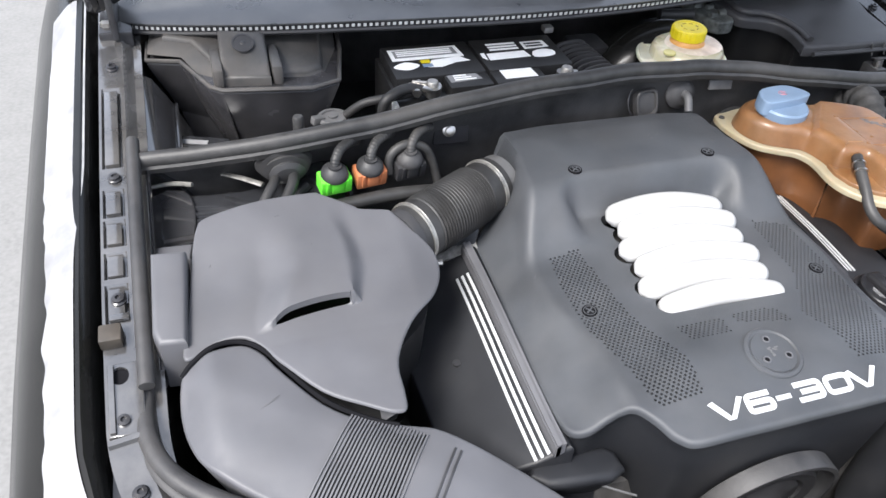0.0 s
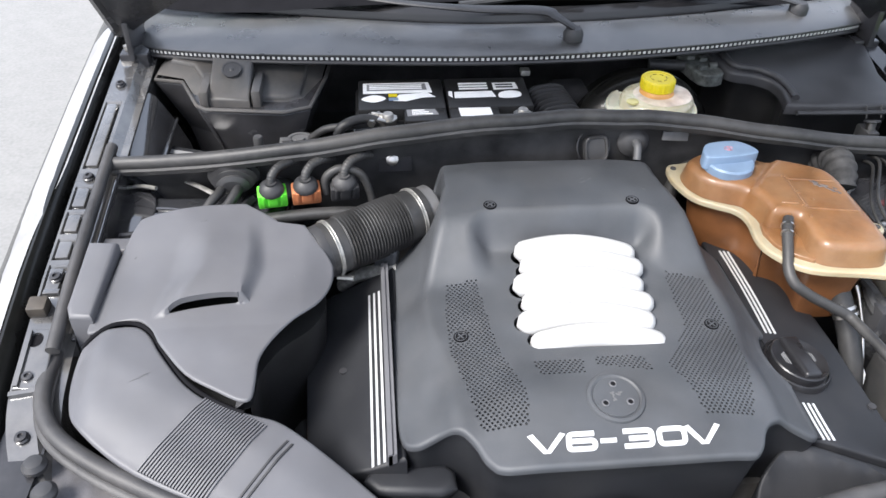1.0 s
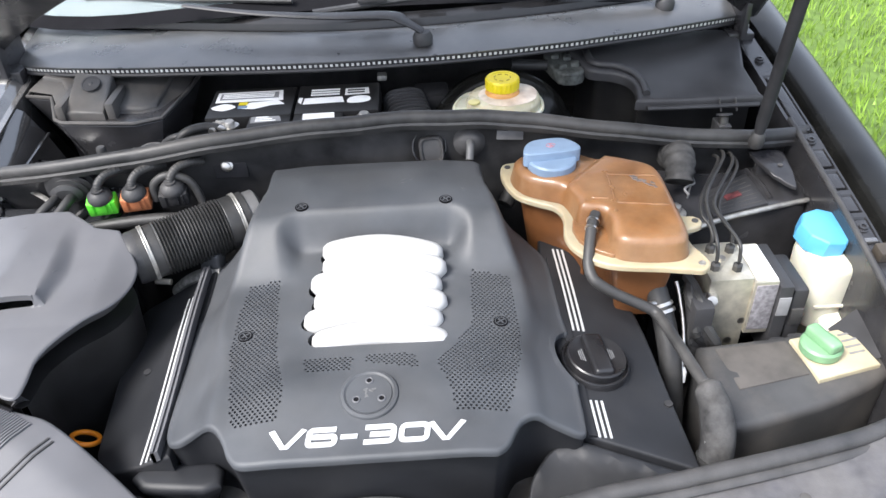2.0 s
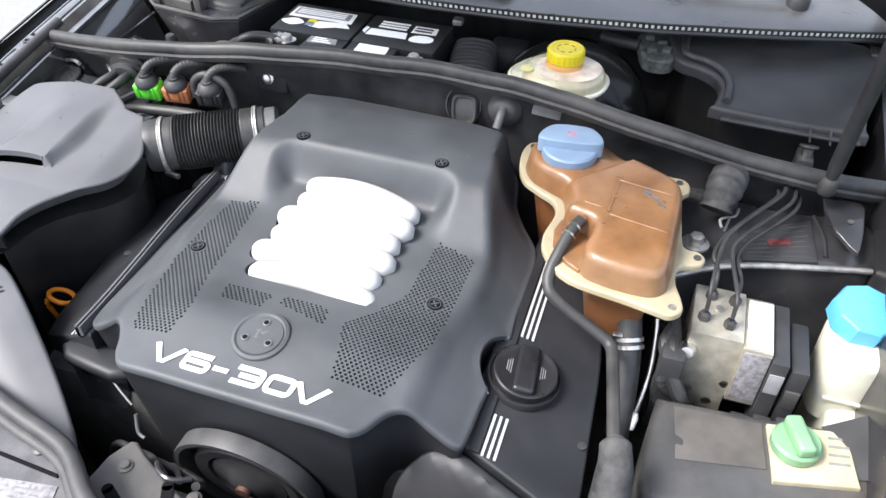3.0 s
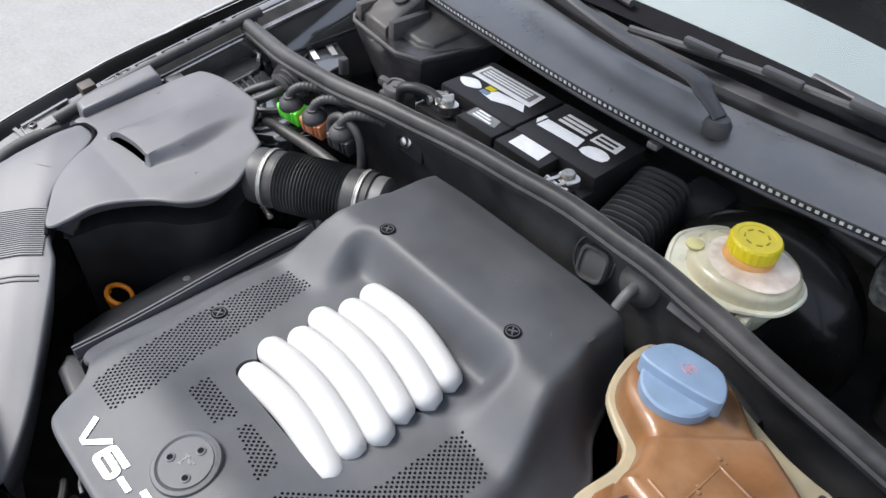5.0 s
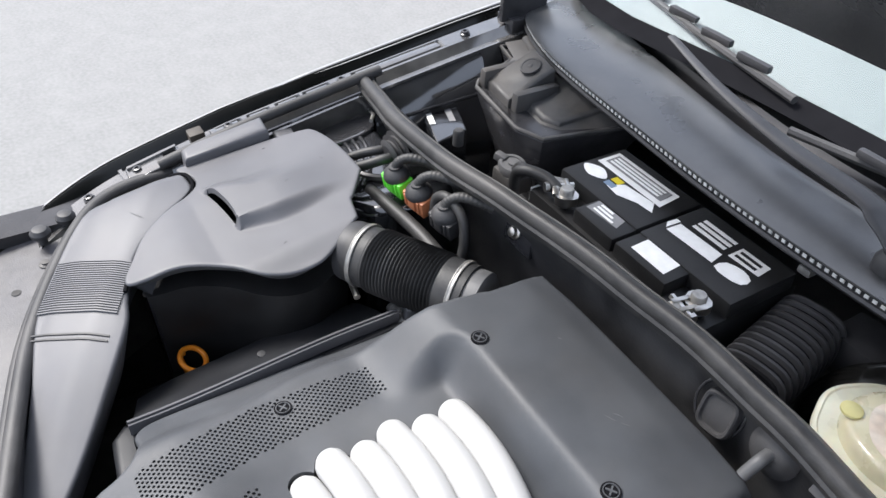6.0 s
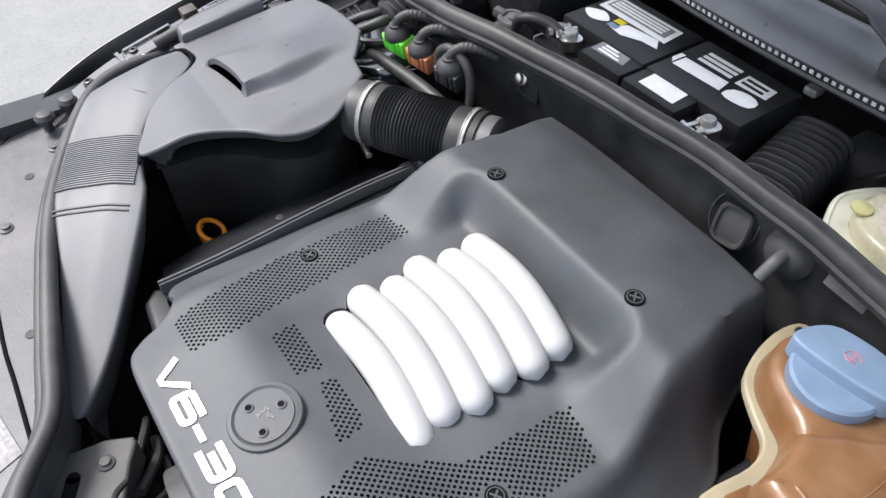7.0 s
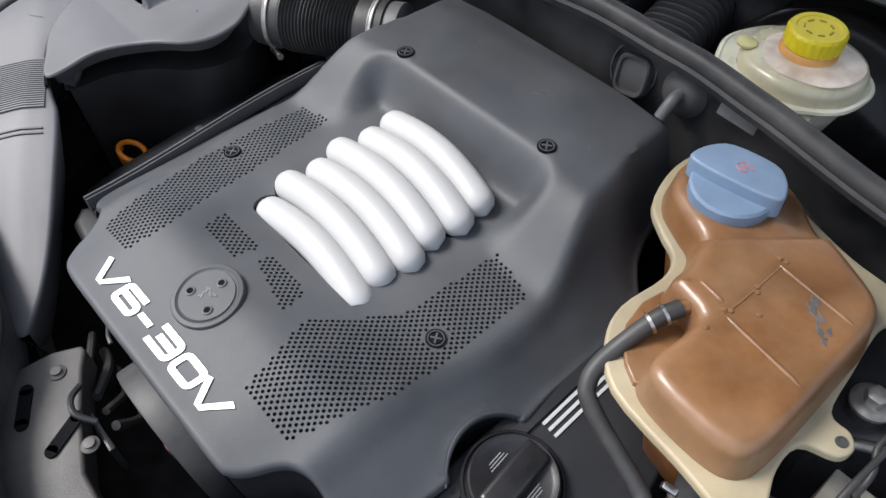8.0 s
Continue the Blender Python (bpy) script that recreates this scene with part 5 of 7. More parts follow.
faded = material("faded_red_print", (0.42, 0.17, 0.2), 0.5, vary=0.35, scale=300)
part("print_ring", add_tube(bmesh.new(), [m @ Vector((0.001 + 0.0062 * math.cos(a), 0.010 + 0.0055 * math.sin(a), 0.0254 - 0.06 * max(0.0, 0.005 + 0.0055 * math.sin(a)))) for a in (2 * math.pi * k / 20 for k in range(18))], 0.0006, 6), faded, cap, "worn red printed ring")
part("print_mark", merge(*[add_box(bmesh.new(), (0.006 - 0.001 * k, 0.0013, 0.0005), m @ pose(0.001, 0.0075 + 0.0026 * k, 0.0255 - 0.06 * max(0.0, 0.0025 + 0.0026 * k), -3, 0, 18 - 25 * k), 0.0) for k in range(3)]), faded, cap, "worn red printed mark")

# ---- hoses beside the tank ----
h = thing("vent_hose", (0.36, -0.2, 0.78), "thin black rubber hose from the coolant tank", "hose")
part("line", tube(((0.287, -0.062, 0.8855), (0.2795, -0.0785, 0.881), (0.272, -0.105, 0.868), (0.2675, -0.126, 0.854), (0.270, -0.139, 0.845), (0.278, -0.1455, 0.838), (0.300, -0.150, 0.824), (0.335, -0.155, 0.806), (0.348, -0.160, 0.800), (0.3535, -0.172, 0.798), (0.360, -0.207, 0.797), (0.373, -0.282, 0.795)), 0.0070, 14, 6), HOSE, h)
for q, d in (((0.2815, -0.074, 0.8825), (-0.4, -0.86, -0.26)), ((0.2775, -0.085, 0.8785), (-0.38, -0.86, -0.34))):
    part("clip", lathe(((0.0074, -0.0012), (0.0086, -0.0012), (0.0086, 0.0012), (0.0074, 0.0012)), aim(q, d), 20), STEEL, h, "steel spring clip")
h = thing("radiator_hose", (0.38, -0.35, 0.7), "thick dusty black radiator hose with a rubber elbow", "hose")
part("elbow", tube(((0.3735, -0.277, 0.7955), (0.3765, -0.289, 0.791), (0.380, -0.306, 0.779), (0.3795, -0.326, 0.755), (0.375, -0.338, 0.722), (0.37, -0.343, 0.66)), lambda t: 0.0085 + 0.0075 * ss(0.02, 0.14, t) + 0.0030 * ss(0.15, 0.5, t), 22, 8), ELBOW, h)
part("joint_band", lathe(((0.0190, -0.002), (0.0205, -0.002), (0.0205, 0.002), (0.0190, 0.002)), aim((0.3765, -0.335, 0.733), (-0.13, -0.35, -0.92)), 26), HOSE, h)
for k in range(5):
    rnd = random.Random(40 + k)
    side_dir = Vector((-0.85, -0.3, 0.4)).normalized()
    q = Vector((0.380, -0.306, 0.779)).lerp(Vector((0.3795, -0.326, 0.755)), k / 4) + side_dir * (0.0164 + 0.0005 * k)
    part("worn_patch", lathe(((0.0040, -0.0008), (0.003, 0.0003), (0, 0.0004)), aim(q, side_dir) @ Matrix.Diagonal((rnd.uniform(0.4, 0.8), rnd.uniform(0.8, 1.5), 1, 1)), 9, wobble=lambda a, h: 0.3 * math.sin(3 * a)), PAPER_GREY, h, "pale worn patch")
h = thing("lower_tank_hose", (0.38, -0.2, 0.7), "thick black hose under the coolant tank with a steel spring clip", "hose")
part("line", tube(((0.362, -0.105, 0.80), (0.369, -0.125, 0.775), (0.374, -0.152, 0.745), (0.377, -0.178, 0.705), (0.380, -0.200, 0.64), (0.38, -0.21, 0.56)), 0.0145, 16, 6), HOSE, h)
for k in (0, 0.007):
    part("clip", lathe(((0.015, -0.0022), (0.0165, -0.0022), (0.0165, 0.0022), (0.015, 0.0022)), aim((0.3685 + k * 0.3, -0.123 - k, 0.777 - k * 0.7), (0.25, -0.6, -0.7)), 24), STEEL, h)
part("clip_ear", add_box(bmesh.new(), (0.012, 0.006, 0.010), pose(0.3535, -0.131, 0.786, 20, 10, 15), 0.0015), STEEL, h)
h = thing("silver_pipe", (0.40, -0.17, 0.68), "thin bent silver pipe beside the hoses", "pipe")
part("line", tube(((0.394, -0.098, 0.795), (0.397, -0.112, 0.780), (0.399, -0.136, 0.750), (0.396, -0.158, 0.725), (0.392, -0.172, 0.706)), lambda t: 0.0026 + 0.0014 * ss(0.6, 1.0, t), 10), STEEL, h)
part("fitting", lathe(((0.007, -0.01), (0.007, 0.004), (0.004, 0.01), (0, 0.01)), aim((0.391, -0.176, 0.702), (0.15, 0.4, 0.7)), 12), PAPER, h, "white plastic fitting")


# ---- brake fluid reservoir, booster, corrugated duct ----
res = thing("brake_fluid_reservoir", (0.195, 0.236, 0.86), "round milky plastic brake fluid reservoir", "fluid reservoir")
m = pose(0.193, 0.235, 0.897, 0, 0, 12) @ Matrix.Diagonal((1.08, 0.98, 1, 1))
part("rim", lathe(((0.050, -0.004), (0.0665, -0.0035), (0.0680, -0.001), (0.0670, 0.0015), (0.0640, 0.0025), (0.0625, 0.0010), (0.052, 0.0010)), m, 64, wobble=lambda a, h: 0.026 * math.cos(3 * a) + 0.016 * math.sin(7 * a)), RESERVOIR, res, "wavy welded rim")
part("dome", lathe(((0.0550, 0.0), (0.0545, 0.010), (0.0520, 0.016), (0.047, 0.0192), (0, 0.0225)), m @ pose(0.008, 0, 0), 48), material("yellowed_milky_plastic", (0.55, 0.51, 0.36), 0.28, vary=0.2, scale=18, bump=0.15, sub=0.2, coat=0.4), res)
part("bowl", lathe(((0.030, -0.06), (0.045, -0.05), (0.055, -0.02), (0.057, -0.002)), m, 40), RESERVOIR, res)
part("stain", lathe(((0.043, 0.0202), (0.036, 0.0214), (0, 0.0234)), m @ pose(0.014, -0.003, 0), 32, wobble=lambda a, h: 0.02 * math.sin(5 * a)), material("pink_stain", (0.66, 0.60, 0.52), 0.35, vary=0.35, scale=45, dust=(0.55, 0.3, 0.18), dust_amount=0.6), res, "pinkish worn sticker")
bm = lathe(((0.0095, 0.0), (0.0095, 0.0022), (0.0085, 0.0028), (0, 0.003)), pose(0.153, 0.212, 0.9165), 24)
part("round_tag", bm, material("pale_yellow_plastic", (0.58, 0.53, 0.24), 0.4, vary=0.1, scale=60), res, "small pale yellow round tag")
part("foot", box(0.228, 0.185, 0.84, 0.242, 0.20, 0.89, 0.003), RESERVOIR, res)
m = pose(0.200, 0.243, 0.919)
part("neck", lathe(((0.0275, -0.004), (0.0270, 0.001), (0.0235, 0.006), (0, 0.006)), m @ pose(0, -0.003, 0), 32), material("amber_neck", (0.6, 0.3, 0.08), 0.4, vary=0.15, scale=50), res)
c = part("cap", lathe(((0.0245, 0.005), (0.0262, 0.007), (0.0262, 0.021), (0.0245, 0.0235), (0.020, 0.0235), (0.019, 0.0225), (0, 0.0225)), m, 96, wobble=lambda a, h: 0.028 * (1 if math.sin(a * 24) > 0 else 0) if 0.006 < h < 0.022 else 0), CAP_YELLOW, res, "bright yellow ribbed cap")
for k in range(7):
    a = 2 * math.pi * k / 7
    b = bmesh.new()
    add_box(b, (0.006, 0.0016, 0.0010), m @ pose(0.0125 * math.cos(a), 0.0125 * math.sin(a), 0.0228, 0, 0, 90 + math.degrees(a)), 0.0)
    part("print_mark", b, material("ochre_print", (0.3, 0.22, 0.02), 0.5) if k == 0 else bpy.data.materials["ochre_print"], c)
b = thing("brake_booster", (0.2, 0.38, 0.72), "large round black brake booster", "brake booster")
m = aim((0.205, 0.245, 0.80), (0, 1, -0.12))
part("shell", lathe(((0.03, -0.02), (0.05, 0.0), (0.085, 0.012), (0.115, 0.03), (0.125, 0.05), (0.128, 0.056), (0.128, 0.064), (0.122, 0.07), (0.12, 0.1), (0.09, 0.13), (0, 0.14)), m, 56), PAINT, b)
part("cylinder", add_tube(bmesh.new(), [(0.205, 0.16, 0.81), (0.205, 0.25, 0.80)], 0.022, 20), ZINC, b)
d = thing("corrugated_duct", (0.07, 0.28, 0.8), "black corrugated plastic duct beside the battery", "duct")
p0, p1 = Vector((0.062, 0.212, 0.850)), Vector((0.042, 0.330, 0.858))
m = aim(p0, p1 - p0)
L = (p1 - p0).length
squared = lambda a, h: 0.7 * ((abs(math.cos(a)) ** 4 + abs(math.sin(a)) ** 4) ** -0.25 - 1)
# Core in lightless black, which paints the shade in the grooves between ribs
part("core", lathe(((0.0, -0.004), (0.032, -0.003), (0.0335, 0.0), (0.0335, L)), m, 32, wobble=squared), HOLE, d)
for k in range(11):
    h = 0.003 + (L - 0.006) * k / 10
    part("rib", lathe(((0.0330, h - 0.0036), (0.0378, h - 0.0016), (0.0382, h), (0.0378, h + 0.0016), (0.0330, h + 0.0036)), m, 32, wobble=squared), PLASTIC_DARK, d)
part("end_block", box(0.06, 0.325, 0.83, 0.12, 0.385, 0.878, 0.008), DUCT_MATT, d)
part("clip", box(0.0, 0.335, 0.905, 0.016, 0.352, 0.915, 0.003), ZINC, d)


# ---- battery ----
bat = thing("battery", (-0.135, 0.265, 0.72), "black car battery with white printed labels", "battery")
part("case", box(-0.275, 0.19, 0.73, 0.005, 0.345, 0.885, 0.005), BLACK_CASE, bat)
BZ = 0.905
lids = []
for x0, x1 in ((-0.270, -0.134), (-0.130, 0.004)):
    lid = part("lid", box(x0, 0.232, 0.878, x1, 0.335, BZ, 0.004), BLACK_CASE, bat)
    lids.append(lid)
part("front_step", box(-0.2, 0.196, 0.878, -0.134, 0.235, BZ - 0.002, 0.004), BLACK_CASE, bat)
part("front_step", box(-0.13, 0.196, 0.878, -0.052, 0.235, BZ - 0.002, 0.004), BLACK_CASE, bat)
part("case_label", box(-0.2775, 0.194, 0.77, -0.2750, 0.226, 0.884, 0.0005), PAPER, bat, "white label on the battery's end")


def flat(name, corners, mat, lift, parent, n=1, label=""):
    part(name, pad(corners, lambda x, y: BZ + lift, r=0.0, depth=0.0006, res=0.03, n=n), mat, parent, label)


flat("label", ((-0.262, 0.284), (-0.262, 0.320), (-0.156, 0.320), (-0.152, 0.284)), PAPER, 0.0008, bat, label="white printed label")
flat("print_panel", ((-0.256, 0.292), (-0.256, 0.314), (-0.162, 0.314), (-0.160, 0.292)), PAPER_GREY, 0.0016, bat)
for i in range(3):
    flat("print_line", ((-0.252, 0.295 + 0.006 * i), (-0.252, 0.298 + 0.006 * i), (-0.168, 0.298 + 0.006 * i), (-0.168, 0.295 + 0.006 * i)), PAPER, 0.0024, bat)
flat("label_oval", ((-0.265, 0.265), (-0.245, 0.278), (-0.226, 0.266), (-0.245, 0.254)), PAPER, 0.0008, bat, 4)
flat("label_swoosh", ((-0.215, 0.258), (-0.205, 0.278), (-0.160, 0.283), (-0.148, 0.268), (-0.170, 0.266), (-0.195, 0.255)), PAPER, 0.0010, bat, 1)
flat("yellow_mark", ((-0.222, 0.270), (-0.222, 0.280), (-0.208, 0.280), (-0.208, 0.270)), CAP_YELLOW, 0.0014, bat)
flat("blue_mark", ((-0.222, 0.258), (-0.222, 0.267), (-0.207, 0.267), (-0.207, 0.258)), CAP_BLUE, 0.0014, bat)
flat("worn_label", ((-0.195, 0.210), (-0.196, 0.231), (-0.152, 0.231), (-0.147, 0.214)), PAPER_GREY, -0.0014, bat)
for i in range(3):
    flat("print_line", ((-0.188, 0.214 + 0.006 * i), (-0.188, 0.217 + 0.006 * i), (-0.156 - 0.006 * i, 0.217 + 0.006 * i), (-0.156 - 0.006 * i, 0.214 + 0.006 * i)), PAPER, -0.0006, bat)
flat("label", ((-0.114, 0.206), (-0.115, 0.232), (-0.066, 0.232), (-0.064, 0.206)), PAPER, -0.0012, bat, label="white rectangular label")
flat("label_band", ((-0.118, 0.262), (-0.117, 0.283), (-0.056, 0.284), (-0.052, 0.264)), PAPER, 0.0008, bat, 1)
flat("label_corner", ((-0.127, 0.272), (-0.126, 0.286), (-0.120, 0.286), (-0.121, 0.264)), PAPER, 0.0008, bat, 1)
for i in range(3):
    flat("print_line", ((-0.108, 0.292 + 0.009 * i), (-0.108, 0.297 + 0.009 * i), (-0.061, 0.297 + 0.009 * i), (-0.061, 0.292 + 0.009 * i)), PAPER, 0.0008, bat)
flat("label_block", ((-0.052, 0.289), (-0.052, 0.313), (-0.014, 0.313), (-0.012, 0.291)), PAPER, 0.0008, bat)
for i in range(2):
    flat("print_line", ((-0.048, 0.294 + 0.009 * i), (-0.048, 0.298 + 0.009 * i), (-0.020, 0.298 + 0.009 * i), (-0.020, 0.294 + 0.009 * i)), INK, 0.0016, bat)
flat("label_oval", ((-0.047, 0.262), (-0.044, 0.278), (-0.026, 0.284), (-0.011, 0.278), (-0.012, 0.264), (-0.03, 0.259)), PAPER, 0.0008, bat, 2)


def build_terminal(x, y, spin, name):
    t = thing("battery_terminal", (x, y, 0.885), name, "battery terminal", "battery terminals")
    rnd = random.Random(int(abs(x) * 1000))
    part("post", lathe(((0.009, 0), (0.0085, 0.022), (0.007, 0.024), (0, 0.024)), pose(x, y, 0.888), 14), ZINC, t)
    part("clamp_ring", lathe(((0.0105, 0), (0.0138, 0.0), (0.0138, 0.011), (0.0105, 0.011)), pose(x, y, 0.893), 14, wobble=lambda a, h: 0.08 * math.sin(3 * a)), STEEL, t)
    m = pose(x, y, 0.898, 0, 0, spin)
    for k, (dx, dy, dz, sx, sy, sz) in enumerate(((0.018, 0.007, 0.002, 0.022, 0.005, 0.013), (0.018, -0.006, 0.003, 0.022, 0.005, 0.012), (0.029, 0.001, 0.004, 0.012, 0.016, 0.006), (0.006, 0.012, 0.006, 0.014, 0.007, 0.006))):
        part("clamp_ear", add_box(bmesh.new(), (sx, sy, sz), m @ pose(dx, dy, dz, rnd.uniform(-12, 12), rnd.uniform(-14, 14), rnd.uniform(-16, 16)), 0.0015), STEEL if k % 2 else ZINC, t)
    part("bolt", add_tube(bmesh.new(), [m @ Vector((0.02, -0.016, 0.003)), m @ Vector((0.02, 0.017, 0.003))], 0.0036, 6), STEEL, t)
    part("nut", lathe(((0.0062, 0), (0.0062, 0.005), (0, 0.0052)), m @ pose(0.02, 0.016, 0.003, -90), 6), STEEL, t)
    return t


t1 = build_terminal(-0.225, 0.205, 160, "dull grey lead battery clamp with a black cable")
part("cable", tube(((-0.238, 0.205, 0.898), (-0.26, 0.202, 0.905), (-0.285, 0.190, 0.905), (-0.30, 0.186, 0.89), (-0.302, 0.19, 0.84)), 0.0075, 12, 6), HOSE, t1)
t2 = build_terminal(-0.018, 0.209, -100, "dull grey lead battery clamp with a black cable")
part("cable", tube(((-0.022, 0.195, 0.896), (-0.03, 0.18, 0.89), (-0.05, 0.185, 0.86), (-0.06, 0.2, 0.8)), 0.006, 10, 6), HOSE, t2)


# ---- black module box under the scuttle ----
mb = thing("module_box", (-0.46, 0.32, 0.75), "black moulded plastic control module housing", "module box")
MB = ((-0.60, 0.43), (-0.602, 0.372), (-0.556, 0.360), (-0.520, 0.275), (-0.505, 0.262), (-0.385, 0.246), (-0.345, 0.262), (-0.325, 0.36), (-0.318, 0.43))
part("tray", pad(MB, lambda x, y: 0.893, r=0.004, depth=0.14, res=0.03, n=1, taper=-0.05), PAINT_INNER, mb)
part("rim", tube([(x, y, 0.896) for x, y in MB], 0.0032, 8, smooth=False), PLASTIC_DUSTY, mb)
TOP = ((-0.575, 0.43), (-0.577, 0.392), (-0.538, 0.378), (-0.500, 0.305), (-0.385, 0.290), (-0.362, 0.302), (-0.345, 0.43))
part("lid", pad(TOP, lambda x, y: 0.903 + 0.02 * ss(0.30, 0.40, y), r=0.008, depth=0.012, res=0.02, n=1, taper=0.022), PLASTIC_DUSTY, mb)
part("centre_block", pad(((-0.500, 0.356), (-0.503, 0.278), (-0.438, 0.270), (-0.436, 0.346)), lambda x, y: 0.908 + 0.036 * ss(0.280, 0.362, y), r=0.005, depth=0.035, res=0.02, n=1), PLASTIC_DUSTY, mb)
for x in (-0.508, -0.428):
    part("rib", box(x - 0.007, 0.272, 0.885, x + 0.007, 0.345, 0.920, 0.004), PLASTIC_DUSTY, mb)
part("round_dot", lathe(((0.016, 0), (0.0155, 0.0012), (0.013, 0.0012), (0.0125, 0.0004), (0.004, 0.0004), (0.003, 0.0012), (0, 0.0014)), pose(-0.468, 0.326, 0.9325, 26), 28), PLASTIC_DARK, mb)

# ---- bits on the left tower ----
pl = thing("ground_plate", (-0.56, 0.24, 0.80), "black plate with a white strip behind the seal", "plate")
part("plate", pad(((-0.605, 0.226), (-0.604, 0.286), (-0.505, 0.252), (-0.492, 0.190)), lambda x, y: 0.828, r=0.004, depth=0.1, res=0.05, n=1), TOWER, pl)
part("white_strip", merge(strip_on(lambda x, y: 0.828, -0.600, 0.231, -0.540, 0.212, 0.009, 0.0012, 4)), PAPER, pl)
part("print", strip_on(lambda x, y: 0.828, -0.590, 0.262, -0.535, 0.244, 0.010, 0.0008, 4), PAPER_GREY, pl)
st = thing("tower_strip", (-0.61, 0.11, 0.82), "narrow white strip on the black inner wing", "sticker")
part("paper", pad(((-0.606, 0.065), (-0.606, 0.12), (-0.594, 0.12), (-0.594, 0.065)), lambda x, y: tower_l(x, y) + 0.002, r=0.0004, depth=0.002, res=0.03, n=1), PAPER, st)
cb = thing("cable_connector", (-0.355, 0.185, 0.86), "round cap, greyed for its sky reflection, on a dusty black cable connector", "connector")
part("body", box(-0.386, 0.214, 0.82, -0.338, 0.250, 0.846, 0.006), PLASTIC_DUSTY, cb)
# Grey on the cap and lug paints sky reflected in glossy black
part("cap", lathe(((0.025, 0.0), (0.026, 0.010), (0.023, 0.0135), (0.018, 0.0135), (0.017, 0.0115), (0.008, 0.0115), (0.0075, 0.0145), (0, 0.015)), pose(-0.362, 0.2315, 0.846, 8, 0, 0) @ Matrix.Diagonal((0.9, 0.7, 1, 1)), 28), GREY_PLASTIC, cb, "black cap coloured grey for its sky reflection")
part("cap_lug", add_box(bmesh.new(), (0.018, 0.012, 0.012), pose(-0.384, 0.226, 0.856, 0, 10, 20), 0.003), GREY_PLASTIC, cb)
part("post", lathe(((0.0075, 0), (0.0075, 0.020), (0.006, 0.023), (0, 0.024)), pose(-0.417, 0.176, 0.872), 12), PLASTIC_DUSTY, cb)
part("lead", tube(((-0.345, 0.222, 0.862), (-0.32, 0.212, 0.884), (-0.275, 0.205, 0.893), (-0.245, 0.205, 0.897)), 0.006, 10), HOSE, cb)
gr = thing("cable_grommet", (-0.452, 0.09, 0.85), "ribbed black rubber cable grommet with two cables", "grommet")
m = aim((-0.447, 0.116, 0.872), (0.05, -0.95, -0.12))
part("bellows", lathe(((0.034, -0.01), (0.0355, 0.003), (0.0275, 0.0035), (0.0275, 0.006), (0.0320, 0.010), (0.0235, 0.0105), (0.0235, 0.013), (0.0280, 0.017), (0.0190, 0.0175), (0.0190, 0.020), (0.0225, 0.023), (0.014, 0.026), (0, 0.027)), m @ pose(0, 0, 0.004) @ Matrix.Diagonal((1.02, 0.72, 1.1, 1)), 32), RUBBER, gr, angle=15)
part("cable", tube(((-0.460, 0.095, 0.864), (-0.463, 0.078, 0.864), (-0.474, 0.060, 0.858), (-0.492, 0.035, 0.842), (-0.505, 0.01, 0.825)), 0.0066, 10), HOSE, gr)
part("cable", tube(((-0.438, 0.095, 0.864), (-0.440, 0.076, 0.864), (-0.450, 0.058, 0.856), (-0.468, 0.035, 0.842), (-0.48, 0.01, 0.825)), 0.0072, 10), HOSE, gr)


def build_plug(x, y, mat, label):
    p = thing("sensor_plug", (x, y, 0.83), label, "plug", "plugs on the bulkhead")
    m = pose(x, y, 0.852, 12, 0, 8)
    b = bmesh.new()
    add_box(b, (0.040, 0.024, 0.024), m @ pose(0, 0, 0.0075), 0.003)
    add_box(b, (0.014, 0.006, 0.016), m @ pose(0, -0.012, 0.009), 0.002)
    add_box(b, (0.004, 0.006, 0.018), m @ pose(-0.012, -0.011, 0.010), 0.001)
    add_box(b, (0.004, 0.006, 0.018), m @ pose(0.012, -0.011, 0.010), 0.001)
    part("housing", b, mat, p)
    part("boot", lathe(((0.0168, 0.018), (0.0175, 0.021), (0.0160, 0.0265), (0.0115, 0.031), (0.0085, 0.033), (0.0080, 0.036), (0, 0.036)), m, 24), RUBBER, p, "black rubber boot")
    part("cable", tube([m @ Vector(q) for q in ((0, 0, 0.032), (0.003, 0.006, 0.041), (0.013, 0.016, 0.046), (0.029, 0.027, 0.043), (0.043, 0.038, 0.032))], lambda t: 0.0062 + 0.0003 * math.sin(t * 95), 10, 14), HOSE, p)


build_plug(-0.391, 0.072, PLUG_GREEN, "bright green plug with a black rubber boot")
build_plug(-0.345, 0.078, PLUG_BROWN, "brown-orange plug with a black rubber boot")
build_plug(-0.292, 0.084, PLASTIC_DARK, "black plug with a black rubber boot and cable")
h = thing("plug_cable_loop", (-0.27, 0.09, 0.84), "thin black cable looping over the plugs", "cable")
part("line", tube(((-0.318, 0.08, 0.855), (-0.316, 0.082, 0.88), (-0.295, 0.085, 0.892), (-0.268, 0.088, 0.88), (-0.256, 0.085, 0.85), (-0.25, 0.075, 0.82)), 0.006, 10, 6), HOSE, h)
h = thing("bay_hose", (-0.36, 0.05, 0.82), "black hose running along the back of the air box", "hose")
part("line", tube(((-0.44, 0.055, 0.82), (-0.40, 0.052, 0.832), (-0.35, 0.055, 0.836), (-0.30, 0.058, 0.836), (-0.24, 0.06, 0.83)), 0.009, 12, 6), HOSE, h)
w = thing("bulkhead_bolt", (-0.222, 0.13, 0.86), "steel bolt and bracket on the bulkhead", "bolt")
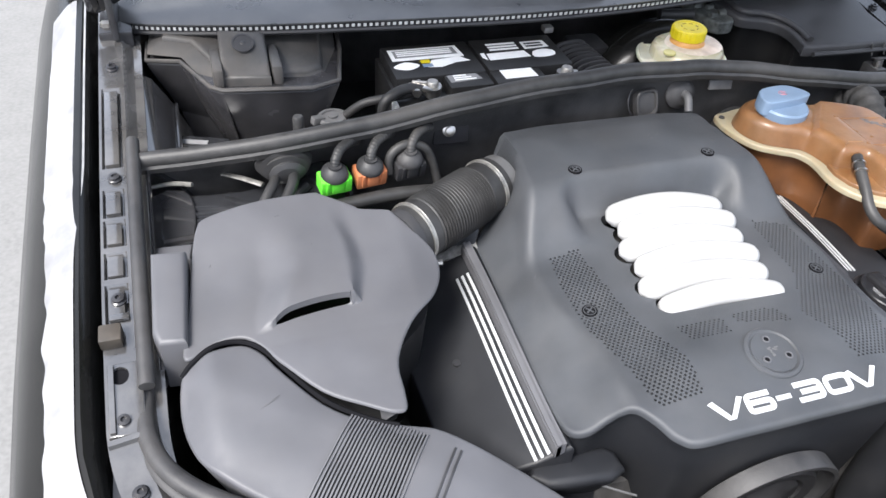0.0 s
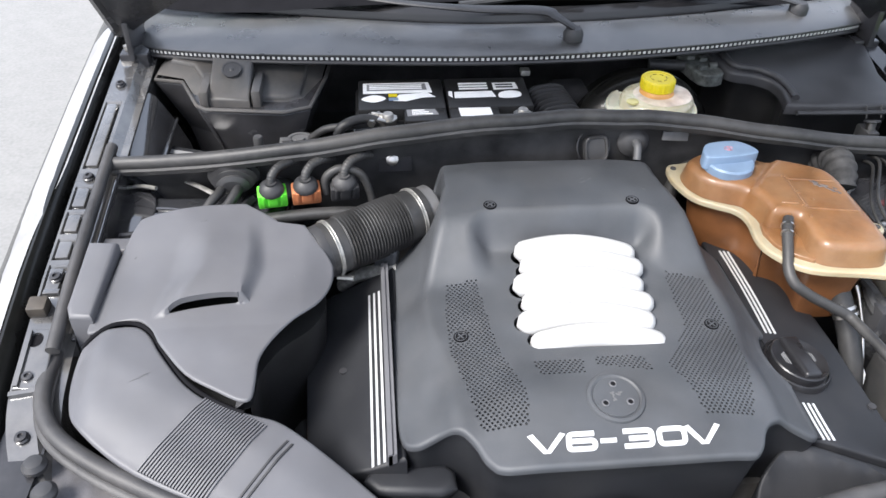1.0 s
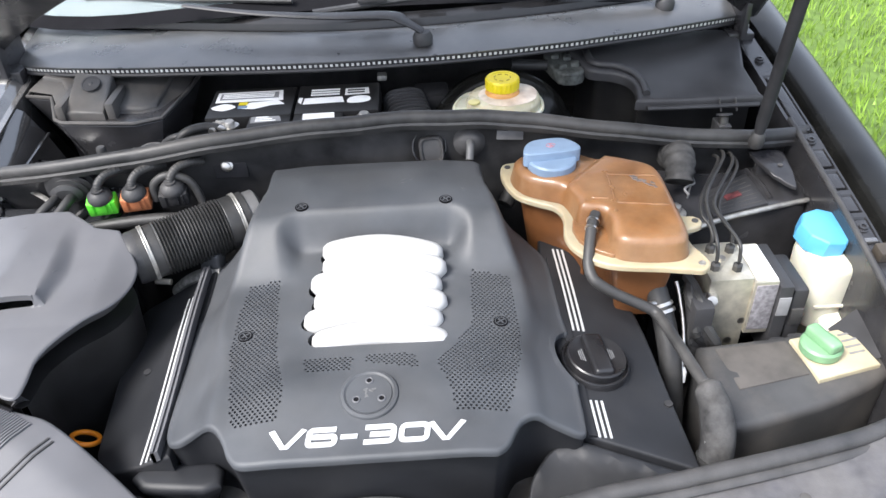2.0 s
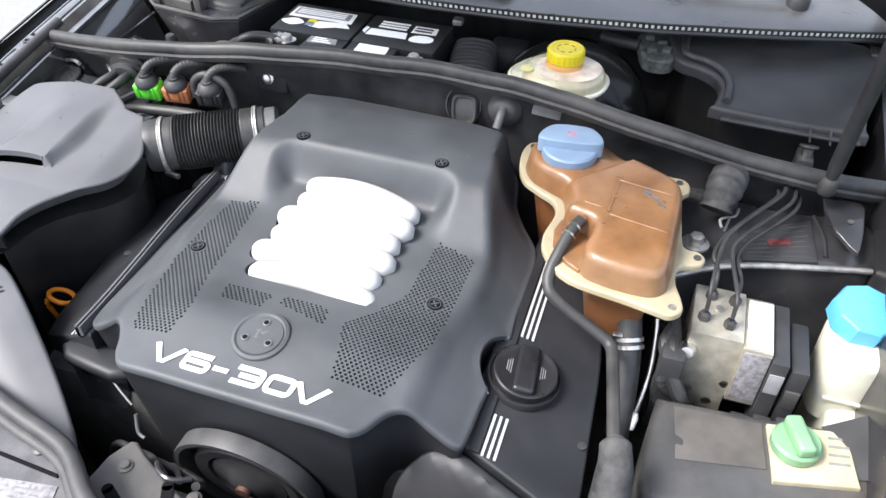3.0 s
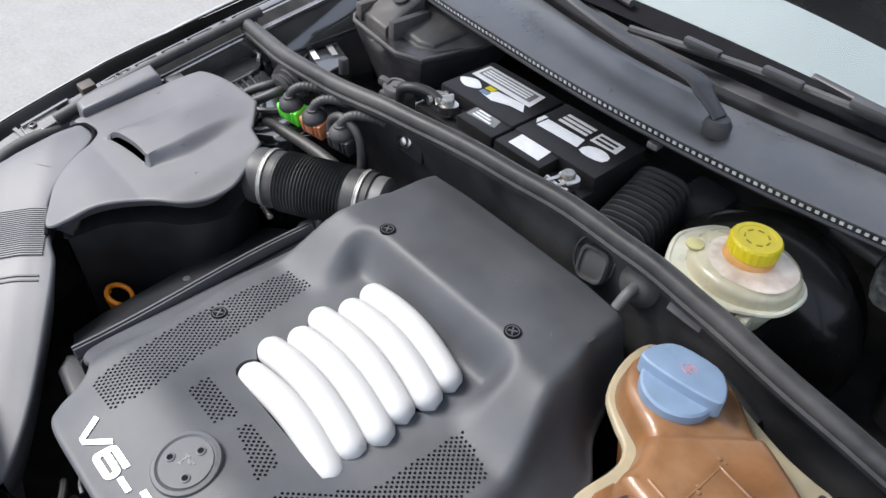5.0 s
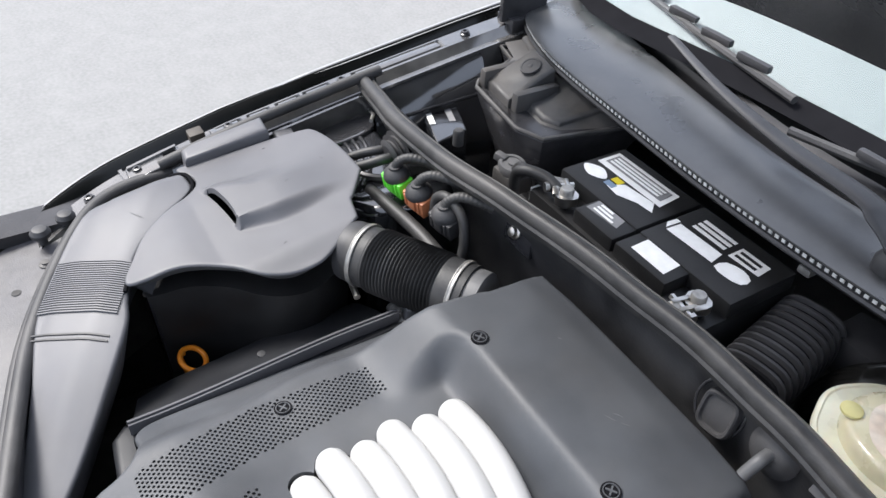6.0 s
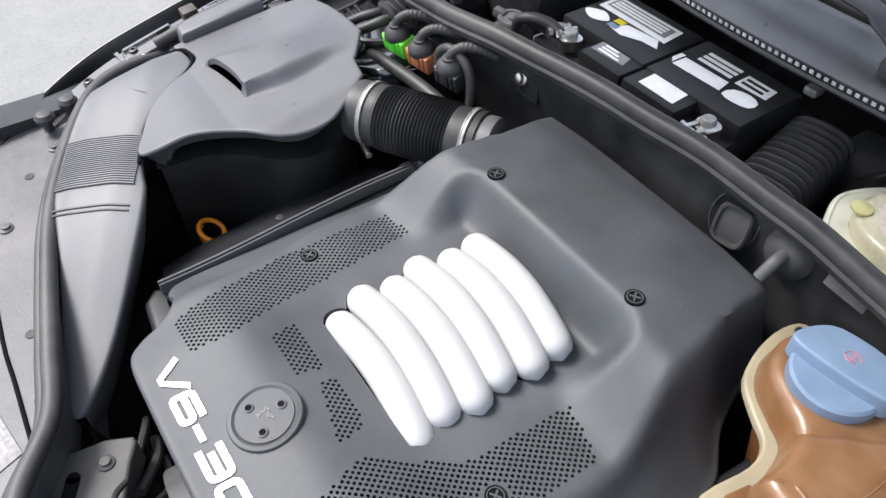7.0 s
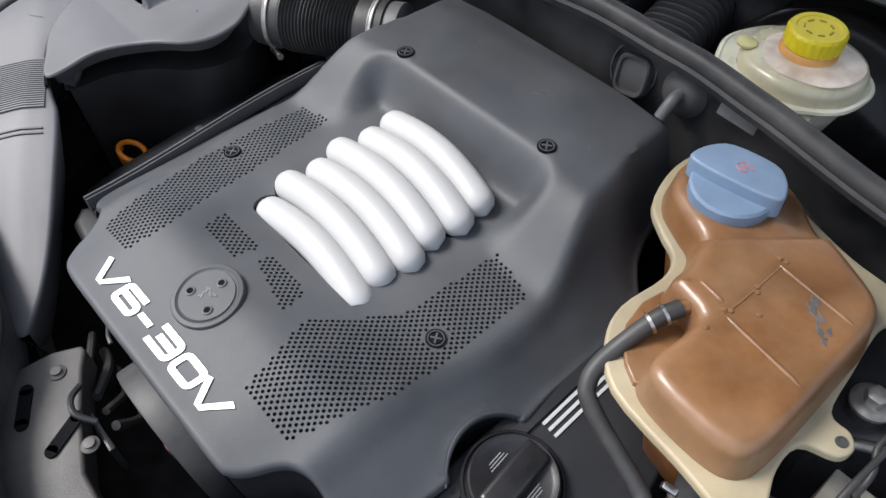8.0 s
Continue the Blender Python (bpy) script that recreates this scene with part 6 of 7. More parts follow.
part("bracket", add_box(bmesh.new(), (0.05, 0.006, 0.03), pose(-0.218, 0.136, 0.868), 0.002), PAINT_INNER, w)
part("head", lathe(((0.009, 0), (0.009, 0.002), (0.006, 0.003), (0.006, 0.008), (0.003, 0.009), (0, 0.009)), aim((-0.222, 0.133, 0.875), (0, -1, 0.35)), 16), STEEL, w)

# ---- middle of the bulkhead ----
g = thing("bulkhead_plug", (0.083, 0.16, 0.86), "grey rubber bulkhead plug in a wire ring", "bulkhead plug")
m = aim((0.083, 0.141, 0.878), (0.05, -0.95, 0.3))
squarish = lambda a, h: (abs(math.cos(a)) ** 4 + abs(math.sin(a)) ** 4) ** -0.25 - 1
mq = m @ pose(0, 0, 0, 0, 0, 4) @ Matrix.Diagonal((0.92, 1.06, 1, 1))
part("pad", lathe(((0.0200, -0.006), (0.0205, -0.002), (0.0185, 0.002), (0, 0.0025)), mq, 40, wobble=squarish), RUBBER, g)
part("raised_border", lathe(((0.0196, -0.001), (0.0196, 0.004), (0.0180, 0.0058), (0.0158, 0.0052), (0.0145, 0.002)), mq, 40, wobble=squarish), RUBBER, g)
part("wire_ring", add_tube(bmesh.new(), [m @ Vector((0.025 * math.cos(a) - 0.003, 0.028 * math.sin(a) + 0.003, -0.004)) for a in (2 * math.pi * k / 28 for k in range(29))], 0.0016, 8, caps=False), PAINT_INNER, g)
g = thing("bulkhead_tag", (0.20, 0.138, 0.89), "small grey tag on the bulkhead below the seal", "tag")
part("tag", add_box(bmesh.new(), (0.040, 0.004, 0.014), pose(0.200, 0.137, 0.898, -14, 4, 0), 0.0015), GREY_PLASTIC, g)
g = thing("vacuum_fitting", (0.14, 0.15, 0.86), "grey rubber fitting with a bent tube", "fitting")
m = aim((0.140, 0.148, 0.886), (0, -0.95, 0.25))
part("boot", lathe(((0.024, -0.006), (0.024, 0.004), (0.018, 0.010), (0.012, 0.014), (0, 0.015)), m, 28), RUBBER, g)
part("tube", tube(((0.140, 0.138, 0.890), (0.140, 0.124, 0.889), (0.138, 0.112, 0.874)), 0.006, 10), GREY_PLASTIC, g)
g = thing("rear_engine_hose", (0.17, 0.14, 0.8), "black hose behind the engine cover", "hose")
part("line", tube(((0.19, 0.10, 0.80), (0.22, 0.135, 0.83), (0.25, 0.145, 0.84), (0.30, 0.14, 0.82)), 0.012, 12, 6), HOSE, g)


# ---- right: control box, tower fittings ----
eb = thing("control_box", (0.5, 0.3, 0.78), "wide black plastic control box with a flat lid", "control box")
EB = ((0.348, 0.43), (0.346, 0.334), (0.360, 0.311), (0.386, 0.303), (0.410, 0.285), (0.417, 0.258), (0.412, 0.224), (0.422, 0.212), (0.590, 0.207), (0.604, 0.222), (0.607, 0.30), (0.614, 0.43))


def eb_z(x, y):
    return 0.906 + 0.10 * (y - 0.22)


part("lid", pad(EB, eb_z, r=0.006, depth=0.012, res=0.03, n=3), PLASTIC_DARK, eb)
# Case coloured blacker than the lid to paint the shade beneath it
part("case", pad([(0.502 + (x - 0.495) * 0.90, 0.335 + (y - 0.32) * 0.84) for x, y in EB], lambda x, y: 0.888, r=0.0, depth=0.15, res=0.06, n=3, taper=0.0), BLACK_CASE, eb)
part("lid_ridge", tube([(x, y, eb_z(x, y) + 0.003) for x, y in ((0.358, 0.40), (0.359, 0.342), (0.370, 0.324), (0.397, 0.315), (0.420, 0.292), (0.428, 0.260), (0.426, 0.226))], 0.006, 10, 6), PLASTIC_DARK, eb)
part("front_lip", tube([(x, y, 0.893) for x, y in ((0.424, 0.207), (0.5, 0.204), (0.598, 0.202))], 0.004, 8), PLASTIC_DARK, eb)
for x in (0.535, 0.56):
    part("clip", add_tube(bmesh.new(), [(x, 0.204, 0.905), (x + 0.004, 0.199, 0.885)], 0.0014, 6), PLASTIC_DUSTY, eb)
part("latch", box(0.362, 0.40, 0.925, 0.395, 0.425, 0.94, 0.003), PLASTIC_DUSTY, eb)
CORRODED = material("corroded_metal", (0.085, 0.092, 0.087), 0.65, metal=0.3, vary=0.6, scale=110, bump=1.0, grain=260, dust=(0.3, 0.31, 0.29), dust_amount=0.5)
gc2 = thing("corroded_bracket", (0.316, 0.335, 0.86), "grey-green corroded metal bracket beside the control box", "bracket")
part("plate", pad(((0.290, 0.400), (0.292, 0.362), (0.304, 0.322), (0.322, 0.314), (0.345, 0.322), (0.356, 0.362), (0.356, 0.400)), lambda x, y: 0.908 + 0.05 * (y - 0.30), r=0.004, depth=0.016, res=0.012, n=2), CORRODED, gc2)
for k, (x, y, a) in enumerate(((0.303, 0.320, 10), (0.325, 0.326, -14), (0.315, 0.350, 5), (0.333, 0.362, 20), (0.296, 0.358, -8))):
    part("lug", add_box(bmesh.new(), (0.014, 0.010 + 0.003 * (k % 2), 0.012), pose(x + 0.010, y + 0.020, 0.910 + 0.05 * (y - 0.30), 6, -5, a), 0.003), CORRODED, gc2)
part("pipe", tube(((0.232, 0.376, 0.905), (0.262, 0.372, 0.904), (0.292, 0.366, 0.905)), 0.009, 12), HOSE, gc2, "black pipe end")
sc = thing("bulkhead_nut", (0.537, 0.175, 0.85), "steel nut with a black washer behind the seal", "nut")
part("washer", lathe(((0.012, 0), (0.012, 0.003), (0, 0.003)), pose(0.537, 0.18, 0.888, -25), 20), PLASTIC_DARK, sc)
part("stud", lathe(((0.007, 0), (0.007, 0.012), (0.005, 0.014), (0, 0.014)), pose(0.537, 0.178, 0.875, -10), 12), STEEL, sc)
part("base", box(0.527, 0.165, 0.84, 0.547, 0.2, 0.876, 0.003), BULKHEAD, sc)

el = thing("elbow_hose", (0.43, 0.09, 0.84), "dull dusty grey-black rubber elbow hose", "elbow hose")
part("bellows", tube(((0.437, 0.060, 0.848), (0.440, 0.072, 0.860), (0.444, 0.094, 0.866), (0.448, 0.118, 0.862), (0.449, 0.143, 0.845)), lambda t: 0.0195 + 0.0013 * math.sin(t * 38) + 0.0030 * ss(0.1, 0.5, t), 24, 18), ELBOW, el, angle=50)
nb = thing("tower_bolt", (0.418, 0.02, 0.80), "dull zinc bolt on a round washer", "bolt")
part("washer", lathe(((0.017, 0), (0.017, 0.003), (0.013, 0.006), (0.011, 0.006)), pose(0.421, 0.018, 0.822), 24), ZINC, nb)
part("head", lathe(((0.009, 0.004), (0.009, 0.014), (0.006, 0.016), (0, 0.016)), pose(0.421, 0.018, 0.822), 6), ZINC, nb)
part("spacer", lathe(((0.014, 0), (0.014, 0.08)), pose(0.421, 0.018, 0.742), 16), PAINT_INNER, nb)
wc = thing("wire_clip", (0.455, 0.065, 0.835), "small bent pale wire clip under the brake lines", "wire clip")
part("wire", tube(((0.448, 0.043, 0.836), (0.445, 0.054, 0.839), (0.452, 0.060, 0.841), (0.462, 0.066, 0.841), (0.466, 0.086, 0.838)), 0.0018, 8, 5), PAPER_GREY, wc)
part("stem", add_tube(bmesh.new(), [(0.455, 0.064, 0.815), (0.456, 0.063, 0.840)], 0.0016, 8), PAPER_GREY, wc)
ts = thing("tower_label", (0.52, 0.04, 0.82), "dark worn label with red and grey print", "label")
q = ((0.480, 0.020), (0.474, 0.066), (0.556, 0.108), (0.566, 0.040))
part("plate", pad(q, lambda x, y: tower_r(x, y) + 0.003, r=0.0005, depth=0.004, res=0.03, n=1), PLASTIC_DARK, ts)
A, B, C, D = (Vector(c) for c in q)
for i in range(7):
    v = 0.1 + 0.13 * i
    p0, p1 = A.lerp(B, v), D.lerp(C, v)
    for u0, u1 in ((0.05, 0.40 + 0.04 * (i % 3)), (0.52, 0.93 - 0.05 * (i % 2))):
        a, b = p0.lerp(p1, u0), p0.lerp(p1, u1)
        part("print_line", strip_on(lambda x, y: tower_r(x, y) + 0.003, a.x, a.y, b.x, b.y, 0.0011, 0.0007, 4), PLASTIC_DUSTY, ts)
a, b = A.lerp(B, 0.5).lerp(D.lerp(C, 0.5), 0.36), A.lerp(B, 0.5).lerp(D.lerp(C, 0.5), 0.66)
part("red_print", strip_on(lambda x, y: tower_r(x, y) + 0.0036, a.x, a.y, b.x, b.y, 0.010, 0.0007, 4), material("faded_red_ink", (0.12, 0.03, 0.03), 0.5, vary=0.6, scale=160), ts)
rb = thing("strut_bracket", (0.59, 0.09, 0.83), "worn black steel bracket under the bonnet strut", "bracket")
part("plate", pad(((0.564, 0.130), (0.574, 0.077), (0.584, 0.063), (0.600, 0.047), (0.607, 0.050), (0.611, 0.100), (0.609, 0.130)), lambda x, y: 0.852 - 0.35 * max(0.0, 0.085 - y), r=0.002, depth=0.004, res=0.01, n=2), PAINT_INNER, rb)
part("web", box(0.570, 0.105, 0.80, 0.608, 0.118, 0.850, 0.003), PAINT_INNER, rb)
part("hole", lathe(((0.004, 0), (0.0038, 0.001), (0, 0.0004)), pose(0.594, 0.085, 0.852), 12), VOID, rb)


# ---- ABS unit ----
ab = thing("abs_unit", (0.49, -0.09, 0.66), "cast aluminium brake valve block with black pump and lines", "abs unit")
part("block", box(0.430, -0.122, 0.69, 0.487, -0.041, 0.812, 0.002), ALU, ab, "yellowish cast aluminium block")
part("module", box(0.487, -0.126, 0.72, 0.519, -0.042, 0.808, 0.002), ALU, ab)
part("module_label", box(0.490, -0.1275, 0.728, 0.518, -0.1255, 0.803, 0.0004), PAPER_WORN, ab, "white printed label")
part("module_label_top", box(0.491, -0.122, 0.8075, 0.518, -0.047, 0.8092, 0.0004), PAPER, ab, "white printed label")
part("control_unit", box(0.5195, -0.132, 0.68, 0.538, -0.036, 0.802, 0.003), PLASTIC_DARK, ab)
part("unit_label", box(0.521, -0.1335, 0.755, 0.5365, -0.1315, 0.785, 0.0004), PAPER_GREY, ab, "grey printed label")
part("connector", box(0.541, -0.128, 0.69, 0.562, -0.048, 0.792, 0.005), PLASTIC_DARK, ab)
part("connector_lock", box(0.5435, -0.1310, 0.735, 0.5595, -0.1275, 0.762, 0.001), PLASTIC_DUSTY, ab)
for k in range(3):
    part("lower_plug", box(0.497 + 0.024 * k, -0.160 + 0.006 * k, 0.66, 0.518 + 0.024 * k, -0.132, 0.712 + 0.005 * k, 0.004), PLASTIC_DARK, ab)
    part("plug_clip", box(0.502 + 0.024 * k, -0.1625 + 0.006 * k, 0.690, 0.513 + 0.024 * k, -0.1595 + 0.006 * k, 0.697, 0.001), PLASTIC_DUSTY, ab)
part("mount_nut", lathe(((0.010, 0), (0.010, 0.006), (0.007, 0.012), (0, 0.013)), aim((0.434, -0.123, 0.783), (-0.2, -0.9, 0.4)), 14), STEEL, ab)
part("mount_bracket", box(0.405, -0.150, 0.66, 0.432, -0.115, 0.79, 0.006), PLASTIC_DARK, ab)
for i, (x, z) in enumerate(((0.445, 0.72), (0.470, 0.705), (0.483, 0.74))):
    part("port_plug", lathe(((0.006, 0), (0.006, 0.004), (0, 0.005)), aim((x, -0.118, z), (0, -1, 0)), 12), STEEL, ab)
for i, (x, y, dx, dz) in enumerate(((0.442, -0.098, 0.0, 0.004), (0.470, -0.102, 0.013, 0.0), (0.448, -0.060, -0.006, -0.005), (0.474, -0.062, 0.020, -0.008))):
    part("brake_line", tube(((x, y, 0.812), (x, y, 0.835), (x - 0.001, y + 0.012, 0.850 + dz), (0.446 + dx, -0.032 + 0.2 * dx, 0.858 + dz), (0.455 + dx, 0.0, 0.860 + dz), (0.477 + dx, 0.040 - 0.3 * dx, 0.860 + dz), (0.508 + dx, 0.090 - 0.4 * dx, 0.860 + dz), (0.516 + dx, 0.112, 0.859 + dz), (0.517 + dx, 0.132, 0.852 + dz)), 0.0025, 10, 6), HOSE, ab, "black bent brake line")
    part("line_nut", lathe(((0.0068, 0.0), (0.0068, 0.009), (0.004, 0.012), (0, 0.012)), pose(x, y, 0.811), 6), HOSE, ab)
part("top_plug", lathe(((0.005, 0), (0.005, 0.003), (0, 0.003)), pose(0.458, -0.078, 0.812), 12), ZINC, ab)
cw = thing("abs_wiring", (0.42, -0.15, 0.7), "tangle of black wiring beside the brake unit", "wiring")
for k in range(7):
    rnd = random.Random(30 + k)
    u = lambda a: rnd.uniform(-a, a)
    part("wire", tube(((0.415 + u(0.008), -0.095 + u(0.01), 0.775 + u(0.02)), (0.412 + u(0.008), -0.13 + u(0.012), 0.765 + u(0.02)), (0.425 + u(0.015), -0.148 + u(0.006), 0.73 + u(0.02)), (0.445 + u(0.02), -0.143 + u(0.006), 0.69 + u(0.015)), (0.48 + u(0.02), -0.15 + u(0.01), 0.65)), rnd.uniform(0.0035, 0.008), 8, 6), HOSE, cw)


# ---- washer bottle ----
wb = thing("washer_bottle", (0.61, -0.06, 0.56), "white translucent plastic washer fluid bottle", "washer bottle")
part("neck_body", pad(((0.581, -0.082), (0.580, -0.035), (0.594, -0.016), (0.624, -0.014), (0.640, -0.032), (0.642, -0.084), (0.628, -0.100), (0.594, -0.100)), lambda x, y: 0.800, r=0.012, depth=0.09, res=0.03, n=3, taper=-0.002), BOTTLE, wb)
part("lower_body", pad(((0.602, -0.120), (0.598, -0.03), (0.608, -0.008), (0.632, -0.006), (0.648, -0.03), (0.650, -0.128), (0.634, -0.140), (0.608, -0.140)), lambda x, y: 0.725 - 0.3 * max(0.0, -0.09 - y), r=0.014, depth=0.16, res=0.03, n=3), BOTTLE, wb)
part("rib_line", box(0.590, -0.1035, 0.735, 0.640, -0.0995, 0.739, 0.001), BOTTLE, wb)
part("cap", lathe(((0.034, -0.024), (0.0365, -0.022), (0.037, -0.003), (0.0355, 0.003), (0.0335, 0.005), (0, 0.007)), pose(0.613, -0.040, 0.824, 10, 4, 12), 9), CAP_CYAN, wb, "bright blue faceted cap", angle=25)


# ---- power steering reservoir cover ----
ps = thing("steering_fluid_tank", (0.52, -0.2, 0.5), "dusty black plastic steering fluid tank with a cream neck plate", "fluid tank")


def ps_z(x, y):
    return 0.737 - 0.16 * max(0.0, -0.22 - y)


PS = ((0.412, -0.165), (0.425, -0.158), (0.520, -0.150), (0.60, -0.140), (0.638, -0.128), (0.645, -0.145), (0.640, -0.21), (0.618, -0.235), (0.55, -0.262), (0.50, -0.275), (0.43, -0.29), (0.411, -0.28), (0.408, -0.23))
part("shell", pad(PS, ps_z, r=0.012, depth=0.16, res=0.018, n=3, steps=5), PLASTIC_DUSTY, ps)
part("top_plate", pad(((0.432, -0.170), (0.526, -0.163), (0.532, -0.222), (0.440, -0.238)), lambda x, y: ps_z(x, y) + 0.0015, r=0.001, depth=0.002, res=0.03, n=1), material("brown_dusted_plastic", (0.072, 0.066, 0.061), 0.7, vary=0.25, scale=30, bump=0.3, dust=(0.15, 0.132, 0.118), dust_amount=0.5), ps, "flat top under brown dust")
part("neck_plate", pad(((0.530, -0.165), (0.612, -0.150), (0.622, -0.218), (0.538, -0.236)), lambda x, y: ps_z(x, y) + 0.007, r=0.003, depth=0.006, res=0.03, n=1), material("pale_cream_plastic", (0.47, 0.42, 0.29), 0.42, vary=0.15, scale=30, bump=0.2, dust=(0.36, 0.3, 0.2), dust_amount=0.3), ps, "cream plastic neck plate")
for i in range(4):
    part("mark_line", strip_on(lambda x, y: ps_z(x, y) + 0.007, 0.592, -0.165 - 0.011 * i, 0.613, -0.161 - 0.011 * i, 0.003, 0.0006, 3), PAPER_GREY, ps)
m = pose(0.557, -0.190, 0.744, 0, 0, 20)
gc = part("cap", lathe(((0.022, 0), (0.0250, 0.002), (0.0255, 0.012), (0.023, 0.015), (0, 0.0155)), m, 40, wobble=lambda a, h: 0.012 * (abs(math.sin(a * 12)) ** 2)), CAP_GREEN, ps, "green round cap")
b = bmesh.new()
add_box(b, (0.018, 0.046, 0.016), m @ pose(0, 0, 0.021), 0.005, 3)
part("grip", b, CAP_GREEN, gc)
part("flap", loft([[(0.586, -0.150, 0.742), (0.640, -0.126, 0.760)], [(0.600, -0.176, 0.740), (0.640, -0.150, 0.756)], [(0.618, -0.206, 0.738), (0.634, -0.204, 0.742)]]), PLASTIC_DARK, ps, "raised dark flap")
br = thing("yellowed_bracket", (0.645, -0.19, 0.7), "yellowed plastic bracket beside the steering tank", "bracket")
part("plate", box(0.632, -0.255, 0.60, 0.640, -0.235, 0.70, 0.003), CREAM, br)


# ---- front of the engine ----
pu = thing("crank_pulley", (-0.01, -0.36, 0.60), "black ribbed drive pulley ring below the cover", "pulley")
m = aim((-0.004, -0.374, 0.668), (0.0, -1, -0.12)) @ Matrix.Scale(0.92, 4)
part("outer_ring", lathe(((0.092, -0.014), (0.096, -0.012), (0.097, 0.008), (0.096, 0.010), (0.090, 0.010), (0.092, 0.004), (0.090, -0.012)), m, 56), RUBBER, pu)
part("groove_ring", lathe(((0.072, -0.02), (0.074, 0.0), (0.070, 0.004), (0.055, 0.002), (0.052, -0.01)), m, 48), PLASTIC_DARK, pu)
part("web", lathe(((0.088, -0.018), (0.05, -0.022)), m, 40), PLASTIC_DARK, pu)
part("hub", lathe(((0.052, -0.02), (0.050, 0.0), (0.03, 0.004), (0.02, 0.012), (0, 0.013)), m, 40), PLASTIC_DARK, pu)
part("hub_bolt", lathe(((0.017, 0.0), (0.017, 0.010), (0.010, 0.011), (0.010, 0.018), (0, 0.019)), m, 12), material("rusty_bolt", (0.11, 0.05, 0.035), 0.7, metal=0.3, vary=0.4, scale=120), pu, "rusty bolt")
fp = thing("front_pipe", (-0.142, -0.37, 0.66), "short dull grey pipe below the cover", "pipe")
part("line", tube(((-0.150, -0.362, 0.712), (-0.146, -0.370, 0.70), (-0.142, -0.374, 0.694), (-0.134, -0.376, 0.692)), 0.0022, 10, 6), GREY_PLASTIC, fp)
part("edge", tube(((-0.20, -0.335, 0.725), (-0.18, -0.345, 0.72), (-0.16, -0.354, 0.715)), 0.0014, 8), GREY_PLASTIC, fp)
lr = thing("lock_release", (-0.06, -0.44, 0.70), "dark metal bonnet lock lever and wiring", "bonnet lock")
part("lever", tube(((-0.03, -0.425, 0.735), (-0.045, -0.436, 0.742), (-0.062, -0.432, 0.742), (-0.075, -0.42, 0.735)), 0.003, 8), PAINT_INNER, lr)
part("latch_plate", box(-0.12, -0.432, 0.64, -0.02, -0.425, 0.700, 0.002, 0), PAINT_INNER, lr)
for k in range(4):
    part("wire", tube(((-0.17 + 0.02 * k, -0.40, 0.60), (-0.18 + 0.025 * k, -0.385, 0.66), (-0.15 + 0.03 * k, -0.39, 0.69 - 0.01 * k), (-0.10 + 0.02 * k, -0.415, 0.70)), 0.004 + 0.001 * (k % 2), 8, 6), HOSE, lr)
eb2 = thing("engine_block", (0, -0.1, 0.42), "dark grimy engine and hoses down in the bay", "engine")
part("block", box(-0.33, -0.33, 0.43, 0.33, 0.06, 0.70, 0.03), VOID, eb2)
part("rear_bracket", tube(((-0.302, 0.020, 0.735), (-0.278, 0.012, 0.758), (-0.250, 0.000, 0.776), (-0.222, -0.004, 0.784)), 0.0125, 12, squash=0.7), material("dusty_cast_metal", (0.21, 0.205, 0.195), 0.7, metal=0.2, vary=0.5, scale=120, bump=0.9, grain=260), eb2, "dusty rough cast metal bracket")
part("side_hose", tube(((-0.40, 0.0, 0.60), (-0.36, -0.06, 0.64), (-0.36, -0.14, 0.62), (-0.35, -0.22, 0.6)), 0.02, 12), HOSE, eb2)
part("side_pipe", tube(((-0.30, 0.02, 0.70), (-0.34, -0.02, 0.70), (-0.37, -0.05, 0.69), (-0.39, -0.1, 0.66)), 0.008, 10), HOSE, eb2)
part("rear_nub", add_box(bmesh.new(), (0.030, 0.022, 0.05), pose(-0.236, 0.006, 0.790, 0, 8, -20), 0.005, 3), PLASTIC, eb2)


# ---- wipers ----
def build_wiper(name_label, pivot, arm, blade, r0):
    w = thing("wiper", pivot, name_label, "wiper", "windscreen wipers")
    part("arm", tube(arm, lambda t: r0 * (1.0 + 0.35 * ss(0.1, 0.3, t) - 0.8 * ss(0.3, 1.0, t)), 12, 6, squash=0.42), PLASTIC_DARK, w)
    part("pivot_cap", lathe(((0.016, -0.012), (0.0165, 0.0), (0.012, 0.008), (0, 0.010)), pose(*pivot), 20), PLASTIC_DARK, w)
    bl = part("blade", tube(blade, 0.0055, 8, 4), RUBBER, w)
    for k in range(4):
        p = Vector(blade[0]).lerp(Vector(blade[-1]), 0.2 + 0.2 * k)
        part("bridge", add_box(bmesh.new(), (0.05, 0.010, 0.010), Matrix.Translation(p + Vector((0, -0.004, 0.013))), 0.003), PLASTIC_DARK, bl)


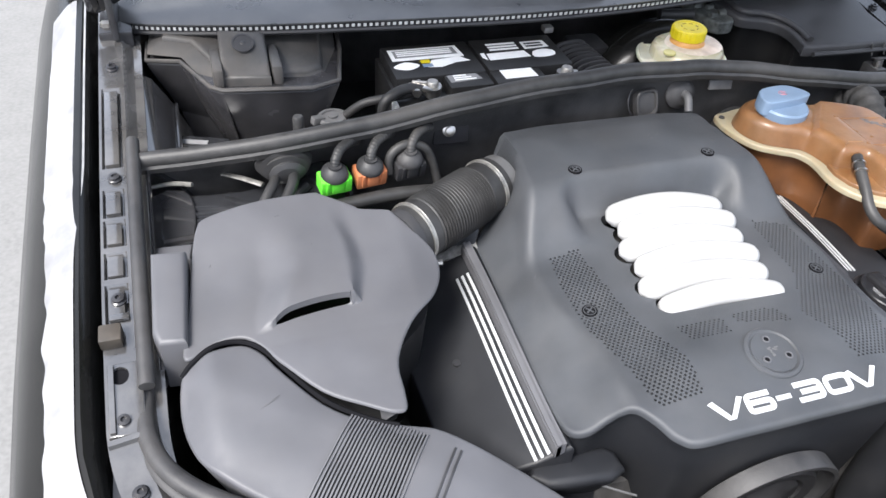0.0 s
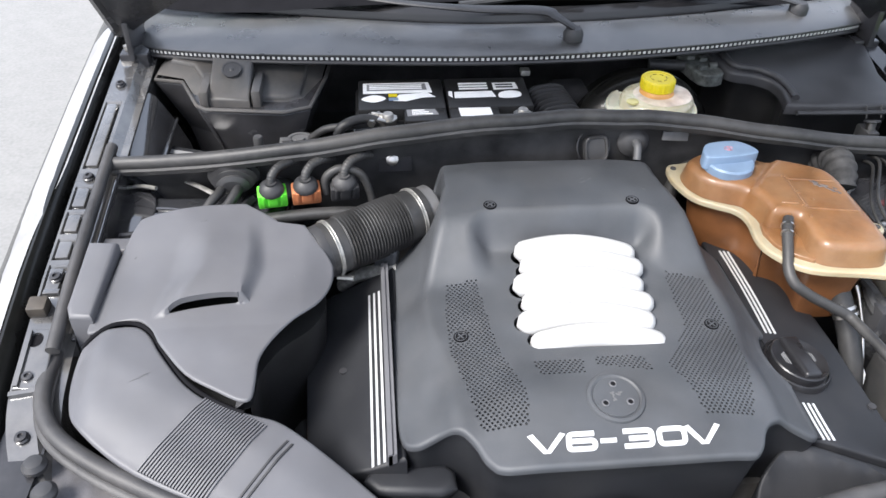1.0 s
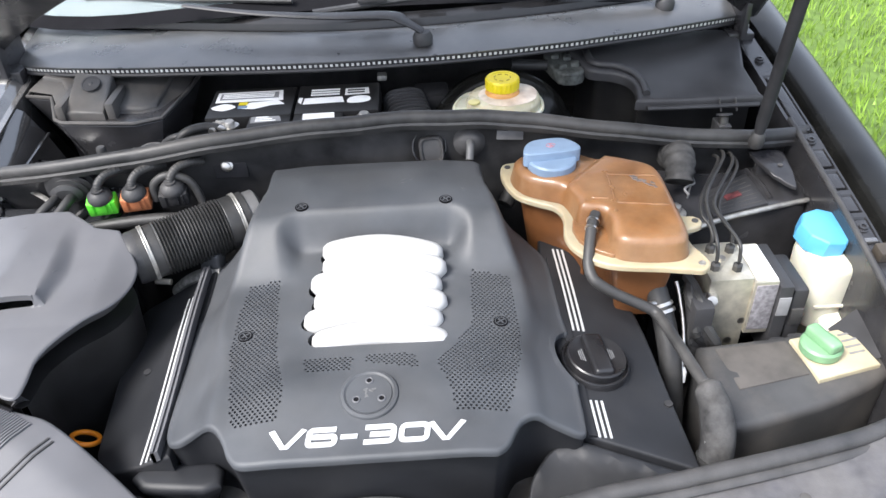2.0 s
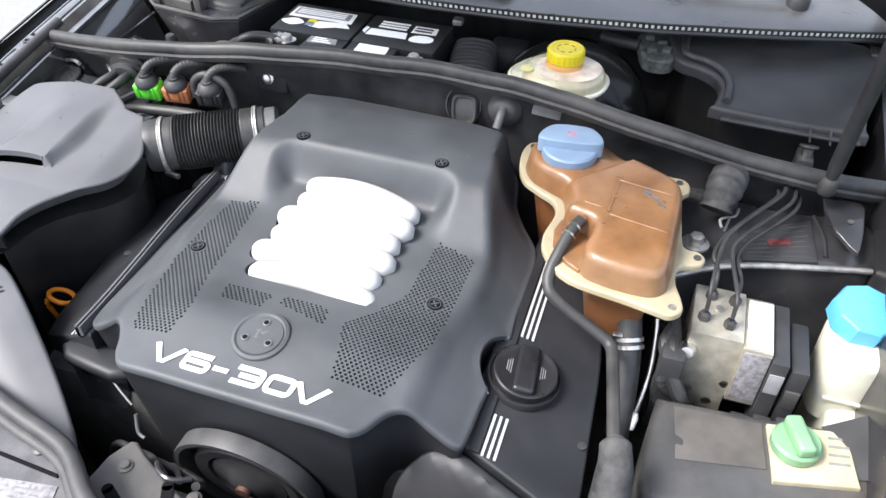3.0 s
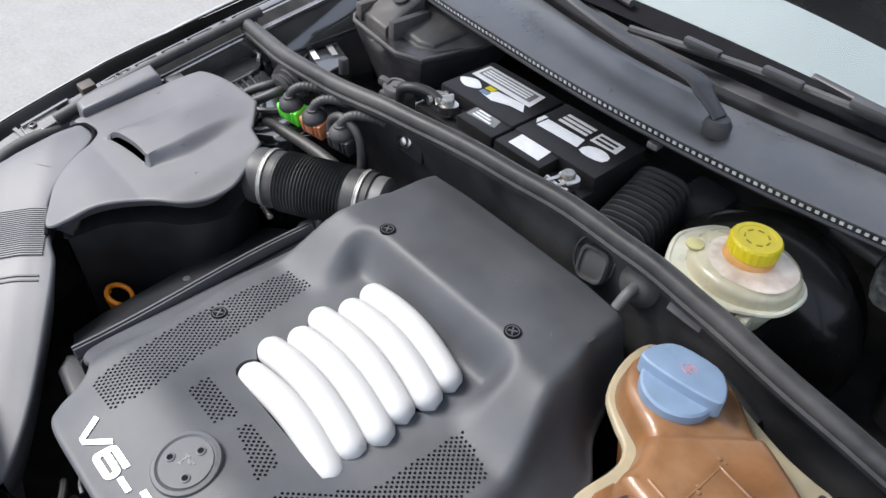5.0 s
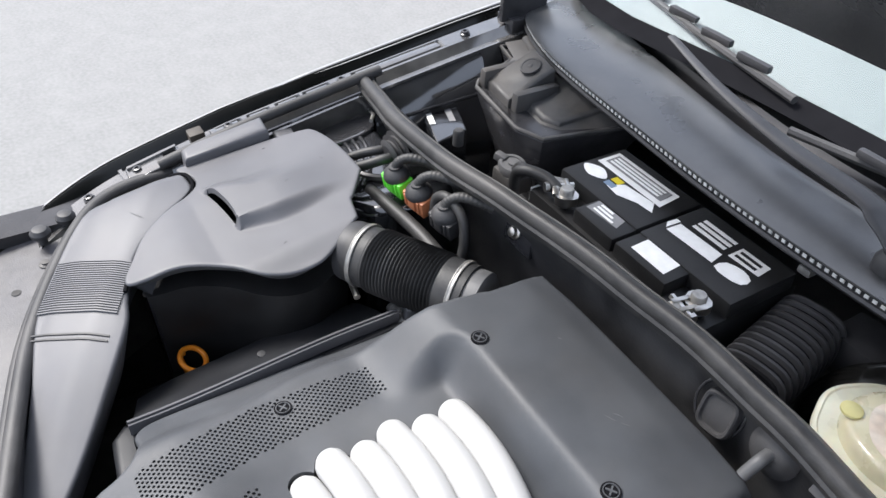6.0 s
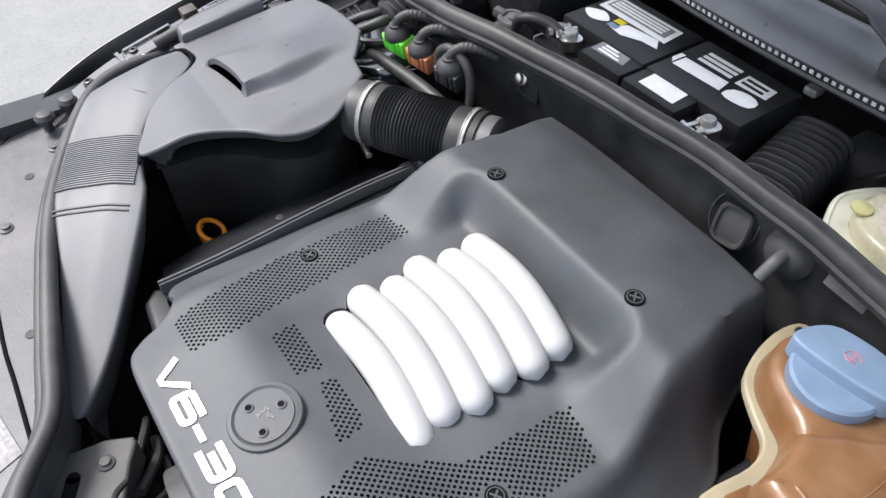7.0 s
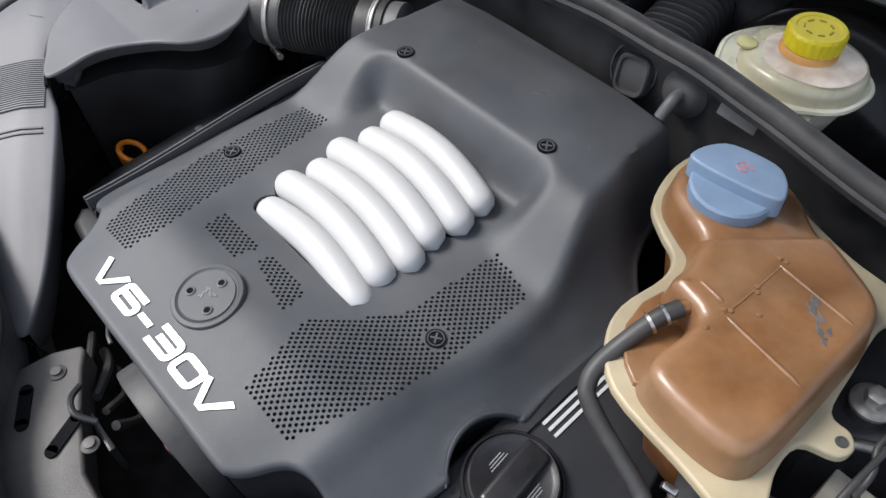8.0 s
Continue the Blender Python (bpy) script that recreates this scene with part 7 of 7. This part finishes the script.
build_wiper("black wiper arm lying across the scuttle", (0.080, 0.335, 0.980), ((0.080, 0.335, 0.988), (0.052, 0.340, 1.004), (0.026, 0.348, 1.012), (-0.08, 0.360, 1.012), (-0.20, 0.388, 1.014), (-0.32, 0.430, 1.018)), ((-0.14, 0.452, 1.01), (-0.32, 0.485, 1.01), (-0.52, 0.54, 1.0)), 0.011)
build_wiper("black wiper arm at the foot of the windscreen", (0.50, 0.42, 0.985), ((0.50, 0.42, 0.99), (0.40, 0.425, 1.012), (0.25, 0.435, 1.02), (0.12, 0.45, 1.022)), ((-0.10, 0.396, 1.006), (0.06, 0.422, 1.012), (0.215, 0.436, 1.014), (0.40, 0.455, 1.012)), 0.010)


# ---- wear: fine scratches on the smooth plastics ----
def scratch(parent, zf, x, y, angle, length, seed):
    rnd = random.Random(seed)
    a = radians(angle)
    p = [(x + (t - 0.5) * length * math.cos(a) + rnd.uniform(-1, 1) * 0.0006, y + (t - 0.5) * length * math.sin(a) + rnd.uniform(-1, 1) * 0.0006) for t in (0, 0.3, 0.65, 1)]
    pts = [(u, v, zf(u, v) + 0.0002) for u, v in p]
    part("scratch", add_tube(bmesh.new(), pts, lambda t: 0.0001 + 0.0003 * math.sin(math.pi * t), 5), GREY_PLASTIC, parent, "pale scratch")


for i, (x, y, a, n) in enumerate(((-0.512, -0.233, 25, 0.022), (-0.505, -0.228, 30, 0.010), (-0.55, -0.05, 80, 0.006), (-0.47, 0.0, 20, 0.008), (-0.44, -0.06, 120, 0.006), (-0.40, -0.09, 60, 0.007), (-0.35, -0.10, 100, 0.005))):
    scratch(air if y > -0.2 else duct, air_z if y > -0.2 else duct_z, x, y, a, n, i)
for i in range(6):
    rnd = random.Random(70 + i)
    x, y = rnd.choice(((0.06, 0.045), (0.045, 0.05), (0.075, 0.04), (0.02, 0.06), (-0.05, 0.07), (-0.19, -0.12), (0.05, -0.30), (0.12, 0.03)))
    scratch(engine, cover_z, x + rnd.uniform(-0.012, 0.012), y + rnd.uniform(-0.012, 0.012), rnd.uniform(0, 180), rnd.uniform(0.003, 0.010), 90 + i)


def cowl_surface(x, y):
    d = y - 0.312
    return 0.954 + (0.0055 + 0.185 * d if d < 0.035 else 0.012 + 0.155 * (d - 0.035)) - 0.03 * x * x


cowl = bpy.data.objects["cowl_panel"]
for i, (x, y, a, n) in enumerate(((-0.165, 0.368, 60, 0.010), (-0.172, 0.362, 20, 0.006), (-0.12, 0.375, 130, 0.007), (0.02, 0.36, 40, 0.005), (0.16, 0.358, 80, 0.006), (-0.05, 0.385, 10, 0.006))):
    scratch(cowl, cowl_surface, x, y, a, n, 140 + i)
